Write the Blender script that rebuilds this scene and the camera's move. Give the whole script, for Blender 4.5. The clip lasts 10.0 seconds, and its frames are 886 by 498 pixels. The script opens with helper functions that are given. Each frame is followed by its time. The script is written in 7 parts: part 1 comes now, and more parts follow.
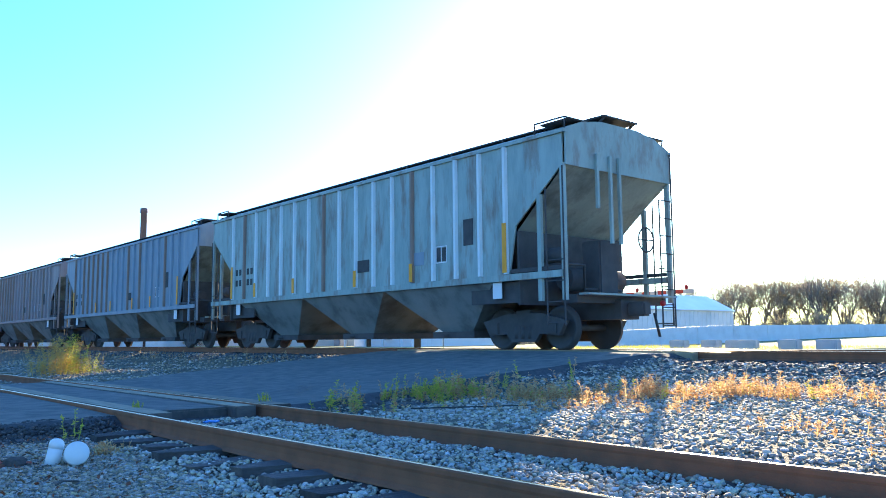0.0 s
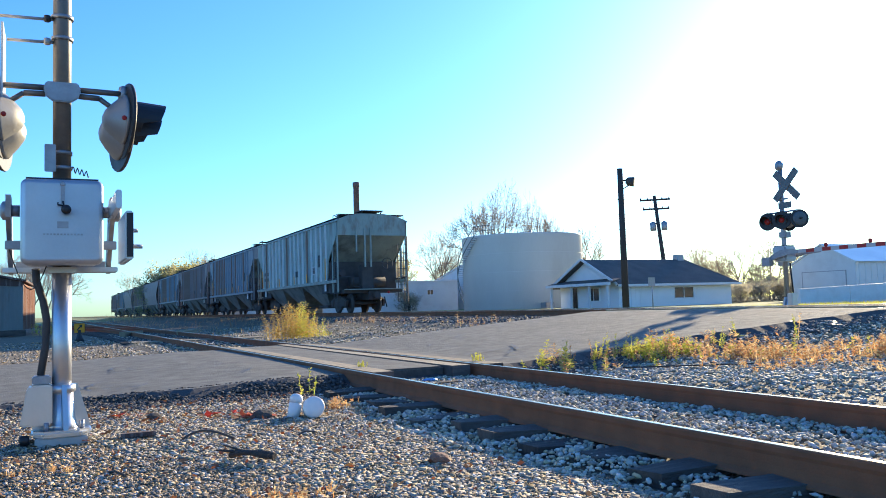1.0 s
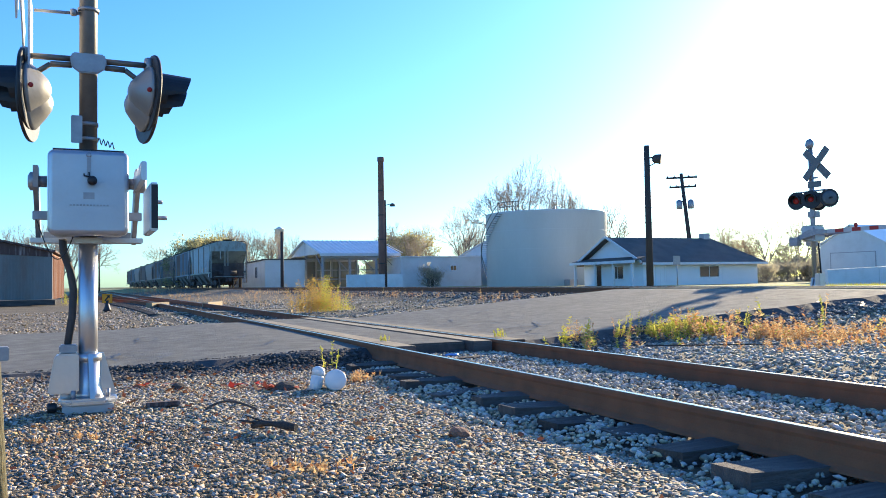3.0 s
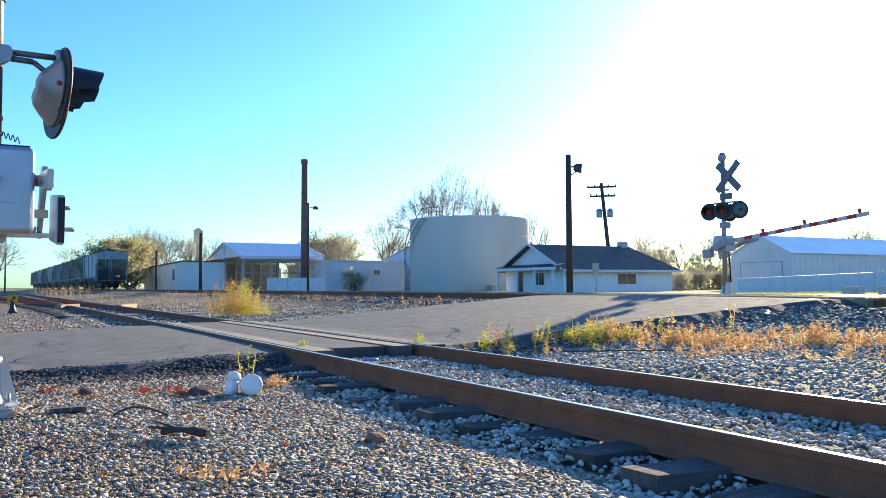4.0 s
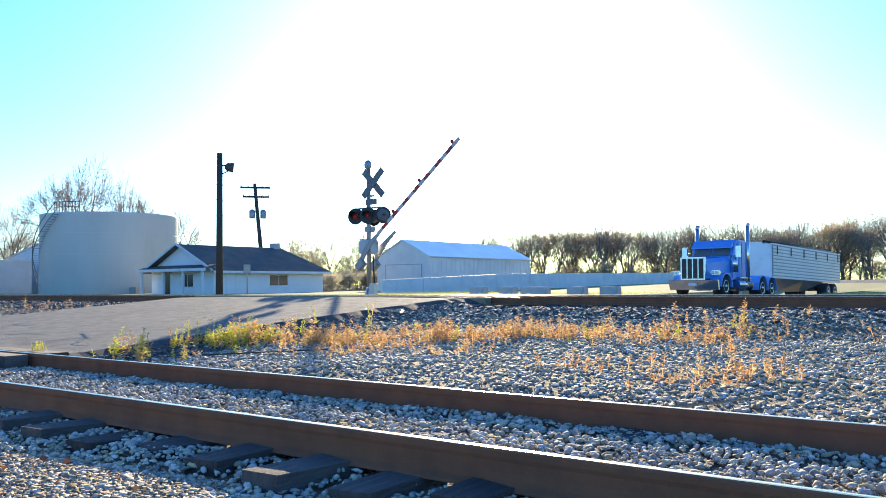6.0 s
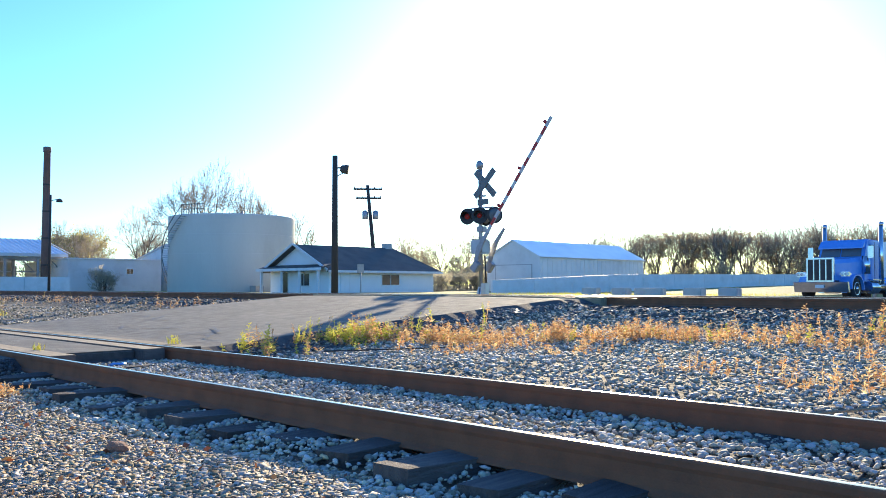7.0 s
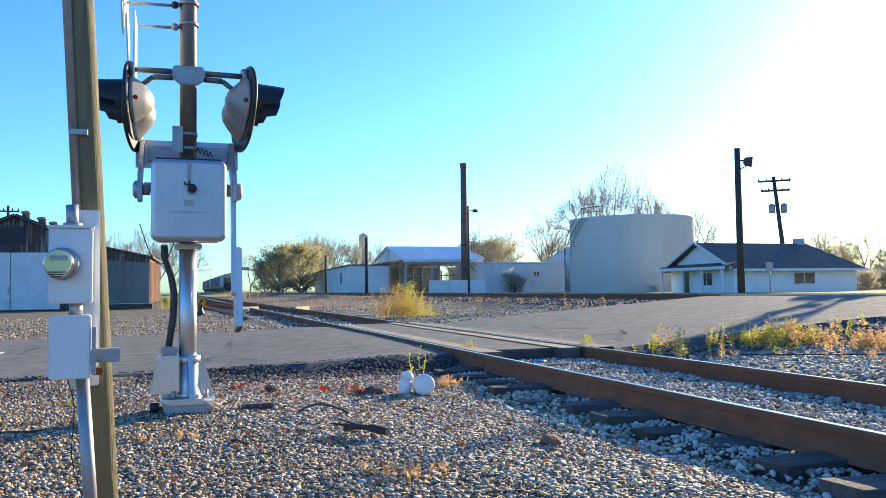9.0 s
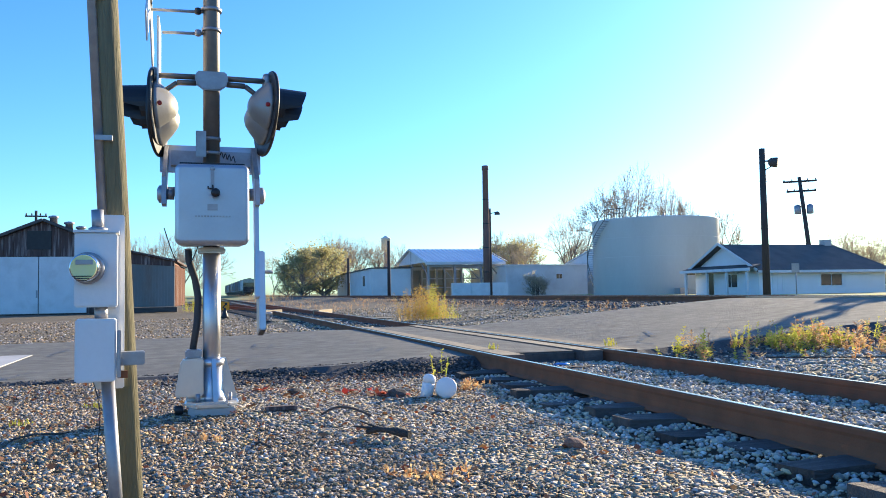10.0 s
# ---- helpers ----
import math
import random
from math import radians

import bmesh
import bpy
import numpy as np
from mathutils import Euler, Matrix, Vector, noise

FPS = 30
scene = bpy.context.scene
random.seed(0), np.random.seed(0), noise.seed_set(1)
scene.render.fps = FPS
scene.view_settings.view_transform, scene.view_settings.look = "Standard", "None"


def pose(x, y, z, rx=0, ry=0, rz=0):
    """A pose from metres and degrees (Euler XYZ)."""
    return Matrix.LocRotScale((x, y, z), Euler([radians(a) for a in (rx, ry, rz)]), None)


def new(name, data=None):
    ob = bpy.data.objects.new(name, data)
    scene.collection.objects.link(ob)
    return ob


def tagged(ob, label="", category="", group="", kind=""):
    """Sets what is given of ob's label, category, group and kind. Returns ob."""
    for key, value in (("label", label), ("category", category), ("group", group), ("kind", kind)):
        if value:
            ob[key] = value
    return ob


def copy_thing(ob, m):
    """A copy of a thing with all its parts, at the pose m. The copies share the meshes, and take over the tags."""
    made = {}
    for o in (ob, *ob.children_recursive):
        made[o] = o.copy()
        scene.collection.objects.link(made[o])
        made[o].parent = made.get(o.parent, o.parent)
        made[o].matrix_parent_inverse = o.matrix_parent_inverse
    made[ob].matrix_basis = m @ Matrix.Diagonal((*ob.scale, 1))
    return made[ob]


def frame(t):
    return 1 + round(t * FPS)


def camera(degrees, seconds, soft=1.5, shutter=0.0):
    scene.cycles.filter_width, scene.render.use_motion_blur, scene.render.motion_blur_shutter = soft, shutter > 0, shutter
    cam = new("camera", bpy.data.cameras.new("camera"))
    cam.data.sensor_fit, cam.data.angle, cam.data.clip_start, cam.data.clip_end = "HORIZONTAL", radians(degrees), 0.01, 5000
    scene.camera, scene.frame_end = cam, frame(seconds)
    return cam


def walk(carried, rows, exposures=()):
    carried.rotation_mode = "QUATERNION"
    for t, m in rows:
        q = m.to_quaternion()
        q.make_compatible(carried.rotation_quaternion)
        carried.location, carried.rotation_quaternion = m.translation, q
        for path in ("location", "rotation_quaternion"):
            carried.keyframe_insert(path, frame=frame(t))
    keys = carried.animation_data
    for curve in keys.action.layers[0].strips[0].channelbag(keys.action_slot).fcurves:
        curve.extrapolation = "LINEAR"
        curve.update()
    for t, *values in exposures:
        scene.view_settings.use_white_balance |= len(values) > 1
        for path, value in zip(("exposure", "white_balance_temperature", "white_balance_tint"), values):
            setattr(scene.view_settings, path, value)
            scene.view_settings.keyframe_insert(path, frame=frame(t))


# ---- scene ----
cam = camera(57.07, 10.0, soft=0.95)
PATH = [
    (0, pose(0.011, 0.021, 0.917, 96.29, 0.54, -40.08)),
    (0.2, pose(0.032, 0.049, 0.899, 95.86, 0.88, -33.81)),
    (0.3, pose(-0.038, 0.068, 0.857, 96.02, 2.53, -31.54)),
    (0.5, pose(-0.032, 0.002, 0.910, 95.37, 1.67, -29.14)),
    (1, pose(-0.038, -0.009, 0.889, 93.97, 1.75, -25.70)),
    (1.5, pose(-0.034, -0.004, 0.886, 92.97, 1.51, -24.37)),
    (2, pose(-0.027, -0.005, 0.885, 92.32, 1.19, -23.84)),
    (3.5, pose(-0.017, 0.010, 0.886, 92.36, 0.44, -24.61)),
    (4, pose(0.003, -0.004, 0.885, 92.58, 0.31, -29.45)),
    (4.5, pose(0.043, -0.055, 0.895, 93.06, 0.38, -38.63)),
    (5, pose(0.082, -0.072, 0.896, 93.03, 0.76, -47.16)),
    (5.5, pose(0.107, -0.079, 0.887, 92.67, 0.57, -52.13)),
    (5.7, pose(0.108, -0.095, 0.886, 92.50, 0.52, -53.52)),
    (6.8, pose(0.060, -0.034, 0.882, 92.54, -0.08, -50.15)),
    (7, pose(0.049, -0.015, 0.873, 92.57, 0.14, -45.80)),
    (7.5, pose(0.004, 0.074, 0.863, 92.23, 0.56, -34.54)),
    (8, pose(-0.041, 0.038, 0.881, 92.07, 0.57, -26.02)),
    (8.5, pose(-0.061, 0.030, 0.886, 92.48, 0.52, -20.86)),
    (9, pose(-0.065, 0.036, 0.884, 92.80, 0.73, -18.30)),
    (9.5, pose(-0.064, 0.036, 0.884, 92.94, 0.90, -17.34)),
    (10, pose(-0.061, 0.035, 0.885, 93.01, 0.89, -16.73)),
]
walk(cam, PATH, exposures=[(0.0, 1.93), (0.25, 1.45), (1.0, 1.2), (4.2, 1.2), (5.2, 1.3), (6.9, 1.3), (7.9, 1.2), (10.0, 1.2)])

# ---- world, sun, exposure ----
SUN_AZ, SUN_EL = 57.0, 14.5
world = bpy.data.worlds.new("sky")
scene.world = world
world.use_nodes = True
wn, wl = world.node_tree.nodes, world.node_tree.links
wn.clear()
sky = wn.new("ShaderNodeTexSky")
sky.sky_type = "NISHITA"
sky.sun_disc = False
sky.sun_elevation, sky.sun_rotation = radians(SUN_EL), radians(SUN_AZ)
sky.air_density, sky.dust_density, sky.ozone_density = 1.0, 0.55, 2.0
bg = wn.new("ShaderNodeBackground")
bg.inputs[1].default_value = 0.13
wo = wn.new("ShaderNodeOutputWorld")
hs = wn.new("ShaderNodeHueSaturation")
hs.inputs["Saturation"].default_value = 1.18
tint = wn.new("ShaderNodeMix")
tint.data_type, tint.blend_type = "RGBA", "MULTIPLY"
tint.inputs[0].default_value = 1.0
tint.inputs[7].default_value = (0.43, 0.75, 1.19, 1)
wl.new(sky.outputs[0], hs.inputs["Color"])
wl.new(hs.outputs[0], tint.inputs[6])
wl.new(tint.outputs[2], bg.inputs[0])
wl.new(bg.outputs[0], wo.inputs[0])
sun_dir = Vector((math.sin(radians(SUN_AZ)) * math.cos(radians(SUN_EL)), math.cos(radians(SUN_AZ)) * math.cos(radians(SUN_EL)), math.sin(radians(SUN_EL))))
sun = new("sun", bpy.data.lights.new("sun", "SUN"))
sun.data.energy, sun.data.angle, sun.data.color = 5.0, radians(0.6), (1.0, 0.82, 0.55)
sun.rotation_euler = sun_dir.to_track_quat("Z", "Y").to_euler()


# ---- materials ----
def mat(name, c1, c2=None, rough=0.7, metal=0.0, scale=6.0, fine=60.0, bump=0.15, stain=None, stain_amt=0.3, stretch=None, per=None, per_amt=0.25, depth=0.01, stain_scale=1.2):
    """Two tones of noise, a patchy stain, fine relief; per: "object" or "island" varies the tone piece by piece."""
    m = bpy.data.materials.new(name)
    m.use_nodes = True
    n, l = m.node_tree.nodes, m.node_tree.links
    p = n["Principled BSDF"]
    c2 = c2 or tuple(v * 0.7 for v in c1)
    tc = n.new("ShaderNodeTexCoord")
    mp = n.new("ShaderNodeMapping")
    l.new(tc.outputs["Object"], mp.inputs[0])
    if stretch:
        mp.inputs["Scale"].default_value = stretch
    a = n.new("ShaderNodeTexNoise")
    a.inputs["Scale"].default_value, a.inputs["Detail"].default_value = scale, 6
    b = n.new("ShaderNodeTexNoise")
    b.inputs["Scale"].default_value, b.inputs["Detail"].default_value = fine, 3
    for t in (a, b):
        l.new(mp.outputs[0], t.inputs["Vector"])
    mx = n.new("ShaderNodeMix")
    mx.data_type = "RGBA"
    mx.inputs[6].default_value, mx.inputs[7].default_value = (*c1, 1), (*c2, 1)
    ad = n.new("ShaderNodeMath")
    ad.operation = "MULTIPLY_ADD"
    ad.inputs[1].default_value, ad.inputs[2].default_value = 0.45, 0.0
    l.new(b.outputs["Fac"], ad.inputs[0])
    rp = n.new("ShaderNodeMapRange")
    rp.inputs[1].default_value, rp.inputs[2].default_value = 0.3, 0.7
    rp.inputs[3].default_value, rp.inputs[4].default_value = 0.0, 0.65
    l.new(a.outputs["Fac"], rp.inputs[0])
    sm = n.new("ShaderNodeMath")
    l.new(ad.outputs[0], sm.inputs[0])
    l.new(rp.outputs[0], sm.inputs[1])
    l.new(sm.outputs[0], mx.inputs[0])
    out = mx.outputs[2]
    if stain:
        s = n.new("ShaderNodeTexNoise")
        s.inputs["Scale"].default_value, s.inputs["Detail"].default_value, s.inputs["Roughness"].default_value = stain_scale, 8, 0.65
        l.new(mp.outputs[0], s.inputs["Vector"])
        sr = n.new("ShaderNodeMapRange")
        sr.inputs[1].default_value, sr.inputs[2].default_value = 0.5, 0.68
        sr.inputs[4].default_value = stain_amt
        l.new(s.outputs["Fac"], sr.inputs[0])
        m2 = n.new("ShaderNodeMix")
        m2.data_type = "RGBA"
        l.new(sr.outputs[0], m2.inputs[0])
        l.new(out, m2.inputs[6])
        m2.inputs[7].default_value = (*stain, 1)
        out = m2.outputs[2]
    if per:
        src = n.new("ShaderNodeObjectInfo").outputs["Random"] if per == "object" else n.new("ShaderNodeNewGeometry").outputs["Random Per Island"]
        hv = n.new("ShaderNodeHueSaturation")
        r2 = n.new("ShaderNodeMapRange")
        r2.inputs[3].default_value, r2.inputs[4].default_value = 1 - per_amt, 1 + per_amt
        l.new(src, r2.inputs[0])
        l.new(r2.outputs[0], hv.inputs["Value"])
        if per == "island":
            mu = n.new("ShaderNodeMath")
            mu.operation = "MULTIPLY"
            mu.inputs[1].default_value = 7.31
            fr = n.new("ShaderNodeMath")
            fr.operation = "FRACT"
            r3 = n.new("ShaderNodeMapRange")
            r3.inputs[3].default_value, r3.inputs[4].default_value = 0.25, 1.3
            l.new(src, mu.inputs[0])
            l.new(mu.outputs[0], fr.inputs[0])
            l.new(fr.outputs[0], r3.inputs[0])
            l.new(r3.outputs[0], hv.inputs["Saturation"])
        l.new(out, hv.inputs["Color"])
        out = hv.outputs[0]
    l.new(out, p.inputs["Base Color"])
    p.inputs["Metallic"].default_value = metal
    rr = n.new("ShaderNodeMapRange")
    rr.inputs[3].default_value, rr.inputs[4].default_value = max(rough - 0.12, 0.04), min(rough + 0.12, 1)
    l.new(a.outputs["Fac"], rr.inputs[0])
    l.new(rr.outputs[0], p.inputs["Roughness"])
    if bump:
        bp = n.new("ShaderNodeBump")
        bp.inputs["Strength"].default_value, bp.inputs["Distance"].default_value = bump, depth
        l.new(b.outputs["Fac"], bp.inputs["Height"])
        l.new(bp.outputs[0], p.inputs["Normal"])
    return m


def glow(name, colour, strength):
    m = bpy.data.materials.new(name)
    m.use_nodes = True
    p = m.node_tree.nodes["Principled BSDF"]
    p.inputs["Base Color"].default_value = (*colour, 1)
    p.inputs["Emission Color"].default_value = (*colour, 1)
    p.inputs["Emission Strength"].default_value = strength
    return m


def leafy(name, c1, c2, trans=0.4):
    """Thin leaves and stalks that let light through, toned piece by piece."""
    m = bpy.data.materials.new(name)
    m.use_nodes = True
    n, l = m.node_tree.nodes, m.node_tree.links
    p = n["Principled BSDF"]
    g = n.new("ShaderNodeNewGeometry")
    mx = n.new("ShaderNodeMix")
    mx.data_type = "RGBA"
    mx.inputs[6].default_value, mx.inputs[7].default_value = (*c1, 1), (*c2, 1)
    l.new(g.outputs["Random Per Island"], mx.inputs[0])
    l.new(mx.outputs[2], p.inputs["Base Color"])
    p.inputs["Roughness"].default_value = 0.7
    t = n.new("ShaderNodeBsdfTranslucent")
    l.new(mx.outputs[2], t.inputs[0])
    sh = n.new("ShaderNodeMixShader")
    sh.inputs[0].default_value = trans
    l.new(p.outputs[0], sh.inputs[1])
    l.new(t.outputs[0], sh.inputs[2])
    l.new(sh.outputs[0], n["Material Output"].inputs[0])
    return m


M_GRAVEL = mat("gravel", (0.22, 0.175, 0.105), (0.11, 0.086, 0.054), 0.9, scale=1.2, fine=34, bump=1.0, depth=0.04, stain=(0.13, 0.10, 0.072), stain_amt=0.5, stain_scale=0.5)
M_DIRT = mat("dirt_grass", (0.23, 0.25, 0.07), (0.28, 0.25, 0.10), 0.95, scale=0.3, fine=9, bump=0.8, depth=0.05)
M_ASPHALT = mat("asphalt", (0.26, 0.252, 0.215), (0.13, 0.126, 0.11), 0.95, scale=4.5, fine=85, bump=0.9, depth=0.012, stain=(0.15, 0.142, 0.13), stain_amt=0.6, stain_scale=0.7)
M_ASPHALT.node_tree.nodes["Principled BSDF"].inputs["Specular IOR Level"].default_value = 0.15
M_STONE = mat("ballast_stone", (0.46, 0.39, 0.255), (0.26, 0.21, 0.135), 0.85, scale=20, fine=120, bump=0.4, depth=0.004, per="island", per_amt=0.6)
M_STONE_BROWN = mat("gravel_stone", (0.49, 0.365, 0.22), (0.225, 0.155, 0.09), 0.85, scale=20, fine=120, bump=0.4, depth=0.004, per="island", per_amt=0.8)
M_BALLAST = mat("pale_ballast_stone", (0.57, 0.51, 0.37), (0.33, 0.285, 0.20), 0.85, scale=20, fine=120, bump=0.4, depth=0.004, per="island", per_amt=0.5)
# Broken asphalt, darkened so the road edge's shade is in its colour.
M_CRUMB = mat("shaded_broken_asphalt", (0.11, 0.10, 0.09), (0.06, 0.055, 0.05), 0.95, scale=15, fine=90, bump=0.6, per="island", per_amt=0.6)
M_STONE_DARK = mat("dark_ballast", (0.15, 0.14, 0.135), (0.08, 0.075, 0.07), 0.9, scale=15, fine=90, bump=0.4, per="island", per_amt=0.5)
M_RAIL_RUST = mat("rusty_rail_steel", (0.30, 0.115, 0.055), (0.18, 0.078, 0.043), 0.8, scale=5, fine=90, bump=0.5, depth=0.003, stain=(0.21, 0.10, 0.055), stain_amt=0.5)
M_RAIL_RUST.node_tree.nodes["Principled BSDF"].inputs["Specular IOR Level"].default_value = 0.2
# Golden tint on the worn head puts the warm sun glint into the colour.
M_RAIL_TOP = mat("worn_rail_head_glint", (0.84, 0.60, 0.30), (0.58, 0.38, 0.18), 0.27, metal=1.0, scale=4, fine=80, bump=0.12, depth=0.002, stretch=(1, 0.15, 1), stain=(0.35, 0.18, 0.08), stain_amt=0.4)
M_TIE = mat("old_tie_timber", (0.125, 0.105, 0.09), (0.06, 0.05, 0.045), 0.9, scale=9, fine=70, bump=0.9, depth=0.012, stretch=(0.25, 3, 1), per="object", per_amt=0.4)
M_PLANK = mat("weathered_plank", (0.42, 0.33, 0.20), (0.22, 0.17, 0.11), 0.85, scale=6, fine=60, bump=0.6, depth=0.006, stretch=(4, 0.3, 1), per="object", per_amt=0.2)
M_CAR_GREY = mat("weathered_grey_car_paint", (0.37, 0.46, 0.41), (0.225, 0.295, 0.265), 0.6, scale=2.6, fine=14, bump=0.12, stain=(0.21, 0.145, 0.105), stain_amt=0.85, stretch=(1, 1.6, 0.4), stain_scale=1.9)
M_CAR_DARK = mat("dark_underframe", (0.085, 0.078, 0.073), (0.05, 0.045, 0.043), 0.8, scale=3, fine=40, bump=0.3)
# Hopper sheet darkened: the shade under the car sits in the colour.
M_CAR_HOPPER = mat("shaded_hopper_sheet", (0.24, 0.26, 0.245), (0.145, 0.155, 0.15), 0.8, scale=1.2, fine=30, bump=0.2, stain=(0.09, 0.08, 0.07), stain_amt=0.7)
M_CAR_BROWN = mat("brown_car_paint", (0.34, 0.26, 0.235), (0.23, 0.18, 0.17), 0.65, scale=1.6, fine=14, bump=0.1, stain=(0.42, 0.38, 0.35), stain_amt=0.55, stretch=(1, 2.0, 0.25), stain_scale=1.5)
M_CAR_BLUE = mat("blue_grey_car_paint", (0.27, 0.33, 0.37), (0.19, 0.235, 0.27), 0.6, scale=2.2, fine=14, bump=0.1, stain=(0.36, 0.34, 0.31), stain_amt=0.5, stretch=(1, 1.6, 0.35), stain_scale=1.7)
M_RUSTSTREAK = mat("rust_streaked_rib", (0.34, 0.24, 0.19), (0.22, 0.125, 0.08), 0.75, scale=1.5, fine=20, bump=0.1, stretch=(1, 1, 0.4), stain=(0.24, 0.12, 0.07), stain_amt=0.9, stain_scale=0.8)
# Grimy end paint with the slope sheet's shade put in as darker tones.
M_CAR_END = mat("shaded_grimy_end_paint", (0.33, 0.395, 0.36), (0.20, 0.235, 0.215), 0.7, scale=1.4, fine=18, bump=0.15, stain=(0.10, 0.09, 0.08), stain_amt=0.75, stretch=(1, 1, 0.5), stain_scale=1.1)
# Ribs paled: the contrast that the light lacks is put into the colour.
M_CAR_RIB = mat("contrast_paled_rib", (0.74, 0.79, 0.77), (0.54, 0.60, 0.58), 0.55, scale=2, fine=20, bump=0.1, stain=(0.28, 0.17, 0.11), stain_amt=0.7, stretch=(1, 1, 0.4))
M_YELLOW = mat("yellow_reflective_stripe", (0.92, 0.36, 0.012), (0.80, 0.29, 0.012), 0.5, bump=0.05)
M_BLACK = mat("black_paint", (0.02, 0.02, 0.022), (0.012, 0.012, 0.014), 0.5, bump=0.1)
M_WHITE = mat("white_paint", (0.78, 0.78, 0.77), (0.66, 0.66, 0.65), 0.6, scale=1.5, fine=30, bump=0.08, stain=(0.5, 0.47, 0.42), stain_amt=0.35)
M_ALU = mat("silver_painted_aluminium", (0.60, 0.60, 0.61), (0.50, 0.50, 0.51), 0.36, metal=0.85, scale=3, fine=50, bump=0.06, stain=(0.42, 0.40, 0.38), stain_amt=0.3)
M_HOUSING = mat("silver_housing_paint", (0.47, 0.49, 0.53), (0.40, 0.42, 0.46), 0.34, metal=0.6, scale=3, fine=50, bump=0.06, stain=(0.36, 0.36, 0.37), stain_amt=0.35)
M_LAMPBACK = mat("dull_silver_lamp_paint", (0.37, 0.365, 0.35), (0.29, 0.285, 0.275), 0.48, metal=0.45, scale=4, fine=50, bump=0.06, stain=(0.27, 0.25, 0.23), stain_amt=0.4)
# White paint of the arm's back, greyed so its shade is in the colour.
M_ARM = mat("shade_greyed_arm_paint", (0.60, 0.57, 0.54), (0.48, 0.45, 0.43), 0.6, scale=3, fine=40, bump=0.06)
M_GALV = mat("galvanised_steel", (0.42, 0.42, 0.43), (0.30, 0.30, 0.31), 0.5, metal=0.7, scale=12, fine=60, bump=0.06)
M_MAST = mat("weathered_mast_tube", (0.22, 0.19, 0.165), (0.15, 0.13, 0.11), 0.5, metal=0.6, scale=8, fine=60, bump=0.1)
# Grey sign backs, darkened to put the backlit side's shade in.
M_SIGNBACK = mat("shaded_sign_back", (0.20, 0.21, 0.20), (0.15, 0.155, 0.15), 0.6, metal=0.3, scale=8, fine=50, bump=0.05)
M_RED = mat("red_reflective", (0.50, 0.03, 0.02), (0.38, 0.02, 0.02), 0.4, bump=0.05)
M_POLE = mat("utility_pole_wood", (0.27, 0.24, 0.135), (0.13, 0.112, 0.07), 0.9, scale=5, fine=50, bump=0.8, depth=0.01, stretch=(3, 3, 0.2), stain=(0.36, 0.32, 0.17), stain_amt=0.5)
M_POLE_DARK = mat("creosoted_pole", (0.075, 0.06, 0.052), (0.045, 0.038, 0.034), 0.9, scale=5, fine=50, bump=0.5, stretch=(3, 3, 0.2))
M_TANK = mat("tank_paint", (0.70, 0.69, 0.66), (0.60, 0.59, 0.56), 0.6, scale=0.35, fine=8, bump=0.05, stain=(0.52, 0.48, 0.43), stain_amt=0.35, stretch=(1, 1, 0.3), stain_scale=0.25)
M_SIDING = mat("white_siding", (0.86, 0.86, 0.85), (0.80, 0.80, 0.79), 0.6, scale=1, fine=20, bump=0.1)
M_SHINGLE = mat("dark_shingle", (0.135, 0.118, 0.105), (0.085, 0.076, 0.07), 0.9, scale=1.0, fine=14, bump=0.5, depth=0.03)
M_METALROOF = mat("pale_metal_roof", (0.72, 0.74, 0.76), (0.64, 0.66, 0.68), 0.42, metal=0.3, scale=0.6, fine=12, bump=0.05)
M_METALWALL = mat("pale_metal_wall", (0.76, 0.76, 0.74), (0.66, 0.66, 0.64), 0.55, scale=0.6, fine=12, bump=0.08, stain=(0.4, 0.36, 0.32), stain_amt=0.3, stain_scale=0.4)
M_BRICK = mat("chimney_brick", (0.25, 0.145, 0.115), (0.17, 0.10, 0.085), 0.9, scale=0.8, fine=10, bump=0.4)
M_GLASS = mat("dark_window_glass", (0.02, 0.022, 0.025), (0.015, 0.016, 0.018), 0.12, bump=0.0)
M_RUST_WALL = mat("rusted_corrugated_wall", (0.33, 0.15, 0.08), (0.22, 0.10, 0.06), 0.85, scale=1.5, fine=20, bump=0.2, stain=(0.42, 0.36, 0.31), stain_amt=0.6, stretch=(1, 1, 0.3))
M_GREY_WALL = mat("grey_corrugated_wall", (0.25, 0.265, 0.25), (0.17, 0.18, 0.17), 0.7, scale=1.0, fine=20, bump=0.15, stain=(0.2, 0.12, 0.08), stain_amt=0.5, stretch=(1, 1, 0.25))
M_BARN = mat("weathered_barn_board", (0.13, 0.075, 0.062), (0.07, 0.045, 0.04), 0.9, scale=1.5, fine=20, bump=0.4, stretch=(3, 3, 0.2), stain=(0.40, 0.33, 0.30), stain_amt=0.85, stain_scale=2.4)
M_CONC = mat("concrete", (0.55, 0.53, 0.50), (0.42, 0.41, 0.39), 0.85, scale=1.5, fine=25, bump=0.3, stain=(0.3, 0.28, 0.25), stain_amt=0.4)
M_PVC = mat("white_pvc", (0.80, 0.79, 0.76), (0.72, 0.71, 0.68), 0.35, bump=0.03)
M_BARK = mat("bark", (0.27, 0.225, 0.185), (0.18, 0.15, 0.125), 0.95, scale=2, fine=20, bump=0.4)
M_TRUCK_BLUE = mat("blue_truck_paint", (0.10, 0.33, 0.78), (0.08, 0.28, 0.70), 0.22, bump=0.02)
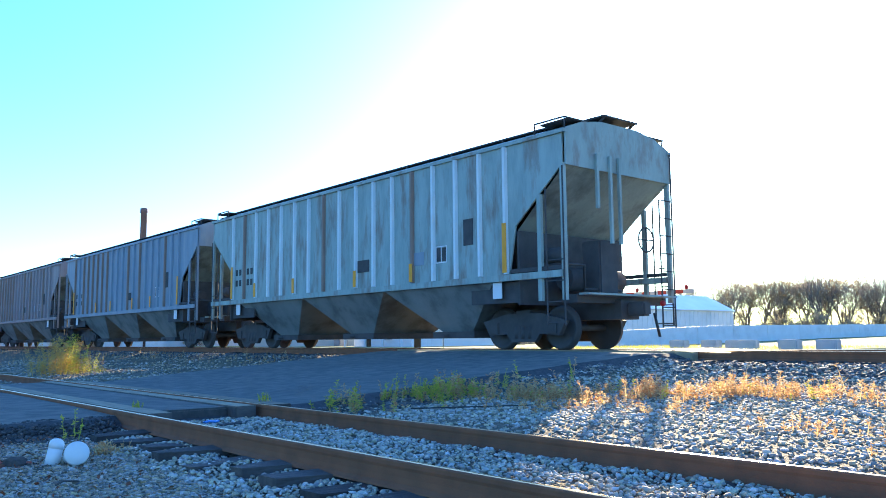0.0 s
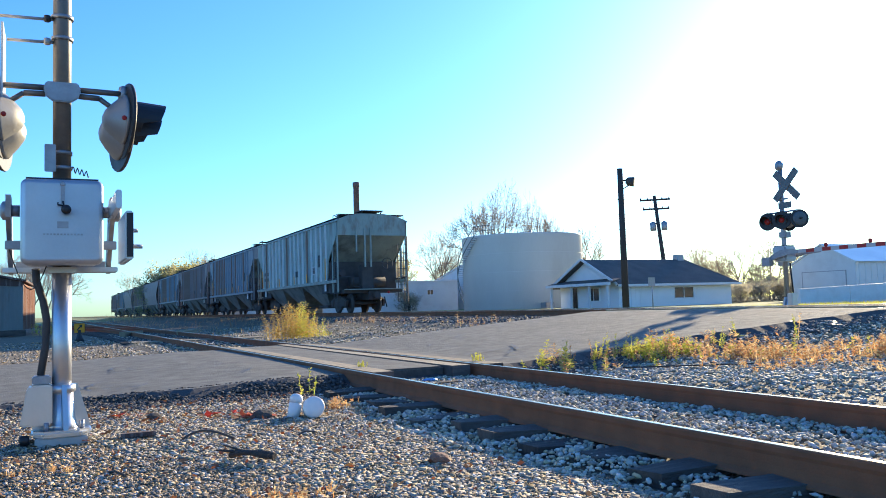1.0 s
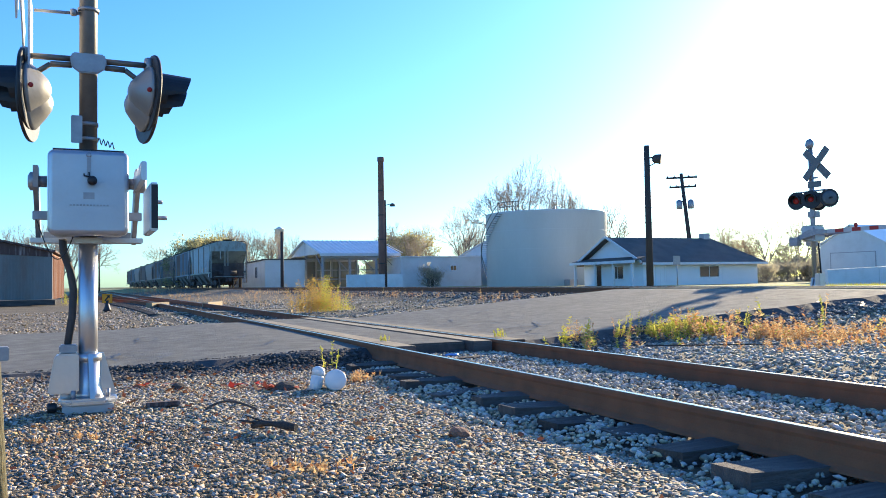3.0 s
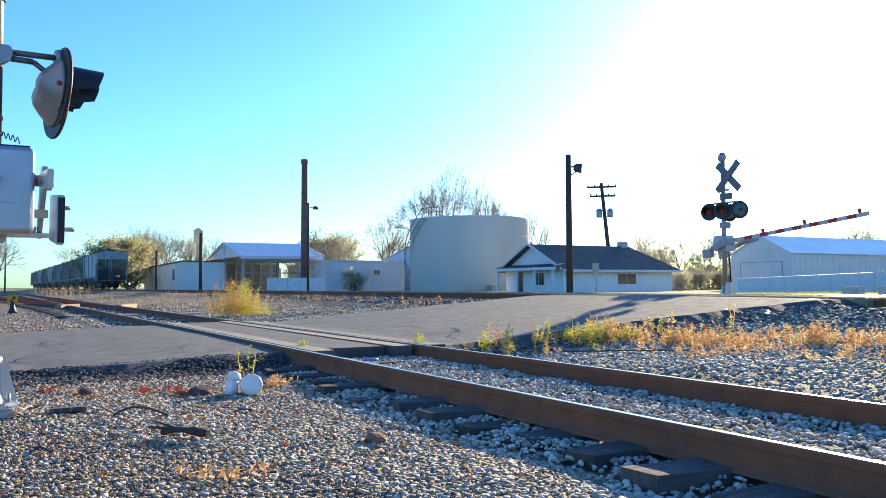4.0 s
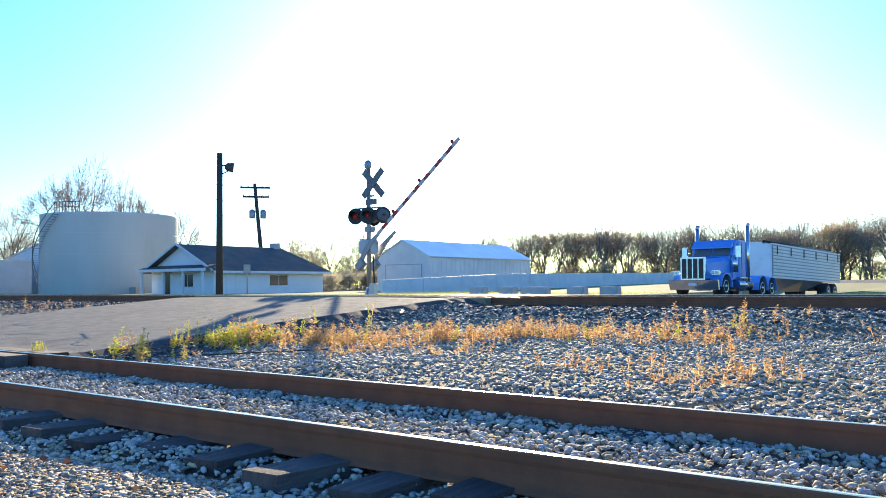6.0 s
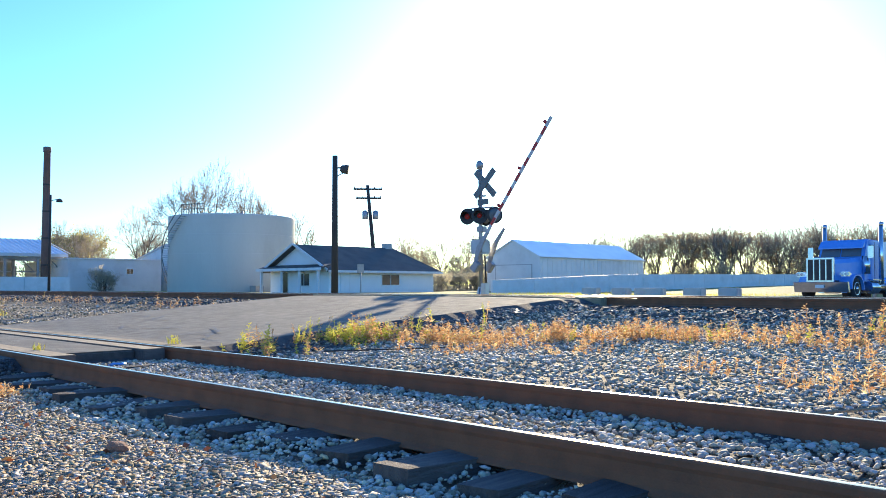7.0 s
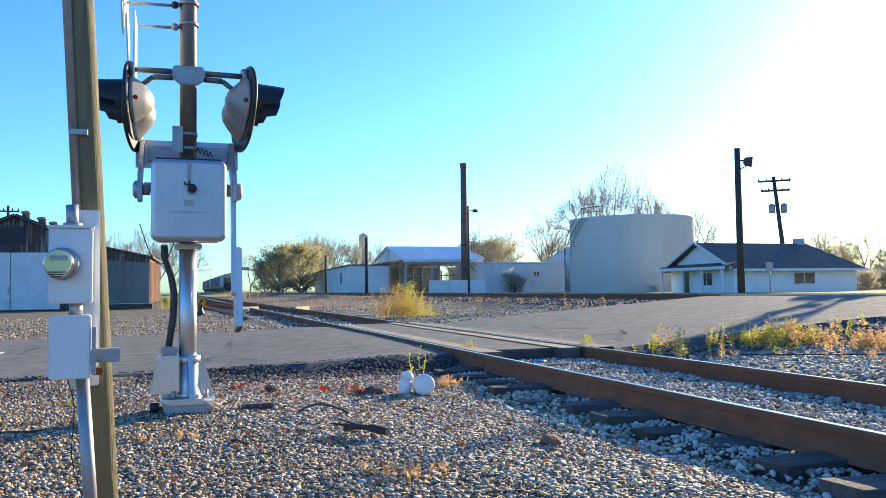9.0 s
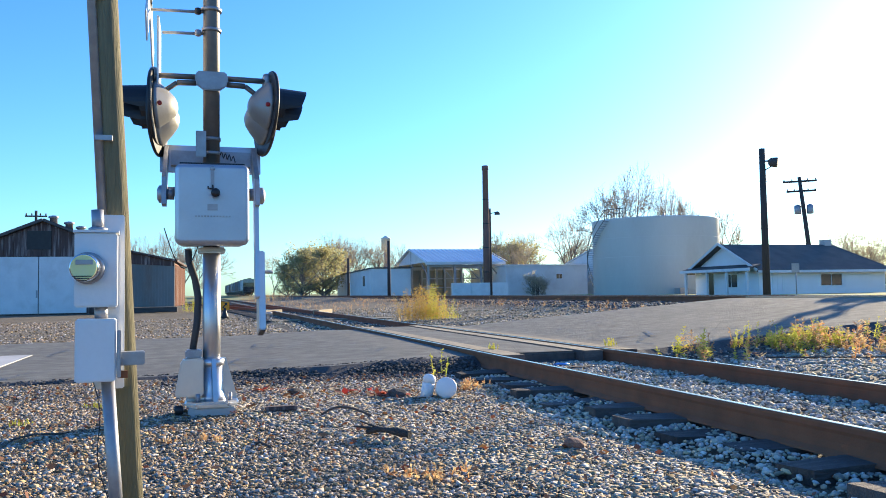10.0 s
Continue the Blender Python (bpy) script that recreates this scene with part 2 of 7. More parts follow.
# Glass lightened unevenly: a sky reflection is put into its colour.
M_WINDSCREEN = mat("reflection_paled_windscreen", (0.16, 0.19, 0.20), (0.09, 0.11, 0.12), 0.08, scale=1.5, bump=0.0)
M_CHROME = mat("chrome", (0.72, 0.72, 0.74), (0.60, 0.60, 0.62), 0.14, metal=1.0, bump=0.0)
M_TYRE = mat("tyre_rubber", (0.025, 0.025, 0.026), (0.018, 0.018, 0.02), 0.85, bump=0.2)
M_TRAILER = mat("trailer_aluminium", (0.80, 0.80, 0.78), (0.70, 0.70, 0.68), 0.4, metal=0.1, scale=0.8, fine=20, bump=0.05, stain=(0.5, 0.48, 0.44), stain_amt=0.4)
M_LENS = mat("dark_red_lens", (0.10, 0.008, 0.006), (0.07, 0.006, 0.005), 0.25, bump=0.0)
M_REDGLOW = glow("lit_red_lens", (0.28, 0.012, 0.01), 0.04)
M_DRY = leafy("dry_weed", (0.58, 0.26, 0.10), (0.74, 0.58, 0.30), 0.6)
M_WEED = leafy("yellow_green_weed", (0.44, 0.50, 0.07), (0.72, 0.60, 0.12), 0.6)
M_LEAF_OLIVE = leafy("olive_leaves", (0.29, 0.30, 0.13), (0.46, 0.40, 0.20), 0.7)
# Crown leaves and twigs paled: far haze is put into their colour.
M_LEAF_BROWN = leafy("autumn_leaves", (0.48, 0.36, 0.22), (0.45, 0.38, 0.23), 0.7)
M_TWIG = leafy("bare_twigs", (0.42, 0.35, 0.28), (0.52, 0.45, 0.36), 0.5)
M_BUSH = leafy("golden_weed", (0.60, 0.48, 0.13), (0.66, 0.36, 0.09), 0.55)
# Shrub leaves greyed and lightened to carry the distance haze.
M_LEAF_GREY = leafy("haze_paled_leaves", (0.48, 0.45, 0.31), (0.60, 0.53, 0.38), 0.75)
M_REDLEAF = leafy("red_leaf", (0.62, 0.05, 0.025), (0.45, 0.10, 0.04), 0.4)
M_FALLEN = leafy("fallen_leaves", (0.25, 0.07, 0.03), (0.22, 0.13, 0.06), 0.3)


# ---- mesh helpers ----
def box(bm, x0, x1, y0, y1, z0, z1):
    v = [bm.verts.new(c) for c in ((x0, y0, z0), (x1, y0, z0), (x1, y1, z0), (x0, y1, z0), (x0, y0, z1), (x1, y0, z1), (x1, y1, z1), (x0, y1, z1))]
    for f in ((3, 2, 1, 0), (4, 5, 6, 7), (0, 1, 5, 4), (1, 2, 6, 5), (2, 3, 7, 6), (3, 0, 4, 7)):
        bm.faces.new([v[i] for i in f])
    return bm


def tube(bm, p, q, r0, r1=None, n=12):
    r1 = r0 if r1 is None else r1
    p, q = Vector(p), Vector(q)
    d = (q - p).normalized()
    u = d.orthogonal().normalized()
    w = d.cross(u)
    rings = []
    for c, r in ((p, r0), (q, r1)):
        rings.append([bm.verts.new(c + (u * math.cos(2 * math.pi * i / n) + w * math.sin(2 * math.pi * i / n)) * r) for i in range(n)])
    for i in range(n):
        f = bm.faces.new((rings[0][i], rings[0][(i + 1) % n], rings[1][(i + 1) % n], rings[1][i]))
        f.smooth = n > 6
    bm.faces.new(rings[0][::-1])
    bm.faces.new(rings[1])
    return bm


def polytube(bm, pts, r, n=8):
    """One bent round bar through the points."""
    pts = [Vector(p) for p in pts]
    rings = []
    u = (pts[1] - pts[0]).orthogonal().normalized()
    for i, p in enumerate(pts):
        d = (pts[min(i + 1, len(pts) - 1)] - pts[max(i - 1, 0)]).normalized()
        u = (u - d * u.dot(d)).normalized()
        w = d.cross(u)
        rings.append([bm.verts.new(p + (u * math.cos(2 * math.pi * k / n) + w * math.sin(2 * math.pi * k / n)) * r) for k in range(n)])
    for a, b in zip(rings, rings[1:]):
        for k in range(n):
            bm.faces.new((a[k], a[(k + 1) % n], b[(k + 1) % n], b[k])).smooth = True
    bm.faces.new(rings[0][::-1])
    bm.faces.new(rings[-1])
    return bm


def lathe(bm, axis_p, axis_d, prof, n=24):
    """prof: (along, radius) rows about an axis."""
    p, d = Vector(axis_p), Vector(axis_d).normalized()
    u = d.orthogonal().normalized()
    w = d.cross(u)
    rings = []
    for s, r in prof:
        rings.append([bm.verts.new(p + d * s + (u * math.cos(2 * math.pi * i / n) + w * math.sin(2 * math.pi * i / n)) * max(r, 0.0005)) for i in range(n)])
    for a, b in zip(rings, rings[1:]):
        for i in range(n):
            bm.faces.new((a[i], a[(i + 1) % n], b[(i + 1) % n], b[i])).smooth = True
    bm.faces.new(rings[0][::-1])
    bm.faces.new(rings[-1])
    return bm


def slab(bm, pts, axis, a, b):
    """A flat polygon drawn in two coordinates, thickened along axis (0, 1, 2) from a to b."""
    def lift(p, v):
        c = list(p)
        c.insert(axis, v)
        return c
    lo = [bm.verts.new(lift(p, a)) for p in pts]
    hi = [bm.verts.new(lift(p, b)) for p in pts]
    bm.faces.new(lo[::-1])
    bm.faces.new(hi)
    for i in range(len(pts)):
        j = (i + 1) % len(pts)
        bm.faces.new((lo[i], lo[j], hi[j], hi[i]))
    return bm


def pillow(bm, x0, x1, z0, z1, y_back, y_front, r, edge):
    """Pressed sheet cover: rounded rectangle in x and z, its front rim rolled over a quarter round towards -y."""
    rings = []
    for k in range(-1, 5):
        a = max(k, 0) * math.pi / 8
        inset, y = edge * (1 - math.cos(a)), y_back if k < 0 else y_front + edge * (1 - math.sin(a))
        ring = []
        for cx, cz, q in ((x1 - r, z1 - r, 0), (x0 + r, z1 - r, 1), (x0 + r, z0 + r, 2), (x1 - r, z0 + r, 3)):
            for i in range(6):
                b = (q + i / 5) * math.pi / 2
                rr = max(r - inset, 0.003)
                sh = inset - (r - rr)
                ring.append(bm.verts.new((cx + rr * math.cos(b) - sh * (1 if q in (0, 3) else -1), y, cz + rr * math.sin(b) - sh * (1 if q < 2 else -1))))
        rings.append(ring)
    n = len(rings[0])
    for a, b in zip(rings, rings[1:]):
        for i in range(n):
            bm.faces.new((a[i], a[(i + 1) % n], b[(i + 1) % n], b[i])).smooth = True
    bm.faces.new(rings[0])
    bm.faces.new(rings[-1][::-1])
    return bm


def part(name, bm, material, parent=None, label="", bev=0.0):
    bmesh.ops.recalc_face_normals(bm, faces=bm.faces)
    if bev:
        bmesh.ops.bevel(bm, geom=[e for e in bm.edges if e.calc_face_angle(0) > 0.6], offset=bev, segments=2, affect="EDGES", clamp_overlap=True)
    me = bpy.data.meshes.new(name)
    bm.to_mesh(me)
    bm.free()
    me.materials.append(material)
    ob = new(name, me)
    ob.parent = parent
    if label:
        tagged(ob, label)
    return ob


def thing(name, m, label, category, group="", kind=""):
    ob = new(name)
    ob.matrix_basis = m
    ob.empty_display_size = 0.2
    return tagged(ob, label, category, group, kind)


def BM():
    return bmesh.new()


def from_arrays(name, verts, faces, material, parent=None):
    me = bpy.data.meshes.new(name)
    me.from_pydata(verts, [], faces)
    me.materials.append(material)
    me.update()
    ob = new(name, me)
    ob.parent = parent
    return ob


# ---- ground ----
NEAR_X, MAIN_X = 3.86, 13.90   # track centres
NEAR_Z, MAIN_Z = 0.18, 0.665   # rail tops


def lerp_rows(v, rows):
    return float(np.interp(v, [r[0] for r in rows], [r[1] for r in rows]))


GROUND = [(-400, -0.2), (-12, -0.02), (-2, -0.03), (2.2, -0.03), (2.6, -0.05), (3.1, -0.05), (3.3, 0.022), (4.4, 0.022), (4.7, -0.05), (5.2, -0.05), (5.9, 0.03), (8.5, 0.12), (10.4, 0.20), (11.9, 0.46), (15.9, 0.46), (17.6, 0.26), (24, 0.26), (120, 0.3), (600, 0.3)]
ROAD = [(-60, -0.05), (-8, 0.0), (0.5, 0.07), (2.3, 0.13), (5.4, 0.135), (7.5, 0.29), (12.2, 0.625), (15.8, 0.625), (22, 0.42), (30, 0.20), (37.5, 0.20), (58, -0.37), (70, -0.1), (84, 0.98), (200, 1.0)]
ROAD_Y0, ROAD_Y1 = 9.15, 16.9


def flare(x):
    return max(0, x - 9.0) * 0.09 if x < 16 else 0.6


def gz(x, y):
    z = lerp_rows(x, GROUND)
    if -3 < x < 2.6:
        z += 0.025 * noise.noise(Vector((x * 0.7, y * 0.7, 0)))
    if -1.5 < x < 1.6 and 5 < y < 8:
        z += 0.05 * math.exp(-((x - 0.04) ** 2 + (y - 6.5) ** 2) / 0.35)
    if 5.2 < x < 11:
        z += 0.05 * noise.noise(Vector((x * 0.6, y * 0.6, 3)))
    if ROAD_Y0 - 0.35 < y < ROAD_Y1 + 0.35:
        k = min(1.0, (0.35 - max(ROAD_Y0 - y, y - ROAD_Y1, 0)) / 0.35)
        z = min(z, z * (1 - k) + (lerp_rows(x, ROAD) - 0.10) * k)
    if x < 5.5 and 0 < ROAD_Y0 - y < 1.1:
        k = (1 - (ROAD_Y0 - y) / 1.1) ** 0.7
        z += k * (lerp_rows(x, ROAD) - 0.025 - lerp_rows(x, [(-0.6, 0.0), (0.6, 0.05), (2.4, 0.11), (3, 0.13)]) - z) if x < 2.6 else 0
    if x > 52 and y < 45:
        z += 0.62 * min(1, (x - 52) / 28) * min(1, (45 - y) / 8)
    if 17.3 < y < 90 and 2.2 < x < 5.5:
        z = max(z, 0.02)
    d = max(ROAD_Y0 - flare(x) - y, y - ROAD_Y1, 0)
    if 5.5 < x < 40 and 0 < d < 3:
        z = max(z, lerp_rows(x, ROAD) - 0.07 - 0.16 * d + 0.03 * noise.noise(Vector((x, y, 5))))
    return z


def axis(lo, hi, near_lo, near_hi, step, grow=1.25):
    v = list(np.arange(near_lo, near_hi + 1e-6, step))
    s, x = step, near_lo
    while x > lo:
        s *= grow
        x -= s
        v.insert(0, x)
    s, x = step, near_hi
    while x < hi:
        s *= grow
        x += s
        v.append(x)
    return v


def build_ground():
    xs, ys = axis(-1800, 1800, -4, 17.6, 0.2), axis(-900, 2200, -1, 20, 0.25)
    verts = [(x, y, gz(x, y)) for y in ys for x in xs]
    w = len(xs)
    faces = [(j * w + i, j * w + i + 1, (j + 1) * w + i + 1, (j + 1) * w + i) for j in range(len(ys) - 1) for i in range(w - 1)]
    g = from_arrays("ground", verts, faces, M_GRAVEL)
    g.data.materials.append(M_DIRT)
    for p in g.data.polygons:
        p.use_smooth = True
        c = p.center
        if c.x > 19.5 or c.y > 140 or c.y < -60 or c.x < -70:
            p.material_index = 1
    tagged(g, "stony gravel ground around the tracks, grassy far off", "ground", kind="structure")


build_ground()


def build_road():
    xs = sorted(set([r[0] for r in ROAD] + list(np.arange(-10, 24, 0.18))))
    bm = BM()
    rows = []
    for x in xs:
        z = lerp_rows(x, ROAD)
        wob = 0.11 * noise.noise(Vector((x * 1.1, 0, 0))) + 0.07 * noise.noise(Vector((x * 4.0, 2, 0)))
        wob2 = 0.11 * noise.noise(Vector((x * 1.1, 9, 0))) + 0.07 * noise.noise(Vector((x * 4.0, 5, 0)))
        ya, yb = ROAD_Y0 + wob - flare(x), ROAD_Y1 + wob2
        ys = [ya - 0.42 - 0.16 * noise.noise(Vector((x * 5, 4, 0))), ya, ya + 1.5, ya + 3.7, yb - 1.5, yb, yb + 0.1]
        zs = [z - 0.16, z - 0.012, z + 0.006, z + 0.012, z + 0.006, z, z - 0.2]
        rows.append([bm.verts.new((x, yy, zz)) for yy, zz in zip(ys, zs)])
    for a, b in zip(rows, rows[1:]):
        for i in range(6):
            f = bm.faces.new((a[i], b[i], b[i + 1], a[i + 1]))
            f.smooth = False
            # Skirt faces take the shade-darkened asphalt.
            f.material_index = 1 if i in (0, 5) else 0
    rd = part("road", bm, M_ASPHALT)
    rd.data.materials.append(M_CRUMB)
    tagged(rd, "worn grey asphalt road climbing over the railway crossing", "road", kind="structure")


build_road()


# ---- tracks ----
def rail_bm(x, y0, y1, top):
    """Flat-bottomed rail profile swept along y."""
    half = [(0.065, -0.17), (0.06, -0.158), (0.033, -0.138), (0.028, -0.10), (0.028, -0.055), (0.034, -0.036), (0.034, -0.012), (0.029, -0.0045), (0.019, -0.0014), (0.007, 0.0)]
    prof = half + [(-px, pz) for px, pz in half[::-1]]
    bm = BM()
    n = max(2, int((y1 - y0) / 6) + 1)
    rows = []
    for i in range(n):
        y = y0 + (y1 - y0) * i / (n - 1)
        rows.append([bm.verts.new((x + px, y, top + pz)) for px, pz in prof])
    for a, b in zip(rows, rows[1:]):
        for i in range(len(prof)):
            j = (i + 1) % len(prof)
            bm.faces.new((a[i], a[j], b[j], b[i]))
    bm.faces.new(rows[0])
    bm.faces.new(rows[-1][::-1])
    return bm


def add_rail(x, y0, y1, top, parent):
    r = part("rail", rail_bm(x, y0, y1, top), M_RAIL_RUST, parent, "rust-brown steel rail with a worn head tinted golden for sun glint")
    r.data.materials.append(M_RAIL_TOP)
    for p in r.data.polygons:
        if p.normal.z > 0.985 and p.center.z > top - 0.004:
            p.material_index = 1
    return r


def build_track(name, label, x, top, y0, y1, tie_y0, tie_y1, tie_top, skip=()):
    t = thing(name, pose(0, 0, 0), label, "railway track", kind="structure")
    for sx in (-0.7525, 0.7525):
        add_rail(x + sx, y0, y1, top, t)
    rnd = random.Random(5)
    ties = []
    for k in range(4):
        bm = box(BM(), -1.2, 1.2, -0.11, 0.11, -0.18, 0)
        bmesh.ops.subdivide_edges(bm, edges=[e for e in bm.edges if e.calc_length() > 1], cuts=5)
        for v in bm.verts:
            v.co += Vector((rnd.uniform(-0.03, 0.03), rnd.uniform(-0.014, 0.014), rnd.uniform(-0.016, 0.006)))
        me = bpy.data.meshes.new("tie")
        bm.to_mesh(me)
        bm.free()
        me.materials.append(M_TIE)
        ties.append(me)
    y = tie_y0
    while y < tie_y1:
        if not any(a < y < b for a, b in skip):
            ob = new("tie", rnd.choice(ties))
            ob.parent = t
            ob.matrix_basis = pose(x + rnd.uniform(-0.13, 0.13), y, tie_top + rnd.uniform(-0.03, 0.015), 0, rnd.uniform(-0.8, 0.8), rnd.uniform(-2.5, 2.5))
        y += 0.54 + rnd.uniform(-0.10, 0.10)
    return t


near_track = build_track("near_track", "rusty siding track on dark timber ties in ballast", NEAR_X, NEAR_Z, -60, 240, -3, 60, 0.036, skip=((8.6, 17.4),))
main_track = build_track("main_track", "raised main line track on dark ballast", MAIN_X, MAIN_Z, -200, 900, -14, 70, 0.50, skip=((8.4, 17.4),))


# ---- train ----
CAR_HALF = 8.25      # half length of the body
CAR_PITCH = 17.7


def truck_bogie(parent, y, cx):
    """Wheel truck: side frames, bolster, four wheels and springs."""
    b = part("bogie_frame", slab(BM(), [(y - 1.25, 0.62), (y - 1.05, 0.30), (y - 0.5, 0.34), (y - 0.35, 0.16), (y + 0.35, 0.16), (y + 0.5, 0.34), (y + 1.05, 0.30), (y + 1.25, 0.62), (y + 0.5, 0.78), (y - 0.5, 0.78)], 0, cx - 1.02, cx - 0.90), M_CAR_DARK, parent)
    part("bogie_frame", slab(BM(), [(y - 1.25, 0.62), (y - 1.05, 0.30), (y - 0.5, 0.34), (y - 0.35, 0.16), (y + 0.35, 0.16), (y + 0.5, 0.34), (y + 1.05, 0.30), (y + 1.25, 0.62), (y + 0.5, 0.78), (y - 0.5, 0.78)], 0, cx + 0.90, cx + 1.02), M_CAR_DARK, parent)
    part("bolster", box(BM(), cx - 1.0, cx + 1.0, y - 0.22, y + 0.22, 0.45, 0.85), M_CAR_DARK, parent)
    for wy in (y - 0.88, y + 0.88):
        part("axle", tube(BM(), (cx - 0.95, wy, 0.46), (cx + 0.95, wy, 0.46), 0.075, n=10), M_CAR_DARK, parent)
        for sx in (-1, 1):
            part("wheel", lathe(BM(), (cx + sx * 0.70, wy, 0.46), (sx, 0, 0), [(-0.045, 0.49), (-0.02, 0.49), (-0.01, 0.46), (0.075, 0.455), (0.08, 0.40), (0.045, 0.36), (0.03, 0.18), (0.08, 0.13), (0.10, 0.10)], 24), M_CAR_DARK, parent)
        for sx in (-1, 1):
            part("axle_box", box(BM(), cx + sx * 0.98 - 0.07, cx + sx * 0.98 + 0.07, wy - 0.14, wy + 0.14, 0.33, 0.60), M_CAR_DARK, parent, bev=0.02)
    for sx in (-1, 1):
        for k in (-0.2, 0.0, 0.2):
            part("spring", tube(BM(), (cx + sx * 0.97, y + k, 0.24), (cx + sx * 0.97, y + k, 0.50), 0.075, n=10), M_CAR_DARK, parent)
    return b


def hopper_car(paint, label, ribs=22, lettering=True, round_side=False):
    """Covered hopper, length along y, rail top at z = 0, near end at -y."""
    c = thing("hopper_car", pose(0, 0, 0), label, "hopper car", "cars of the freight train")
    H, W, z0, z1 = CAR_HALF, 1.775, 1.60, 4.38
    outline = [(-H + 0.10, z1), (-H + 0.10, 3.75), (-H + 1.45, 2.62), (-H + 1.65, z0), (H - 1.65, z0), (H - 1.45, 2.62), (H - 0.10, 3.75), (H - 0.10, z1)]
    for s in (-1, 1):
        bm = slab(BM(), outline, 0, s * W - 0.02, s * W + 0.02)
        if round_side:
            bmesh.ops.subdivide_edges(bm, edges=[e for e in bm.edges if abs((e.verts[0].co - e.verts[1].co).z) > 1], cuts=6)
            for v in bm.verts:
                v.co.x += s * 0.16 * math.sin(math.pi * min(max((v.co.z - z0) / (z1 - z0), 0), 1))
        part("side_sheet", bm, paint, c)
        part("side_sill", box(BM(), s * W - 0.09, s * W + 0.022, -H + 0.1, H - 0.1, z0 - 0.14, z0 - 0.002), paint, c)
        part("top_chord", box(BM(), s * W - 0.07, s * W + 0.06, -H, H, z1 + 0.002, z1 + 0.07), paint, c)
    # ribs on both sides, one mesh each kind shared
    if not round_side:
        rb = BM()
        slab(rb, [(-0.055, 0.0), (-0.035, 0.075), (0.035, 0.075), (0.055, 0.0)], 2, z0 + 0.01, z1 - 0.01)
        me = bpy.data.meshes.new("rib")
        rb.to_mesh(me)
        rb.free()
        me.materials.append(paint)
        me.materials[0] = M_CAR_RIB if paint is M_CAR_GREY else paint
        me2 = me.copy()
        me2.materials[0] = M_RUSTSTREAK
        rnd = random.Random(ribs)
        for k in range(ribs):
            y = -H + 1.72 + (2 * H - 3.44) * k / (ribs - 1)
            for s in (-1, 1):
                r = new("rib", me2 if rnd.random() < 0.4 else me)
                r.parent = c
                r.matrix_basis = pose(s * (W + 0.022), y, 0, 0, 0, -90 if s > 0 else 90)
            if k in (0, 4, 7, 11, 14, ribs - 1) and lettering:
                hh = 1.05 if k in (0, ribs - 1) else 0.42
                part("reflective_stripe", box(BM(), -W - 0.108, -W - 0.1005, y - 0.065, y + 0.065, z0 + 0.04, z0 + 0.06 + hh), M_YELLOW, c, "yellow reflective stripe")
        for yy, hw, za, zb in ((-H + 2.95, 0.16, 0.75, 1.35), (-H + 7.15, 0.30, 0.42, 0.74), (-H + 4.75, 0.20, 0.42, 0.74)):
            part("dark_panel", box(BM(), -W - 0.034, -W - 0.0225, yy - hw, yy + hw, z0 + za, z0 + zb), M_CAR_DARK if hw != 0.20 else M_CAR_BLUE, c)
        fr = BM()
        for a, b, d, e in ((-0.2, 0.2, 0.42, 0.44), (-0.2, 0.2, 0.80, 0.82), (-0.2, -0.18, 0.44, 0.80), (0.18, 0.2, 0.44, 0.80), (-0.01, 0.01, 0.44, 0.80)):
            box(fr, -W - 0.034, -W - 0.0225, -H + 3.9 + a, -H + 3.9 + b, z0 + d, z0 + e)
        part("stencil_frame", fr, M_WHITE, c, "white stencilled data frame")
        for a in (-0.1, 0.1):
            part("stencil_pane", box(BM(), -W - 0.031, -W - 0.0225, -H + 3.9 + a - 0.07, -H + 3.9 + a + 0.07, z0 + 0.46, z0 + 0.78), M_CAR_DARK, c)
    # reporting marks as plain bars
    if lettering:
        for k, yy in enumerate((H - 1.95, H - 2.2, H - 2.75, H - 3.0)):
            for zz in (2.40, 2.05):
                part("mark_bar", box(BM(), -W - 0.032, -W - 0.0225, yy - 0.07, yy + 0.07, zz, zz + 0.20), M_BLACK, c)
        for k in range(9):
            xx = -0.15 + k * 0.15 + (0.08 if k > 3 else 0)
            part("mark_bar", box(BM(), xx - 0.045, xx + 0.045, -H + 0.052, -H + 0.06, 4.02, 4.16), M_BLACK, c)
    # roof, walkway and hatches
    rf = BM()
    sec = [(-W, z1 + 0.10), (-1.25, z1 + 0.30), (-0.6, z1 + 0.40), (0.6, z1 + 0.40), (1.25, z1 + 0.30), (W, z1 + 0.10), (W, z1 + 0.02), (-W, z1 + 0.02)]
    slab(rf, sec, 1, -H + 0.02, H - 0.02)
    part("roof", rf, paint, c)
    for yy in (-6.1, -2.05, 2.05, 6.1):
        part("hatch_cover", box(BM(), -0.42, 0.42, yy - 1.75, yy + 1.75, z1 + 0.402, z1 + 0.52), M_CAR_DARK, c, bev=0.04)
    for s in (-1, 1):
        part("running_board", box(BM(), s * 1.0 - 0.22, s * 1.0 + 0.22, -H + 0.25, H - 0.25, z1 + 0.37, z1 + 0.40), M_CAR_DARK, c)
        for yy in np.arange(-H + 0.6, H, 1.8):
            part("board_bracket", box(BM(), s * 1.0 - 0.21, s * 1.0 + 0.21, yy - 0.02, yy + 0.02, z1 + 0.2, z1 + 0.37), M_CAR_DARK, c)
        for e in (-1, 1):
            g = BM()
            ya, yb, zr = e * (H - 0.12), e * (H - 0.95), z1 + 0.36
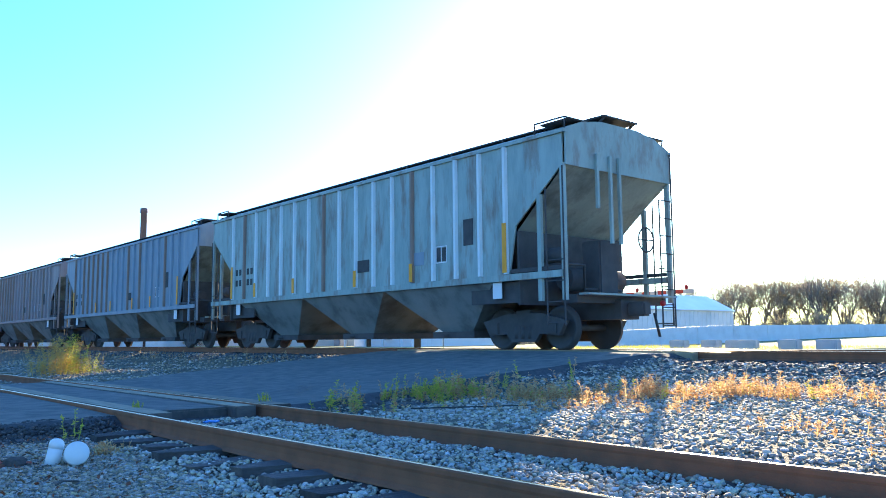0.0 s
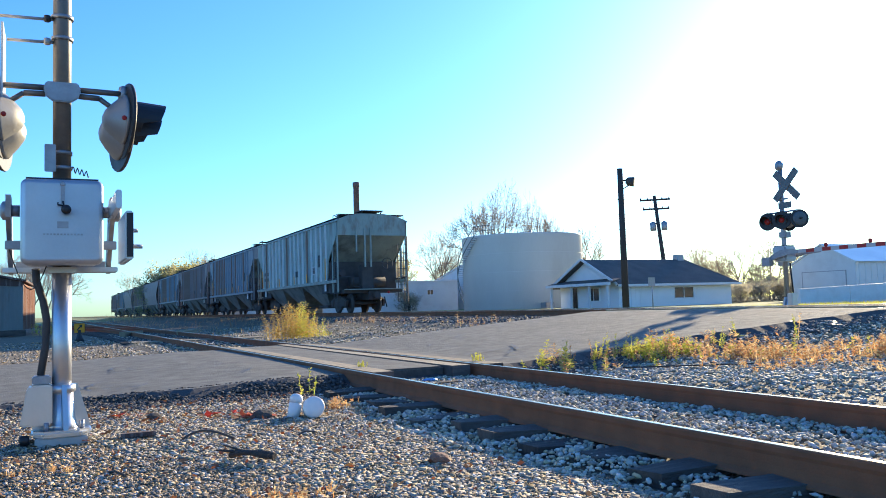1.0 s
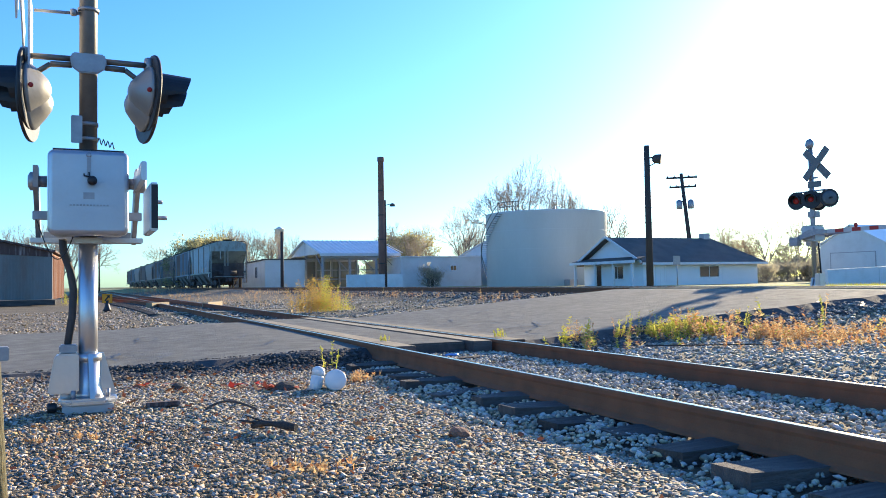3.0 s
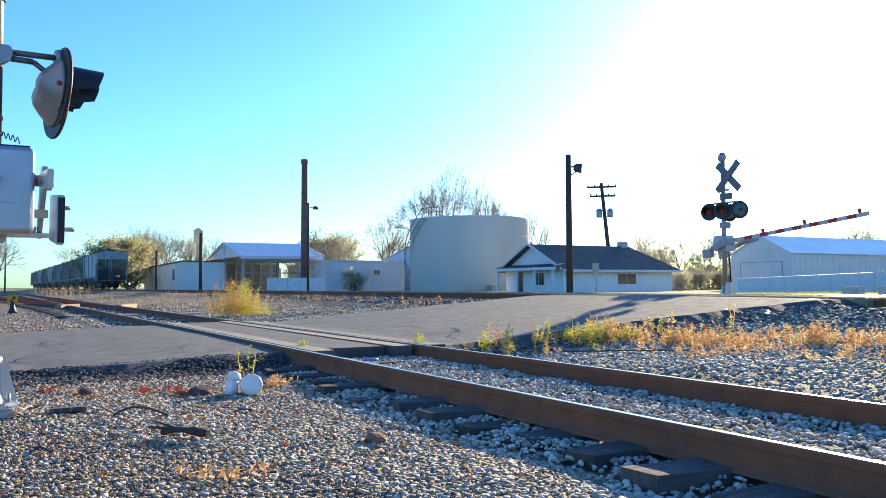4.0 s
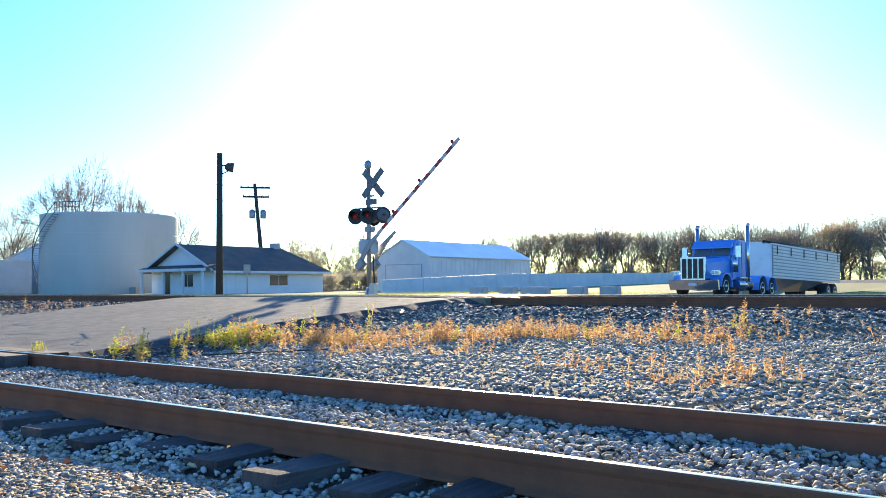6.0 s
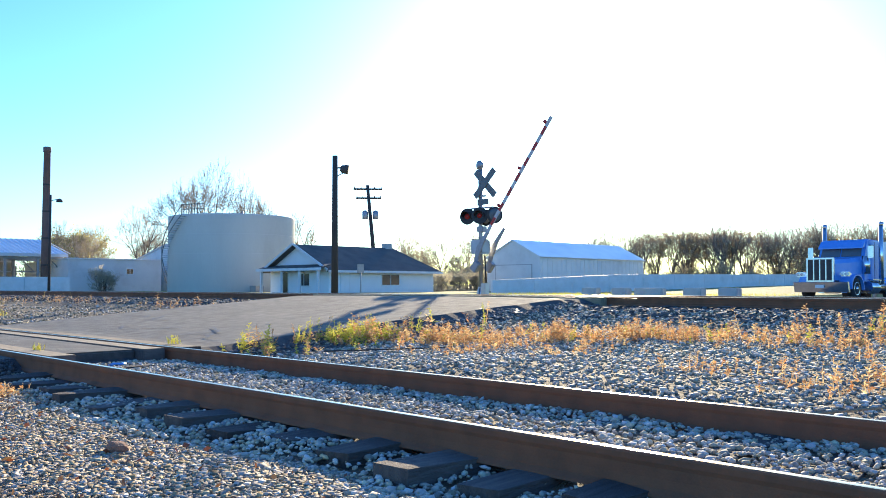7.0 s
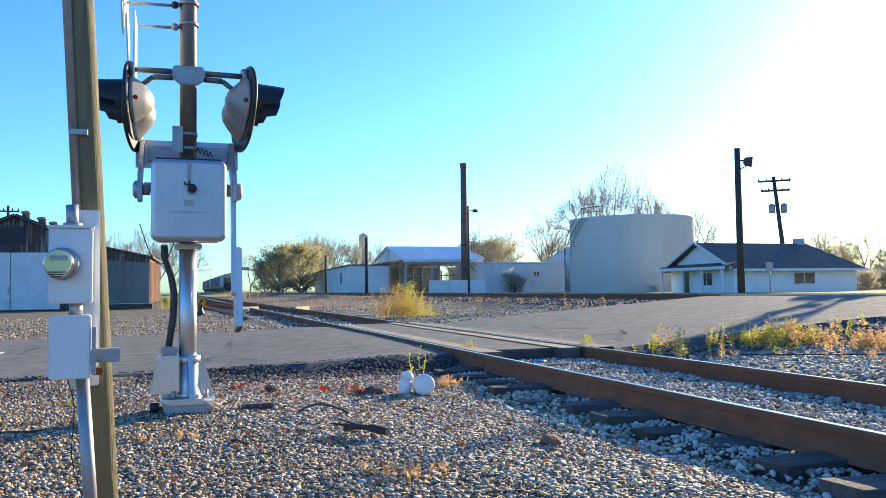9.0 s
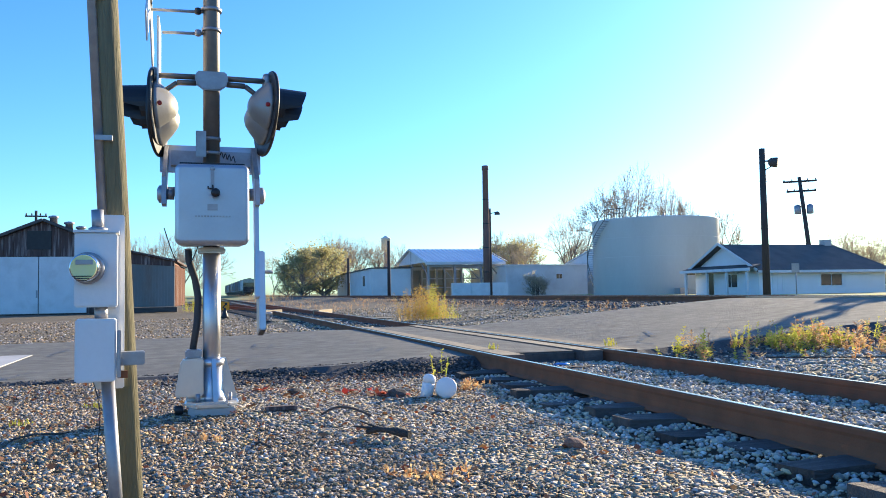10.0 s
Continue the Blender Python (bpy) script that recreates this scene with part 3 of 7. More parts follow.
            polytube(g, [(s * (W - 0.1), ya, z1 + 0.12), (s * (W - 0.1), ya, zr), (s * (W - 0.1), yb, zr), (s * (W - 0.1), yb, z1 + 0.12)], 0.02, 6)
            polytube(g, [(s * (W - 0.1), ya, zr), (s * 1.0, ya, zr), (s * 1.0, ya, z1 + 0.30)], 0.02, 6)
            part("roof_grab_rail", g, M_CAR_DARK, c)
            part("end_platform", box(BM(), s * 1.12 - 0.50, s * 1.12 + 0.50, min(e * (H - 0.02), e * (H - 0.85)), max(e * (H - 0.02), e * (H - 0.85)), z1 + 0.31, z1 + 0.345), M_CAR_DARK, c, bev=0.01)
    # ends: upper panel, slope sheet, posts, ladders, sill, coupler
    for e in (-1, 1):
        up = slab(BM(), [(-W, 3.72), (W, 3.72), (W, z1 + 0.09), (1.25, z1 + 0.29), (0.6, z1 + 0.39), (-0.6, z1 + 0.39), (-1.25, z1 + 0.29), (-W, z1 + 0.09)], 1, e * (H - 0.015), e * (H - 0.05))
        part("end_panel", up, paint, c)
        part("roof_walk", box(BM(), -0.58, 0.58, min(e * (H + 0.04), e * (H - 0.9)), max(e * (H + 0.04), e * (H - 0.9)), z1 + 0.52, z1 + 0.56), M_CAR_DARK, c, bev=0.008)
        for xx in (-0.5, 0.5):
            part("walk_brace", tube(BM(), (xx, e * (H + 0.0), z1 + 0.53), (xx, e * (H - 0.3), z1 + 0.36), 0.03, n=6), M_CAR_DARK, c)
        part("shear_plate", slab(BM(), [(-W + 0.03, 0.95), (W - 0.03, 0.95), (W - 0.03, 2.52), (-W + 0.03, 2.52)], 1, min(e * (H - 1.40), e * (H - 1.46)), max(e * (H - 1.40), e * (H - 1.46))), M_CAR_DARK, c)
        for s in (-1, 1):
            part("side_gusset", slab(BM(), [(e * (H - 1.47), 1.0), (e * (H - 3.0), 1.0), (e * (H - 3.0), 1.45), (e * (H - 1.47), 1.45)], 0, s * (W - 0.12) - 0.02, s * (W - 0.12) + 0.02), M_CAR_DARK, c)
        bp = BM()
        polytube(bp, [(-W + 0.25, e * (H - 0.35), 1.75), (-0.9, e * (H - 0.35), 1.75), (-0.9, e * (H - 0.35), 1.25), (0.3, e * (H - 0.35), 1.25)], 0.03, 6)
        part("brake_piping", bp, M_CAR_DARK, c)
        part("brake_cylinder", tube(BM(), (-W + 0.35, e * (H - 0.9), 1.95), (-W + 0.35, e * (H - 0.4), 1.95), 0.16, n=14), M_CAR_DARK, c)
        part("placard", box(BM(), -W - 0.01, -W + 0.004, e * (H - 2.05) - 0.14, e * (H - 2.05) + 0.14, 1.10, 1.45), M_WHITE, c, "small pale placard plate")
        sl = BM()
        a = [sl.verts.new(v) for v in ((-W, e * (H - 0.04), 3.74), (W, e * (H - 0.04), 3.74), (W * 0.86, e * (H - 3.1), 1.25), (-W * 0.86, e * (H - 3.1), 1.25))]
        b = [sl.verts.new(v.co + Vector((0, -e * 0.05, -0.04))) for v in a]
        sl.faces.new(a), sl.faces.new(b[::-1])
        for i in range(4):
            sl.faces.new((a[i], a[(i + 1) % 4], b[(i + 1) % 4], b[i]))
        part("slope_sheet", sl, M_CAR_END, c)
        for s in (-1, 1):
            for yy in (0.10, 0.75):
                part("corner_post", box(BM(), s * W - 0.05, s * W + 0.03, e * (H - yy) - 0.05, e * (H - yy) + 0.05, 1.0, 3.76 if yy < 0.5 else 3.2), paint, c)
            part("side_step_rail", box(BM(), s * W - 0.04, s * W + 0.06, min(e * (H - 0.1), e * (H - 1.6)), max(e * (H - 0.1), e * (H - 1.6)), 1.62, 1.70), M_CAR_DARK, c)
            lad = BM()
            for k in range(4):
                z = 0.55 + k * 0.42
                tube(lad, (s * (W + 0.05), e * (H - 0.08), z), (s * (W + 0.05), e * (H - 0.55), z), 0.014, n=6)
            tube(lad, (s * (W + 0.05), e * (H - 0.08), 0.5), (s * (W + 0.05), e * (H - 0.08), 3.7), 0.02, n=6)
            tube(lad, (s * (W + 0.05), e * (H - 0.55), 0.5), (s * (W + 0.05), e * (H - 0.55), 3.3), 0.02, n=6)
            part("ladder", lad, M_CAR_DARK, c)
        for xx, za in ((-0.85, 2.9), (-0.42, 2.2), (-0.12, 2.2)):
            part("end_post", box(BM(), xx - 0.035, xx + 0.035, min(e * (H - 0.01), e * (H + 0.05)), max(e * (H - 0.01), e * (H + 0.05)), za, 4.05), paint, c)
        lad = BM()
        for xx in (W - 0.5, W - 0.02):
            tube(lad, (xx, e * (H + 0.02), 0.45), (xx, e * (H + 0.02), 4.4 if xx > W - 0.3 else 3.3), 0.02, n=6)
        for k in range(8):
            tube(lad, (W - 0.5, e * (H + 0.02), 0.5 + k * 0.4), (W - 0.02, e * (H + 0.02), 0.5 + k * 0.4), 0.014, n=6)
        part("end_ladder", lad, M_CAR_DARK, c)
        part("end_sill", box(BM(), -1.5, 1.5, min(e * (H - 0.05), e * (H - 0.4)), max(e * (H - 0.05), e * (H - 0.4)), 0.95, 1.12), M_CAR_DARK, c)
        part("cross_walk", box(BM(), -1.5, 1.5, min(e * (H + 0.0), e * (H + 0.25)), max(e * (H + 0.0), e * (H + 0.25)), 1.10, 1.14), M_CAR_GREY, c, "grey end walkway")
        part("centre_sill", box(BM(), -0.3, 0.3, min(e * (H + 0.1), e * (H - 4.2)), max(e * (H + 0.1), e * (H - 4.2)), 0.62, 1.02), M_CAR_DARK, c)
        part("coupler", box(BM(), -0.13, 0.13, min(e * (H + 0.1), e * (H + 0.55)), max(e * (H + 0.1), e * (H + 0.55)), 0.68, 0.98), M_CAR_DARK, c, bev=0.04)
        if e < 0:
            bw = BM()
            for k in range(16):
                a0, a1 = k * math.pi / 8, (k + 1) * math.pi / 8
                tube(bw, (0.70 + 0.27 * math.cos(a0), e * (H + 0.06), 2.35 + 0.27 * math.sin(a0)), (0.70 + 0.27 * math.cos(a1), e * (H + 0.06), 2.35 + 0.27 * math.sin(a1)), 0.02, n=6)
                if k % 4 == 0:
                    tube(bw, (0.70, e * (H + 0.06), 2.35), (0.70 + 0.27 * math.cos(a0), e * (H + 0.06), 2.35 + 0.27 * math.sin(a0)), 0.015, n=6)
            part("brake_wheel", bw, M_CAR_DARK, c, "spoked brake wheel")
            part("brake_hose", tube(BM(), (0.35, e * (H + 0.45), 0.75), (0.45, e * (H + 0.5), 0.25), 0.03, n=8), M_BLACK, c)
            part("tail_light", lathe(BM(), (0.55, e * (H + 0.5), 0.95), (0, e, 0), [(0, 0.06), (0.06, 0.06), (0.09, 0.03)], 12), M_REDGLOW, c, "red glowing rear marker light")
            part("equipment_box", box(BM(), -0.5, 0.1, e * H + 0.25, e * H + 0.75, 1.15, 2.3), M_CAR_DARK, c, bev=0.03)
            part("air_tank", tube(BM(), (-0.9, e * H + 0.9, 1.5), (0.9, e * H + 0.9, 1.5), 0.25, n=14), M_CAR_DARK, c)
    # hopper bays
    for k, yy in enumerate((-4.05, 0.0, 4.05)):
        hb = BM()
        top = [hb.verts.new(v) for v in ((-W, yy - 2.0, z0 - 0.141), (W, yy - 2.0, z0 - 0.141), (W, yy + 2.0, z0 - 0.141), (-W, yy + 2.0, z0 - 0.141))]
        bot = [hb.verts.new(v) for v in ((-1.05, yy - 0.55, 0.42), (1.05, yy - 0.55, 0.42), (1.05, yy + 0.55, 0.42), (-1.05, yy + 0.55, 0.42))]
        hb.faces.new(top), hb.faces.new(bot[::-1])
        for i in range(4):
            hb.faces.new((top[i], top[(i + 1) % 4], bot[(i + 1) % 4], bot[i]))
        part("hopper_bay", hb, M_CAR_HOPPER, c)
        part("outlet_gate", box(BM(), -1.2, 1.2, yy - 0.75, yy + 0.75, 0.26, 0.42), M_CAR_DARK, c)
        part("gate_shaft", tube(BM(), (-1.35, yy + 0.2, 0.33), (1.35, yy + 0.2, 0.33), 0.04, n=8), M_CAR_DARK, c)
    truck_bogie(c, -H + 1.9, -0.155)
    truck_bogie(c, H - 1.9, -0.155)
    return c


car_a = hopper_car(M_CAR_GREY, "rust-streaked pale grey covered hopper car, last of the train", 17)
car_b = hopper_car(M_CAR_BLUE, "blue-grey covered hopper car with close vertical ribs", 20)
car_c = hopper_car(M_CAR_BROWN, "brown-grey weathered covered hopper car", 20, lettering=False)
car_d = hopper_car(M_CAR_BROWN, "brown-grey covered hopper car with smooth rounded sides", 20, lettering=False, round_side=True)
train = [car_a, car_b, car_c]
for src in (car_b, car_d, car_c, car_d, car_b, car_c):
    train.append(src if src is car_d and car_d not in train else copy_thing(src, pose(0, 0, 0)))


# ---- crossing signals ----
def flasher(parent, p, d, lit=False, label="", lens_r=0.125, pale=False):
    """Round backplate with hooded lens facing along d and a domed housing behind."""
    d = Vector(d).normalized()
    p = Vector(p)
    f = part("flasher_backplate", lathe(BM(), p, d, [(-0.012, 0.285), (0.0, 0.29), (0.012, 0.285)], 32), M_BLACK, parent, label or "round black signal backplate")
    part("lens", lathe(BM(), p + d * 0.0125, d, [(0, lens_r), (0.03, lens_r * 0.88), (0.05, lens_r * 0.5), (0.055, 0.01)], 24), M_LENSBACK if pale else M_REDGLOW if lit else M_LENS, f, "pale grey signal lens" if pale else "dark red signal lens")
    if pale:
        part("lens_knob", tube(BM(), p + d * 0.05, p + d * 0.20, 0.03, n=10), M_BLACK, f)
        return f
    hood = BM()
    n = 20
    u = d.cross(Vector((0, 0, 1))).normalized()
    w = u.cross(d)
    rows = []
    for r in (0.165, 0.155):
        for ln in (0.0, 1.0):
            ring = []
            for i in range(n + 1):
                a = math.radians(-35 + 250 * i / n)
                dep = 0.27 if ln else 0.0
                if ln and (i < 3 or i > n - 3):
                    dep = 0.11
                ring.append(hood.verts.new(p + d * (0.013 + dep * (0.75 + 0.25 * math.sin(a))) + u * math.cos(a) * r + w * math.sin(a) * r))
            rows.append(ring)
    for a, b in ((0, 1), (1, 3), (3, 2), (2, 0)):
        for i in range(n):
            hood.faces.new((rows[a][i], rows[a][i + 1], rows[b][i + 1], rows[b][i]))
    part("hood", hood, M_BLACK, f, "black lens hood")
    part("lamp_housing", lathe(BM(), p - d * 0.013, -d, [(0, 0.20), (0.018, 0.198), (0.03, 0.185), (0.09, 0.125), (0.135, 0.07), (0.15, 0.03)], 24), M_LAMPBACK, f, "dull silver cone-shaped lamp housing")
    return f


M_LENSBACK = mat("pale_lens_glass", (0.11, 0.135, 0.14), (0.08, 0.10, 0.105), 0.55, bump=0.0)


def mast_base(parent):
    b = BM()
    # Footing added to fill the shaded gap under the base plate.
    part("footing", box(BM(), -0.17, 0.17, -0.17, 0.17, -0.15, 0.069), M_CONC, parent, "concrete footing added in the gap under the base plate", bev=0.01)
    slab(b, [(-0.195, -0.12), (-0.12, -0.195), (0.12, -0.195), (0.195, -0.12), (0.195, 0.12), (0.12, 0.195), (-0.12, 0.195), (-0.195, 0.12)], 2, 0.07, 0.112)
    part("base_plate", b, M_ALU, parent, bev=0.015)
    part("base_casting", lathe(BM(), (0, 0, 0.11), (0, 0, 1), [(0, 0.115), (0.03, 0.10), (0.08, 0.086), (0.29, 0.08)], 28), M_ALU, parent)
    for a in range(4):
        an = math.radians(8 + 90 * a)
        g = BM()
        dx, dy = math.cos(an), math.sin(an)
        pts = [(0.06, 0.11), (0.19, 0.11), (0.182, 0.145), (0.105, 0.42), (0.06, 0.42)]
        va = [g.verts.new((r * dx - 0.016 * dy, r * dy + 0.016 * dx, z)) for r, z in pts]
        vb = [g.verts.new((r * dx + 0.016 * dy, r * dy - 0.016 * dx, z)) for r, z in pts]
        g.faces.new(va), g.faces.new(vb[::-1])
        for i in range(5):
            g.faces.new((va[i], va[(i + 1) % 5], vb[(i + 1) % 5], vb[i]))
        part("base_fin", g, M_ALU, parent)
        part("anchor_bolt", tube(BM(), (0.115 * (dx - dy), 0.115 * (dy + dx), 0.105), (0.115 * (dx - dy), 0.115 * (dy + dx), 0.17), 0.016, n=8), M_GALV, parent)
    part("base_collar", lathe(BM(), (0, 0, 0.36), (0, 0, 1), [(0, 0.08), (0.008, 0.094), (0.055, 0.094), (0.063, 0.07)], 24), M_ALU, parent)


def gate_box(parent, x0, x1, y0, y1, z0, z1):
    part("gate_housing", box(BM(), x0, x1, y0, y1, z0, z1), M_HOUSING, parent, "silver gate mechanism housing", bev=0.05)
    part("housing_lid_edge", box(BM(), x0 + 0.04, x1 - 0.04, y0 + 0.03, y1 - 0.04, z1 - 0.004, z1 + 0.008), M_BLACK, parent)


def build_near_signal():
    s = thing("crossing_signal", pose(0.04, 6.50, -0.01), "silver crossing gate mast with twin flashers and mechanism housing on gravel", "crossing signal", "signals of the crossing")
    mast_base(s)
    part("lower_tube", tube(BM(), (0, 0, 0.12), (0, 0, 1.26), 0.065, n=24), M_ALU, s)
    part("mast", tube(BM(), (0.0, 0.0, 1.26), (0, 0, 5.2), 0.062, n=24), M_MAST, s, "brown weathered mast tube")
    part("gate_housing", pillow(BM(), -0.246, 0.246, 1.266, 1.824, 0.0, -0.359, 0.045, 0.004), M_HOUSING, s, "silver gate mechanism housing")
    part("housing_lid_edge", box(BM(), -0.225, 0.225, -0.42, -0.02, 1.836, 1.846), M_BLACK, s)
    part("door_panel", pillow(BM(), -0.256, 0.256, 1.255, 1.835, -0.36, -0.456, 0.045, 0.032), M_HOUSING, s, "silver housing door with rounded edges")
    part("door_latch", box(BM(), -0.012, 0.012, -0.47, -0.457, 1.64, 1.79), M_GALV, s)
    part("door_knob", lathe(BM(), (0.02, -0.455, 1.62), (0, -1, 0), [(0, 0.015), (0.05, 0.018), (0.055, 0.032), (0.085, 0.03), (0.095, 0.012)], 16), M_BLACK, s, "black door knob")
    part("latch_stud", lathe(BM(), (0.0, -0.456, 1.80), (0, -1, 0), [(0, 0.018), (0.012, 0.018), (0.018, 0.01)], 12), M_GALV, s)
    part("door_lever", polytube(BM(), [(0.0, -0.475, 1.68), (0.005, -0.485, 1.65), (-0.03, -0.485, 1.655), (-0.03, -0.485, 1.67)], 0.006, 6), M_BLACK, s, "bent black door lever")
    part("maker_plate", box(BM(), -0.035, 0.035, -0.4595, -0.4565, 1.50, 1.545), M_GALV, s)
    for k in range(12):
        part("embossed_bar", box(BM(), -0.12 + k * 0.021, -0.107 + k * 0.021, -0.4595, -0.4565, 1.452, 1.463), M_GALV, s)
    part("clamp", box(BM(), -0.10, 0.10, -0.12, 0.12, 1.215, 1.257), M_ALU, s, bev=0.01)
    for sx in (-1, 1):
        part("shaft", tube(BM(), (sx * 0.266, -0.2, 1.64), (sx * 0.33, -0.2, 1.64), 0.04, n=16), M_GALV, s)
    cb = BM()
    pts = [Vector(p) for p in ((-0.17, 0.0, 1.25), (-0.165, 0.02, 1.16), (-0.12, 0.03, 1.02), (-0.098, 0.03, 0.88), (-0.105, 0.03, 0.70), (-0.135, 0.02, 0.49))]
    polytube(cb, pts, 0.027, 12)
    part("conduit_hose", cb, M_CAR_DARK, s, "black flexible conduit")
    jb = BM()
    slab(jb, [(-0.265, 0.15), (-0.06, 0.15), (-0.06, 0.43), (-0.20, 0.43), (-0.225, 0.39)], 1, -0.13, 0.06)
    part("junction_box", jb, M_ALU, s, "silver wedge-shaped junction box", bev=0.012)
    part("junction_lid", box(BM(), -0.19, -0.07, -0.09, 0.05, 0.432, 0.49), M_GALV, s, bev=0.01)
    part("ground_lug", lathe(BM(), (-0.265, -0.10, 0.055), (1, 0, 0), [(0, 0.03), (0.012, 0.036), (0.05, 0.036), (0.062, 0.03)], 14), M_BLACK, s)
    # flasher cross arm
    arm = slab(BM(), [(-0.105, 2.49), (-0.125, 2.55), (-0.105, 2.60), (0.105, 2.60), (0.125, 2.55), (0.105, 2.49), (0.06, 2.455), (-0.06, 2.455)], 1, -0.10, -0.065)
    part("arm_bracket", arm, M_GALV, s, "grey cross-arm bracket", bev=0.008)
    for sx in (-1, 1):
        part("cross_arm", tube(BM(), (sx * 0.11, -0.05, 2.56), (sx * 0.43, -0.02, 2.565), 0.022, n=10), M_MAST, s)
        part("arm_brace", tube(BM(), (sx * 0.11, -0.05, 2.515), (sx * 0.25, -0.03, 2.515), 0.022, n=10), M_MAST, s)
        part("arm_brace", tube(BM(), (sx * 0.25, -0.03, 2.515), (sx * 0.39, 0.0, 2.42), 0.02, n=10), M_MAST, s)
        part("pivot_cap", lathe(BM(), (sx * 0.42, -0.01, 2.50), (0, 0, 1), [(0, 0.035), (0.08, 0.04), (0.12, 0.03), (0.13, 0.01)], 14), M_GALV, s)
    flasher(s, (0.435, 0.0, 2.36), (1, 0.16, -0.05))
    flasher(s, (0.415, 0.10, 2.28), (1, 0.22, -0.05), label="second round black signal backplate, lower")
    flasher(s, (-0.41, 0.02, 2.33), (-1, 0.12, -0.04))
    flasher(s, (-0.40, 0.10, 2.25), (-1, 0.2, -0.05), label="second round black signal backplate, lower")
    for p, nrm in (((0.41, -0.19, 2.345), (0.1, -1, 0)), ((-0.37, -0.17, 2.32), (-0.1, -1, 0))):
        part("side_reflector", lathe(BM(), p, nrm, [(0, 0.017), (0.016, 0.017), (0.02, 0.01)], 12), M_REDGLOW, s, "small red side light")
    # sign brackets and edge-on crossbuck boards above
    for z, r in ((2.93, 0.075), (3.09, 0.078), (2.08, 0.07), (1.97, 0.07)):
        part("band_clamp", lathe(BM(), (0, 0, z), (0, 0, 1), [(0, r), (0.025, r)], 20), M_GALV, s, "bright steel band clamp")
    for z in (2.91, 3.08):
        part("sign_arm", tube(BM(), (-0.06, -0.02, z), (-0.36 if z < 3.0 else -0.44, 0.0, z - 0.005), 0.012, n=8), M_GALV, s)
        part("arm_knob", lathe(BM(), (-0.10, -0.03, z - 0.035), (0, 0, 1), [(0.01, 0.014), (0.015, 0.024), (0.055, 0.024), (0.06, 0.014)], 12), M_BLACK if z > 3 else M_GALV, s)
    sp = polytube(BM(), [(0.065 + 0.006 * k, -0.06 + 0.02 * math.cos(k * 1.3), 1.97 - 0.002 * k + 0.022 * math.sin(k * 1.3)) for k in range(20)], 0.004, 6)
    part("coiled_wire", sp, M_BLACK, s)
    part("sign_board", box(BM(), -0.395, -0.38, -0.10, 0.28, 2.42, 3.0), M_WHITE, s, "white sign board seen edge-on")
    cbk = BM()
    for t in (40, -40):
        m = pose(-0.455, 0.1, 3.22, t, 0, 0)
        b2 = box(BM(), -0.006, 0.006, -0.6, 0.6, -0.115, 0.115)
        b2.transform(m)
        tmp = bpy.data.meshes.new("tmp")
        b2.to_mesh(tmp)
        b2.free()
        cbk.from_mesh(tmp)
        bpy.data.meshes.remove(tmp)
    part("crossbuck", cbk, M_WHITE, s, "white crossbuck boards seen edge-on")
    part("tag_plate", box(BM(), -0.115, -0.04, -0.10, -0.09, 1.94, 2.14), M_GALV, s, "small galvanised plate", bev=0.004)
    wire = polytube(BM(), [(-0.34 + 0.24 * k / 12, -0.1, 1.40 - 0.30 * math.sin(math.pi * k / 12 * 0.85)) for k in range(13)], 0.004, 6)
    part("loose_cable", wire, M_BLACK, s, "thin loose black cable")
    # moving stub arm with its counterweight frame, at first pointing to -y
    a = part("gate_arm", box(BM(), 0.300, 0.335, -0.78, 0.12, -0.06, 0.06), M_ALU, s, "silver stub gate arm with counterweight frame", bev=0.006)
    a.matrix_basis = pose(0, -0.2, 1.64)
    st = part("arm_stub", box(BM(), 0.338, 0.385, -1.00, -0.40, -0.40, -0.10), M_ALU, a, bev=0.008)
    part("arm_end", box(BM(), 0.345, 0.383, -1.008, -1.0005, -0.385, -0.115), M_BLACK, a)
    for yy, zz in ((-0.55, -0.18), (-0.85, -0.31)):
        part("arm_bolt", tube(BM(), (0.386, yy, zz), (0.45, yy, zz), 0.014, n=8), M_GALV, a)
    for sx in (-1, 1):
        part("counterweight_leg", slab(BM(), [(-0.10, 0.10), (0.10, 0.10), (0.50, -0.32), (0.44, -0.42), (-0.08, -0.05)], 0, sx * 0.335 - 0.016 - (0.01 if sx > 0 else 0), sx * 0.335 + 0.016 - (0.01 if sx > 0 else 0)), M_GALV, a)
        part("hub", lathe(BM(), (sx * 0.325, 0, 0), (sx, 0, 0), [(0, 0.065), (0.045, 0.065), (0.06, 0.04)], 18), M_GALV, a)
    part("counterweight_bar", box(BM(), -0.385, 0.385, 0.30, 0.52, -0.41, -0.375), M_ALU, a, bev=0.004)
    part("counterweight_bar", box(BM(), -0.36, 0.36, 0.06, 0.12, -0.26, -0.20), M_GALV, a, bev=0.004)
    part("counterweight", box(BM(), -0.30, 0.30, 0.34, 0.46, -0.373, -0.33), M_GALV, a)
    return s, a


near_signal, near_arm = build_near_signal()


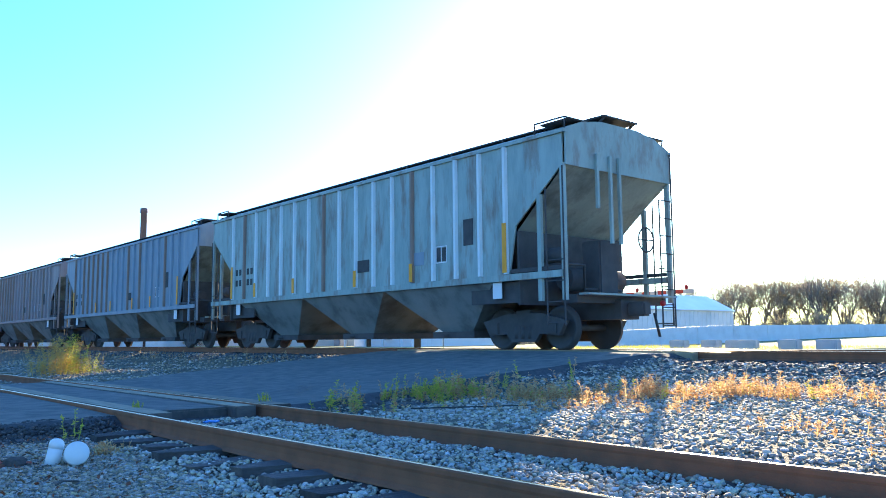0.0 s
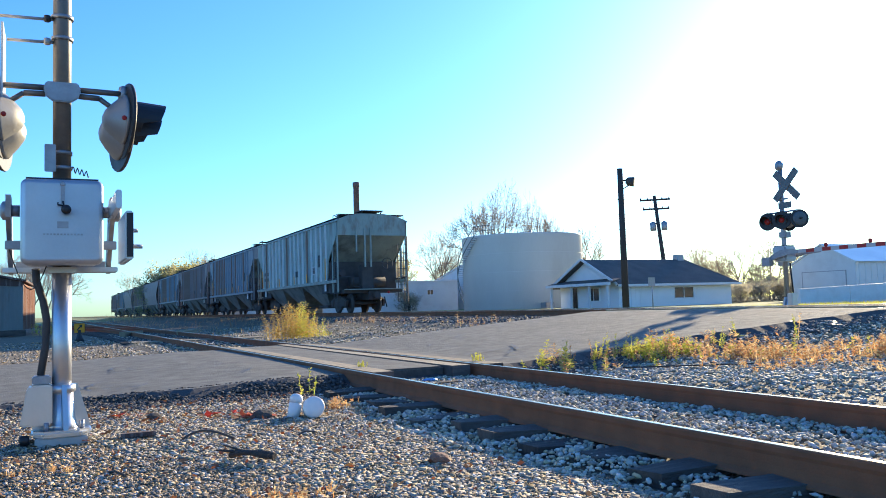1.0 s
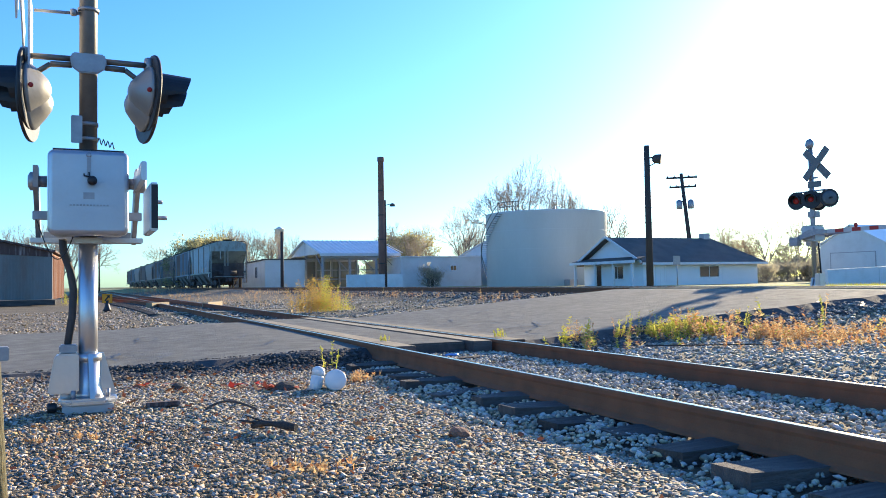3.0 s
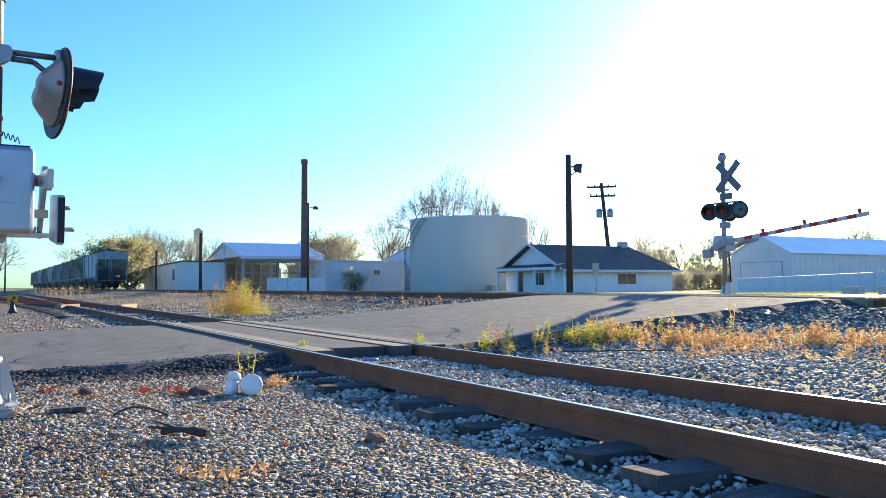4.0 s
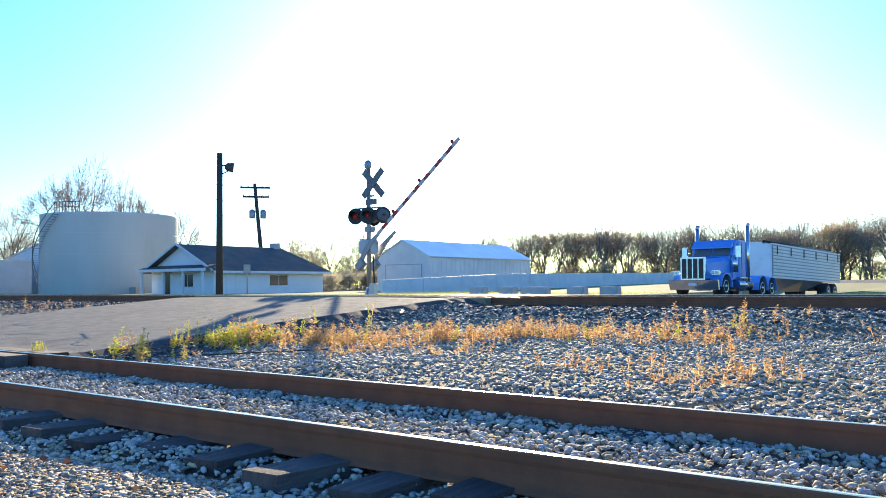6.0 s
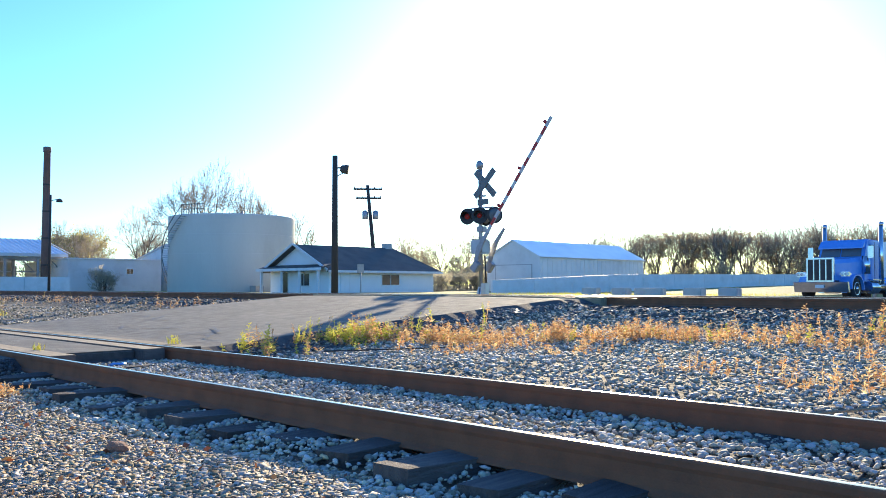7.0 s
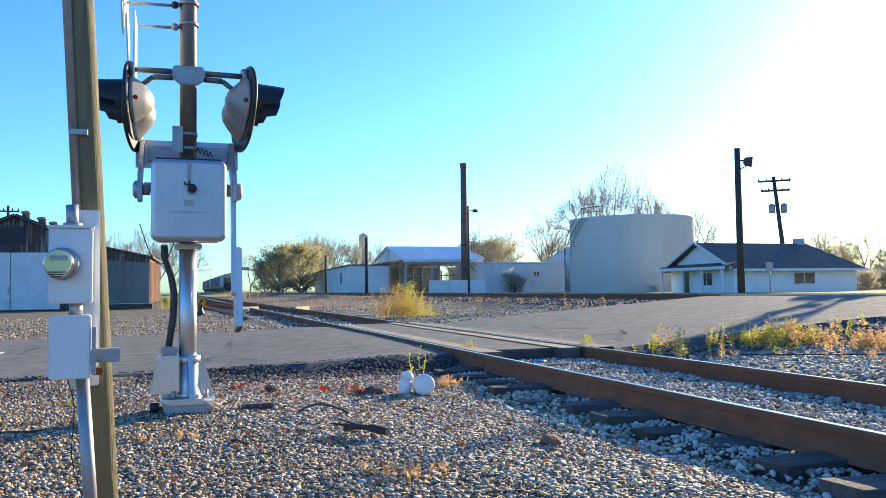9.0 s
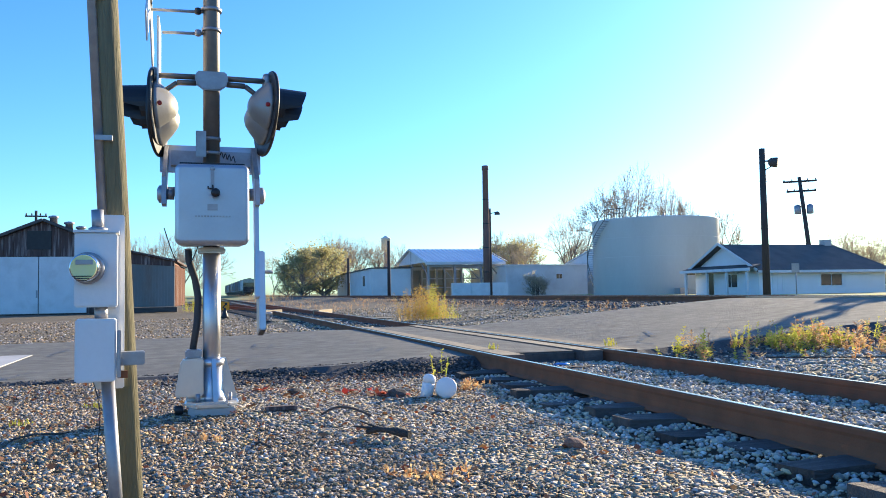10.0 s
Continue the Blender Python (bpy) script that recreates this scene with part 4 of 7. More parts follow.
def build_far_signal():
    s = thing("crossing_signal", pose(21.0, 18.55, 0.40), "grey crossing gate mast with crossbuck, bell and red flashers", "crossing signal", "signals of the crossing")
    mast_base(s)
    part("mast", tube(BM(), (0, 0, 0.1), (0, 0, 4.55), 0.075, n=18), M_GALV, s)
    part("bell", lathe(BM(), (-0.03, 0.0, 4.62), (-1, 0.2, 0), [(-0.08, 0.05), (-0.05, 0.15), (0, 0.17), (0.05, 0.15), (0.09, 0.06)], 20), M_GALV, s, "round grey warning bell")
    for a in (45, -45):
        b = box(BM(), -0.012, 0.012, -0.62, 0.62, -0.115, 0.115)
        b.transform(pose(-0.12 if a > 0 else -0.15, -0.32, 3.95, a, 0, 0) @ pose(0, 0, 0, 0, 0, 0))
        part("crossbuck_board", b, M_SIGNBACK, s, "grey crossbuck board seen from behind, darkened as backlit")
    part("track_count_sign", box(BM(), -0.14, -0.12, -0.48, 0.02, 3.22, 3.42), M_SIGNBACK, s, "small pale sign below the crossbuck")
    part("sign_bracket", box(BM(), -0.11, -0.05, -0.30, 0.02, 3.5, 3.56), M_GALV, s)
    part("cross_arm", tube(BM(), (-0.1, -0.65, 3.12), (-0.1, 0.55, 3.12), 0.03, n=10), M_GALV, s)
    flasher(s, (-0.16, 0.46, 2.86), (-1, -0.35, 0), lit=True, lens_r=0.10)
    flasher(s, (-0.16, -0.10, 2.86), (-1, -0.6, 0), lit=True, lens_r=0.085)
    flasher(s, (-0.02, -0.66, 2.86), (-0.55, -1, 0), lens_r=0.225, pale=True)
    flasher(s, (0.12, -0.15, 2.80), (1, 0.1, 0))
    part("signal_relay", box(BM(), -0.12, 0.12, -0.2, 0.1, 2.3, 2.5), M_GALV, s, bev=0.02)
    gate_box(s, -0.25, 0.25, -0.25, 0.28, 1.55, 2.05)
    part("cable", tube(BM(), (0.1, -0.1, 1.5), (0.05, -0.2, 0.5), 0.025, n=8), M_BLACK, s)
    part("junction_box", box(BM(), -0.15, 0.1, -0.32, -0.12, 0.15, 0.55), M_ALU, s, bev=0.02)
    a = part("gate_arm", box(BM(), -0.40, -0.37, -4.98, -0.55, -0.06, 0.06), M_ARM, s, "red and white striped gate arm")
    a.matrix_basis = pose(0, -0.3, 1.82)
    for k in range(7):
        y = -0.85 - k * 0.58
        part("red_stripe", box(BM(), -0.405, -0.365, y - 0.29, y, -0.057, 0.057), M_RED, a, "red reflective stripe")
    for y in (-1.55, -3.0, -4.72):
        part("arm_lamp", lathe(BM(), (-0.385, y, 0.056), (0, 0, 1), [(0, 0.035), (0.05, 0.055), (0.11, 0.05), (0.13, 0.02)], 12), M_REDGLOW, a, "small red arm lamp")
    for sx in (-1, 1):
        part("arm_yoke", slab(BM(), [(-0.75, -0.04), (-0.75, 0.04), (-0.15, 0.09), (0.12, 0.09), (0.45, -0.04), (0.80, -0.22), (0.76, -0.34), (0.35, -0.18), (-0.15, -0.08)], 0, sx * 0.36 - 0.025, sx * 0.36 + 0.025), M_GALV, a)
        part("counterweight", box(BM(), sx * 0.36 - 0.09, sx * 0.36 + 0.09, 0.50, 0.86, -0.40, -0.12), M_GALV, a, bev=0.02)
    return s, a


far_signal, far_arm = build_far_signal()


# ---- buildings ----
def framed_opening(parent, name, x0, x1, y0, y1, z0, z1, normal, pane=M_GLASS, frame_mat=M_SIDING, bars=1):
    """Window or door set on a wall plane; normal: '-x' or '-y'."""
    w = BM()
    t = 0.06
    if normal == "-y":
        box(w, x0, x1, y0 - 0.02, y0 + 0.0, z0, z1)
    else:
        box(w, x0 - 0.02, x0, y0, y1, z0, z1)
    p = part(name, w, pane, parent)
    f = BM()
    if normal == "-y":
        for a, b, c, d in ((x0 - t, x0, z0 - t, z1 + t), (x1, x1 + t, z0 - t, z1 + t), (x0, x1, z0 - t, z0), (x0, x1, z1, z1 + t)):
            box(f, a, b, y0 - 0.06, y0 + 0.01, c, d)
        for k in range(bars):
            xm = x0 + (x1 - x0) * (k + 1) / (bars + 1)
            box(f, xm - 0.025, xm + 0.025, y0 - 0.05, y0 - 0.021, z0, z1)
    else:
        for a, b, c, d in ((y0 - t, y0, z0 - t, z1 + t), (y1, y1 + t, z0 - t, z1 + t), (y0, y1, z0 - t, z0), (y0, y1, z1, z1 + t)):
            box(f, x0 - 0.06, x0 + 0.01, a, b, c, d)
        for k in range(bars):
            ym = y0 + (y1 - y0) * (k + 1) / (bars + 1)
            box(f, x0 - 0.05, x0 - 0.021, ym - 0.025, ym + 0.025, z0, z1)
    part("window_frame", f, frame_mat, p)
    return p


def quad_slab(bm, pts, t=0.12):
    n = (Vector(pts[1]) - Vector(pts[0])).cross(Vector(pts[2]) - Vector(pts[0])).normalized()
    if n.z < 0:
        n = -n
    a = [bm.verts.new(Vector(p)) for p in pts]
    b = [bm.verts.new(Vector(p) + n * t) for p in pts]
    bm.faces.new(a[::-1]), bm.faces.new(b)
    for i in range(len(pts)):
        j = (i + 1) % len(pts)
        bm.faces.new((a[i], a[j], b[j], b[i]))
    return bm


def gable_shell(parent, x0, x1, y0, y1, z0, ze, zp, wall, roof, over=0.4, hip=0.0, lift=0.0):
    """Walls with a gable on the -x and +x ends, ridge along x; hip: how far the ridge stops short at +x."""
    ym = (y0 + y1) / 2
    t = 0.15
    if lift == 0:
        part("wall", slab(BM(), [(y0, z0), (y1, z0), (y1, ze), (ym, zp), (y0, ze)], 0, x0, x0 + t), wall, parent)
        part("wall", box(BM(), x0 + t, x1 - t, y0, y0 + t, z0, ze), wall, parent)
        part("wall", box(BM(), x0 + t, x1 - t, y1 - t, y1, z0, ze), wall, parent)
        part("wall", slab(BM(), [(y0, z0), (y1, z0), (y1, ze), (ym, zp if hip == 0 else ze), (y0, ze)] if hip == 0 else [(y0, z0), (y1, z0), (y1, ze), (y0, ze)], 0, x1 - t, x1), wall, parent)
    s = (zp - ze) / (ym - y0)
    zo = ze - s * over
    part("roof", quad_slab(BM(), [(x0 - over, y0 - over, zo), (x1 + over, y0 - over, zo), (x1 + (over if hip == 0 else -hip), ym, zp), (x0 - over, ym, zp)]), roof, parent)
    part("roof", quad_slab(BM(), [(x0 - over, y1 + over, zo), (x0 - over, ym, zp), (x1 + (over if hip == 0 else -hip), ym, zp), (x1 + over, y1 + over, zo)]), roof, parent)
    if hip:
        part("roof", quad_slab(BM(), [(x1 + over, y0 - over, zo), (x1 + over, y1 + over, zo), (x1 - hip, ym, zp)]), roof, parent)
    return s


def build_house():
    h = thing("house", pose(0, 0, 0), "small white house with dark shingle roof and gabled porch", "house")
    x0, x1, y0, y1 = 43.0, 55.6, 55.3, 64.0
    gable_shell(h, x0, x1, y0, y1, 0.1, 2.35, 4.45, M_SIDING, M_SHINGLE, over=0.6, hip=1.4)
    # gable trim and porch
    ym = (y0 + y1) / 2
    for a, b in (((x0 - 0.62, y0 - 0.6, 2.12), (x0 - 0.62, ym, 4.48)), ((x0 - 0.62, y1 + 0.6, 2.12), (x0 - 0.62, ym, 4.48))):
        tr = quad_slab(BM(), [a, b, (b[0] - 0.08, b[1], b[2]), (a[0] - 0.08, a[1], a[2])], 0.20)
        part("gable_trim", tr, M_WHITE, h)
    part("porch_roof", quad_slab(BM(), [(x0 - 1.2, y0 - 0.4, 2.30), (x0 - 0.05, y0 - 0.4, 2.62), (x0 - 0.05, y1 + 0.4, 2.62), (x0 - 1.2, y1 + 0.4, 2.30)], 0.12), M_SHINGLE, h)
    part("fascia", box(BM(), x0 - 1.3, x0 - 1.2, y0 - 0.5, y1 + 0.5, 2.18, 2.42), M_WHITE, h)
    part("fascia", box(BM(), x0 - 0.55, x1 + 0.6, y0 - 0.72, y0 - 0.62, 2.0, 2.2), M_WHITE, h)
    for yy in (y0 + 0.0, y0 + 2.6, y0 + 5.3, y1 - 0.2):
        part("porch_post", box(BM(), x0 - 1.15, x0 - 0.97, yy, yy + 0.2, 0.1, 2.2), M_WHITE, h)
    framed_opening(h, "door", x0, x0, y0 + 5.9, y0 + 6.8, 0.1, 2.1, "-x", bars=0)
    framed_opening(h, "window", x0, x0, y0 + 2.7, y0 + 4.3, 0.9, 1.95, "-x")
    framed_opening(h, "door", x0 + 1.3, x0 + 2.2, y0, y0, 0.15, 2.0, "-y", pane=M_SIDING)
    framed_opening(h, "window", x0 + 6.0, x0 + 8.1, y0, y0, 0.95, 1.85, "-y")
    part("chimney", box(BM(), 53.2, 53.9, ym - 0.3, ym + 0.4, 3.9, 5.0), M_CONC, h, "short grey roof chimney")
    for k in range(9):
        part("siding_board", box(BM(), x0 + 2.4, x0 + 5.6, y0 - 0.016, y0 - 0.001, 0.2 + k * 0.2, 0.385 + k * 0.2), M_SIDING, h)
        part("siding_board", box(BM(), x0 + 8.5, x1, y0 - 0.016, y0 - 0.001, 0.2 + k * 0.2, 0.385 + k * 0.2), M_SIDING, h)


build_house()


def build_warehouse():
    w = thing("warehouse", pose(0, 0, 0), "long pale metal warehouse with a bluish gable roof and roller door", "warehouse")
    x0, x1, y0, y1 = 63.6, 83.0, 48.6, 55.4
    gable_shell(w, x0, x1, y0, y1, 0.1, 3.65, 5.36, M_METALWALL, M_METALROOF, over=0.15)
    framed_opening(w, "roller_door", x0, x0, y0 + 1.0, y0 + 5.6, 0.2, 2.9, "-x", pane=M_METALWALL, frame_mat=M_GALV, bars=0)
    for k in range(10):
        part("door_slat", box(BM(), x0 - 0.05, x0 - 0.021, y0 + 1.0, y0 + 5.6, 0.25 + k * 0.265, 0.49 + k * 0.265), M_METALWALL, w)
    for k in range(24):
        part("wall_rib", box(BM(), x0 + 0.4 + k * 0.8, x0 + 0.46 + k * 0.8, y0 - 0.04, y0 - 0.001, 0.1, 3.5), M_METALWALL, w)


build_warehouse()


def build_tank():
    t = thing("storage_tank", pose(48.1, 79.0, 0.2), "large pale grey cylindrical storage tank with a spiral stair", "storage tank")
    R, H = 6.75, 8.05
    part("shell", lathe(BM(), (0, 0, 0), (0, 0, 1), [(0, R), (0.02, R + 0.02), (H - 0.1, R), (H, R + 0.05), (H + 0.06, R)], 72), M_TANK, t)
    for z in (2.0, 4.0, 6.0):
        part("weld_seam", lathe(BM(), (0, 0, z), (0, 0, 1), [(0, R + 0.005), (0.02, R + 0.02), (0.04, R + 0.005)], 72), M_TANK, t)
    part("top_cover", lathe(BM(), (0, 0, H + 0.05), (0, 0, 1), [(0, R - 0.1), (0.15, R * 0.6), (0.2, 0.1)], 48), M_TANK, t)
    # stair that winds up the side towards -x
    n = 34
    for i in range(n):
        a = math.radians(124 + 72 * i / n)
        z = 0.3 + (H - 0.3) * i / n
        c, s2 = math.cos(a), math.sin(a)
        b = box(BM(), R + 0.02, R + 0.6, -0.14, 0.14, z, z + 0.04)
        b.transform(pose(0, 0, 0, 0, 0, math.degrees(a)))
        part("stair_tread", b, M_GALV, t)
    for off in (0.05, 0.95):
        hr = BM()
        prev = None
        for i in range(n + 1):
            a = math.radians(124 + 72 * i / n)
            z = 0.3 + (H - 0.3) * i / n + off
            p = Vector(((R + 0.6) * math.cos(a), (R + 0.6) * math.sin(a), z))
            if prev is not None:
                tube(hr, prev, p, 0.045, n=6)
            prev = p
        part("stair_rail", hr, M_CAR_HOPPER, t)
    pl = BM()
    for i in range(9):
        a = math.radians(188 + 3.2 * i)
        p = Vector(((R - 0.1) * math.cos(a), (R - 0.1) * math.sin(a), H + 0.05))
        tube(pl, p, p + Vector((0, 0, 1.1)), 0.045, n=6)
        if i:
            for dz in (0.5, 1.0):
                tube(pl, q0 + Vector((0, 0, dz)), p + Vector((0, 0, dz)), 0.04, n=6)
        q0 = p
    part("guard_rail", pl, M_CAR_HOPPER, t)
    part("vent_pipe", tube(BM(), (0.6, -1.0, H), (0.6, -1.0, H + 0.9), 0.1, n=10), M_GALV, t)
    part("pump_box", box(BM(), -2.4, -1.4, -R - 1.6, -R - 0.5, 0.0, 0.7), M_GALV, t, bev=0.03)


build_tank()


def build_shelter():
    s = thing("open_shed", pose(0, 0, 0), "open-sided steel shed with a pale ribbed metal roof", "shed")
    x0, x1, y0, y1 = 28.3, 38.5, 101.2, 118.0
    ze, zp = 4.75, 6.75
    gable_shell(s, x0, x1, y0, y1, 0.2, ze, zp, M_METALWALL, M_METALROOF, over=0.4, lift=1)
    part("gable_panel", slab(BM(), [(y0, ze), (y1, ze), ((y0 + y1) / 2, zp)], 0, x0, x0 + 0.1), M_METALWALL, s)
    part("fascia", box(BM(), x0 - 0.4, x1 + 0.4, y0 - 0.5, y0 - 0.41, ze - 0.35, ze - 0.02), M_METALWALL, s)
    for xx in (x0, x0 + 3.6, x0 + 7.2, x1 - 0.3):
        for yy in (y0, (y0 + y1) / 2, y1 - 0.3):
            part("column", box(BM(), xx + 0.0, xx + 0.28, yy, yy + 0.28, 0.1, ze if yy != (y0 + y1) / 2 else zp - 0.1), M_GALV, s)
    part("back_wall", box(BM(), x0 + 0.3, x1, y1, y1 + 0.15, 0.2, ze), M_GREY_WALL, s)
    for zz in (1.4, 2.6):
        part("rack_beam", box(BM(), x0 + 0.5, x1 - 0.3, y0 + 4, y0 + 4.15, zz, zz + 0.15), M_GALV, s)
    for k in range(4):
        part("rack_post", box(BM(), x0 + 1.0 + k * 2.6, x0 + 1.15 + k * 2.6, y0 + 4.16, y0 + 4.3, 0.1, 3.4), M_GALV, s)
    for yy in (y0 + 0.15, (y0 + y1) / 2, y1 - 0.15):
        part("eave_beam", box(BM(), x0 + 0.1, x1 - 0.1, yy - 0.1, yy + 0.1, ze - 0.62, ze - 0.36), M_GALV, s)
    for xx in (x0 + 1.8, x0 + 5.4, x0 + 8.6):
        part("truss_brace", tube(BM(), (xx, y0 + 0.2, ze - 0.5), (xx + 1.6, y0 + 0.2, 2.6), 0.07, n=6), M_GALV, s)
    part("roof_brace", tube(BM(), (x0 + 0.15, y0 + 0.1, 2.8), (x0 + 0.15, y0 + 3.5, ze), 0.08, n=6), M_GALV, s)
    for k in range(18):
        xx = x0 - 0.2 + k * 0.65
        sl = (zp - ze) / ((y1 - y0) / 2)
        part("roof_rib", quad_slab(BM(), [(xx, y0 - 0.4, ze - sl * 0.4 + 0.125), (xx + 0.07, y0 - 0.4, ze - sl * 0.4 + 0.125), (xx + 0.07, (y0 + y1) / 2, zp + 0.125), (xx, (y0 + y1) / 2, zp + 0.125)], 0.06), M_METALROOF, s)
    crate = thing("lumber_stack", pose(31.0, 108, 0.25), "brown stack of crated timber under the open shed", "crate")
    for k in range(4):
        part("plank_layer", box(BM(), -1.2, 1.2, -0.8, 0.8, k * 0.4, k * 0.4 + 0.36), M_PLANK, crate, bev=0.02)


build_shelter()


def simple_building(name, x0, x1, y0, y1, z1, wall, label, roof_drop=0.4, roof=M_METALROOF, openings=()):
    b = thing(name, pose(0, 0, 0), label, "building")
    part("wall", box(BM(), x0, x1, y0, y0 + 0.2, 0.1, z1), wall, b)
    part("wall", slab(BM(), [(y0 + 0.201, 0.1), (y1, 0.1), (y1, z1 - roof_drop), (y0 + 0.201, z1)], 0, x0, x0 + 0.2), wall, b)
    part("wall", box(BM(), x0, x1, y1, y1 + 0.2, 0.1, z1 - roof_drop), wall, b)
    part("wall", slab(BM(), [(y0 + 0.201, 0.1), (y1, 0.1), (y1, z1 - roof_drop), (y0 + 0.201, z1)], 0, x1 - 0.2, x1), wall, b)
    part("roof", quad_slab(BM(), [(x0 - 0.15, y0 - 0.15, z1 + 0.01), (x1 + 0.15, y0 - 0.15, z1 + 0.01), (x1 + 0.15, y1 + 0.3, z1 - roof_drop), (x0 - 0.15, y1 + 0.3, z1 - roof_drop)], 0.15), roof, b)
    for o in openings:
        framed_opening(b, *o)
    return b


simple_building("plant_building", 37.9, 49.5, 98.2, 112, 4.1, M_METALWALL, "low pale metal plant building behind the tracks", openings=(("door", 41.5, 42.5, 98.2, 98.2, 0.2, 2.3, "-y"), ("window", 45.0, 45.8, 98.2, 98.2, 2.4, 3.0, "-y")))
ann = thing("annex_building", pose(0, 0, 0), "pale annex with a blue-lit metal roof beside the storage tank", "building")
gable_shell(ann, 52.0, 66.0, 92.0, 111.0, 0.1, 4.4, 6.4, M_METALWALL, M_METALROOF, over=0.2)
simple_building("block_building", 21.4, 26.5, 102.9, 130, 4.0, M_METALWALL, "pale block building with a flat roof and two small windows", 0.3, M_SHINGLE, openings=(("window", 21.4, 21.4, 107.5, 109.0, 1.8, 3.2, "-x"), ("door", 21.4, 21.4, 118.5, 120.5, 0.2, 2.4, "-x")))
part_wall = thing("low_white_wall", pose(0, 0, 0), "low white concrete wall in front of the open shed", "wall", kind="structure")
for k in range(3):
    part("wall_panel", box(BM(), 24.35 + k * 2.0, 26.33 + k * 2.0, 78.0, 78.3, 0.2, 1.75), M_WHITE, part_wall, bev=0.02)
chim = thing("smokestack", pose(34.2, 95.0, 0.2), "tall slender dark brick smokestack", "smokestack")
part("shaft", lathe(BM(), (0, 0, 0), (0, 0, 1), [(0, 0.46), (7.8, 0.41), (15.7, 0.36), (15.74, 0.43), (16.25, 0.43), (16.3, 0.33)], 24), M_BRICK, chim)
for z in (3, 6, 9, 12):
    part("iron_band", lathe(BM(), (0, 0, z), (0, 0, 1), [(0, 0.475 - z * 0.0064), (0.12, 0.475 - z * 0.0064)], 24), M_CAR_DARK, chim)

# long white wall and concrete blocks behind the main line
lw = thing("long_white_wall", pose(0, 0, 0), "long low white concrete wall along the grass", "wall", kind="structure")
for k in range(16):
    a, b = k / 16, (k + 1) / 16
    pA = Vector((44.0, 37.9, 0)).lerp(Vector((104.0, 25.0, 0)), a)
    pB = Vector((44.0, 37.9, 0)).lerp(Vector((104.0, 25.0, 0)), b)
    d = (pB - pA).normalized()
    nrm = Vector((d.y, -d.x, 0)) * 0.12
    g = BM()
    h0, h1 = lerp_rows(a, [(0, 1.25), (0.22, 1.75), (1, 2.0)]), lerp_rows(b, [(0, 1.25), (0.22, 1.75), (1, 2.0)])
    lo = [g.verts.new(p + Vector((0, 0, 0.2))) for p in (pA - nrm, pB - nrm - d * 0.03, pB + nrm - d * 0.03, pA + nrm)]
    hi = [g.verts.new(p + Vector((0, 0, h))) for p, h in ((pA - nrm, h0), (pB - nrm - d * 0.03, h1), (pB + nrm - d * 0.03, h1), (pA + nrm, h0))]
    g.faces.new(lo[::-1]), g.faces.new(hi)
    for i in range(4):
        g.faces.new((lo[i], lo[(i + 1) % 4], hi[(i + 1) % 4], hi[i]))
    part("wall_panel", g, M_WHITE, lw)
blk = thing("concrete_block", pose(35.7, 18.2, 0.25), "grey concrete barrier block on the verge", "concrete block", "barrier blocks on the verge")
part("block", box(BM(), -0.3, 0.3, -0.45, 0.45, 0.0, 0.48), M_CONC, blk, bev=0.04)
for x, y, r in ((36.4, 16.8, 3), (37.4, 23.2, -4), (36.0, 21.0, 6), (38.6, 25.9, 2), (34.9, 19.8, 10)):
    copy_thing(blk, pose(x, y, 0.25, 0, 0, r))


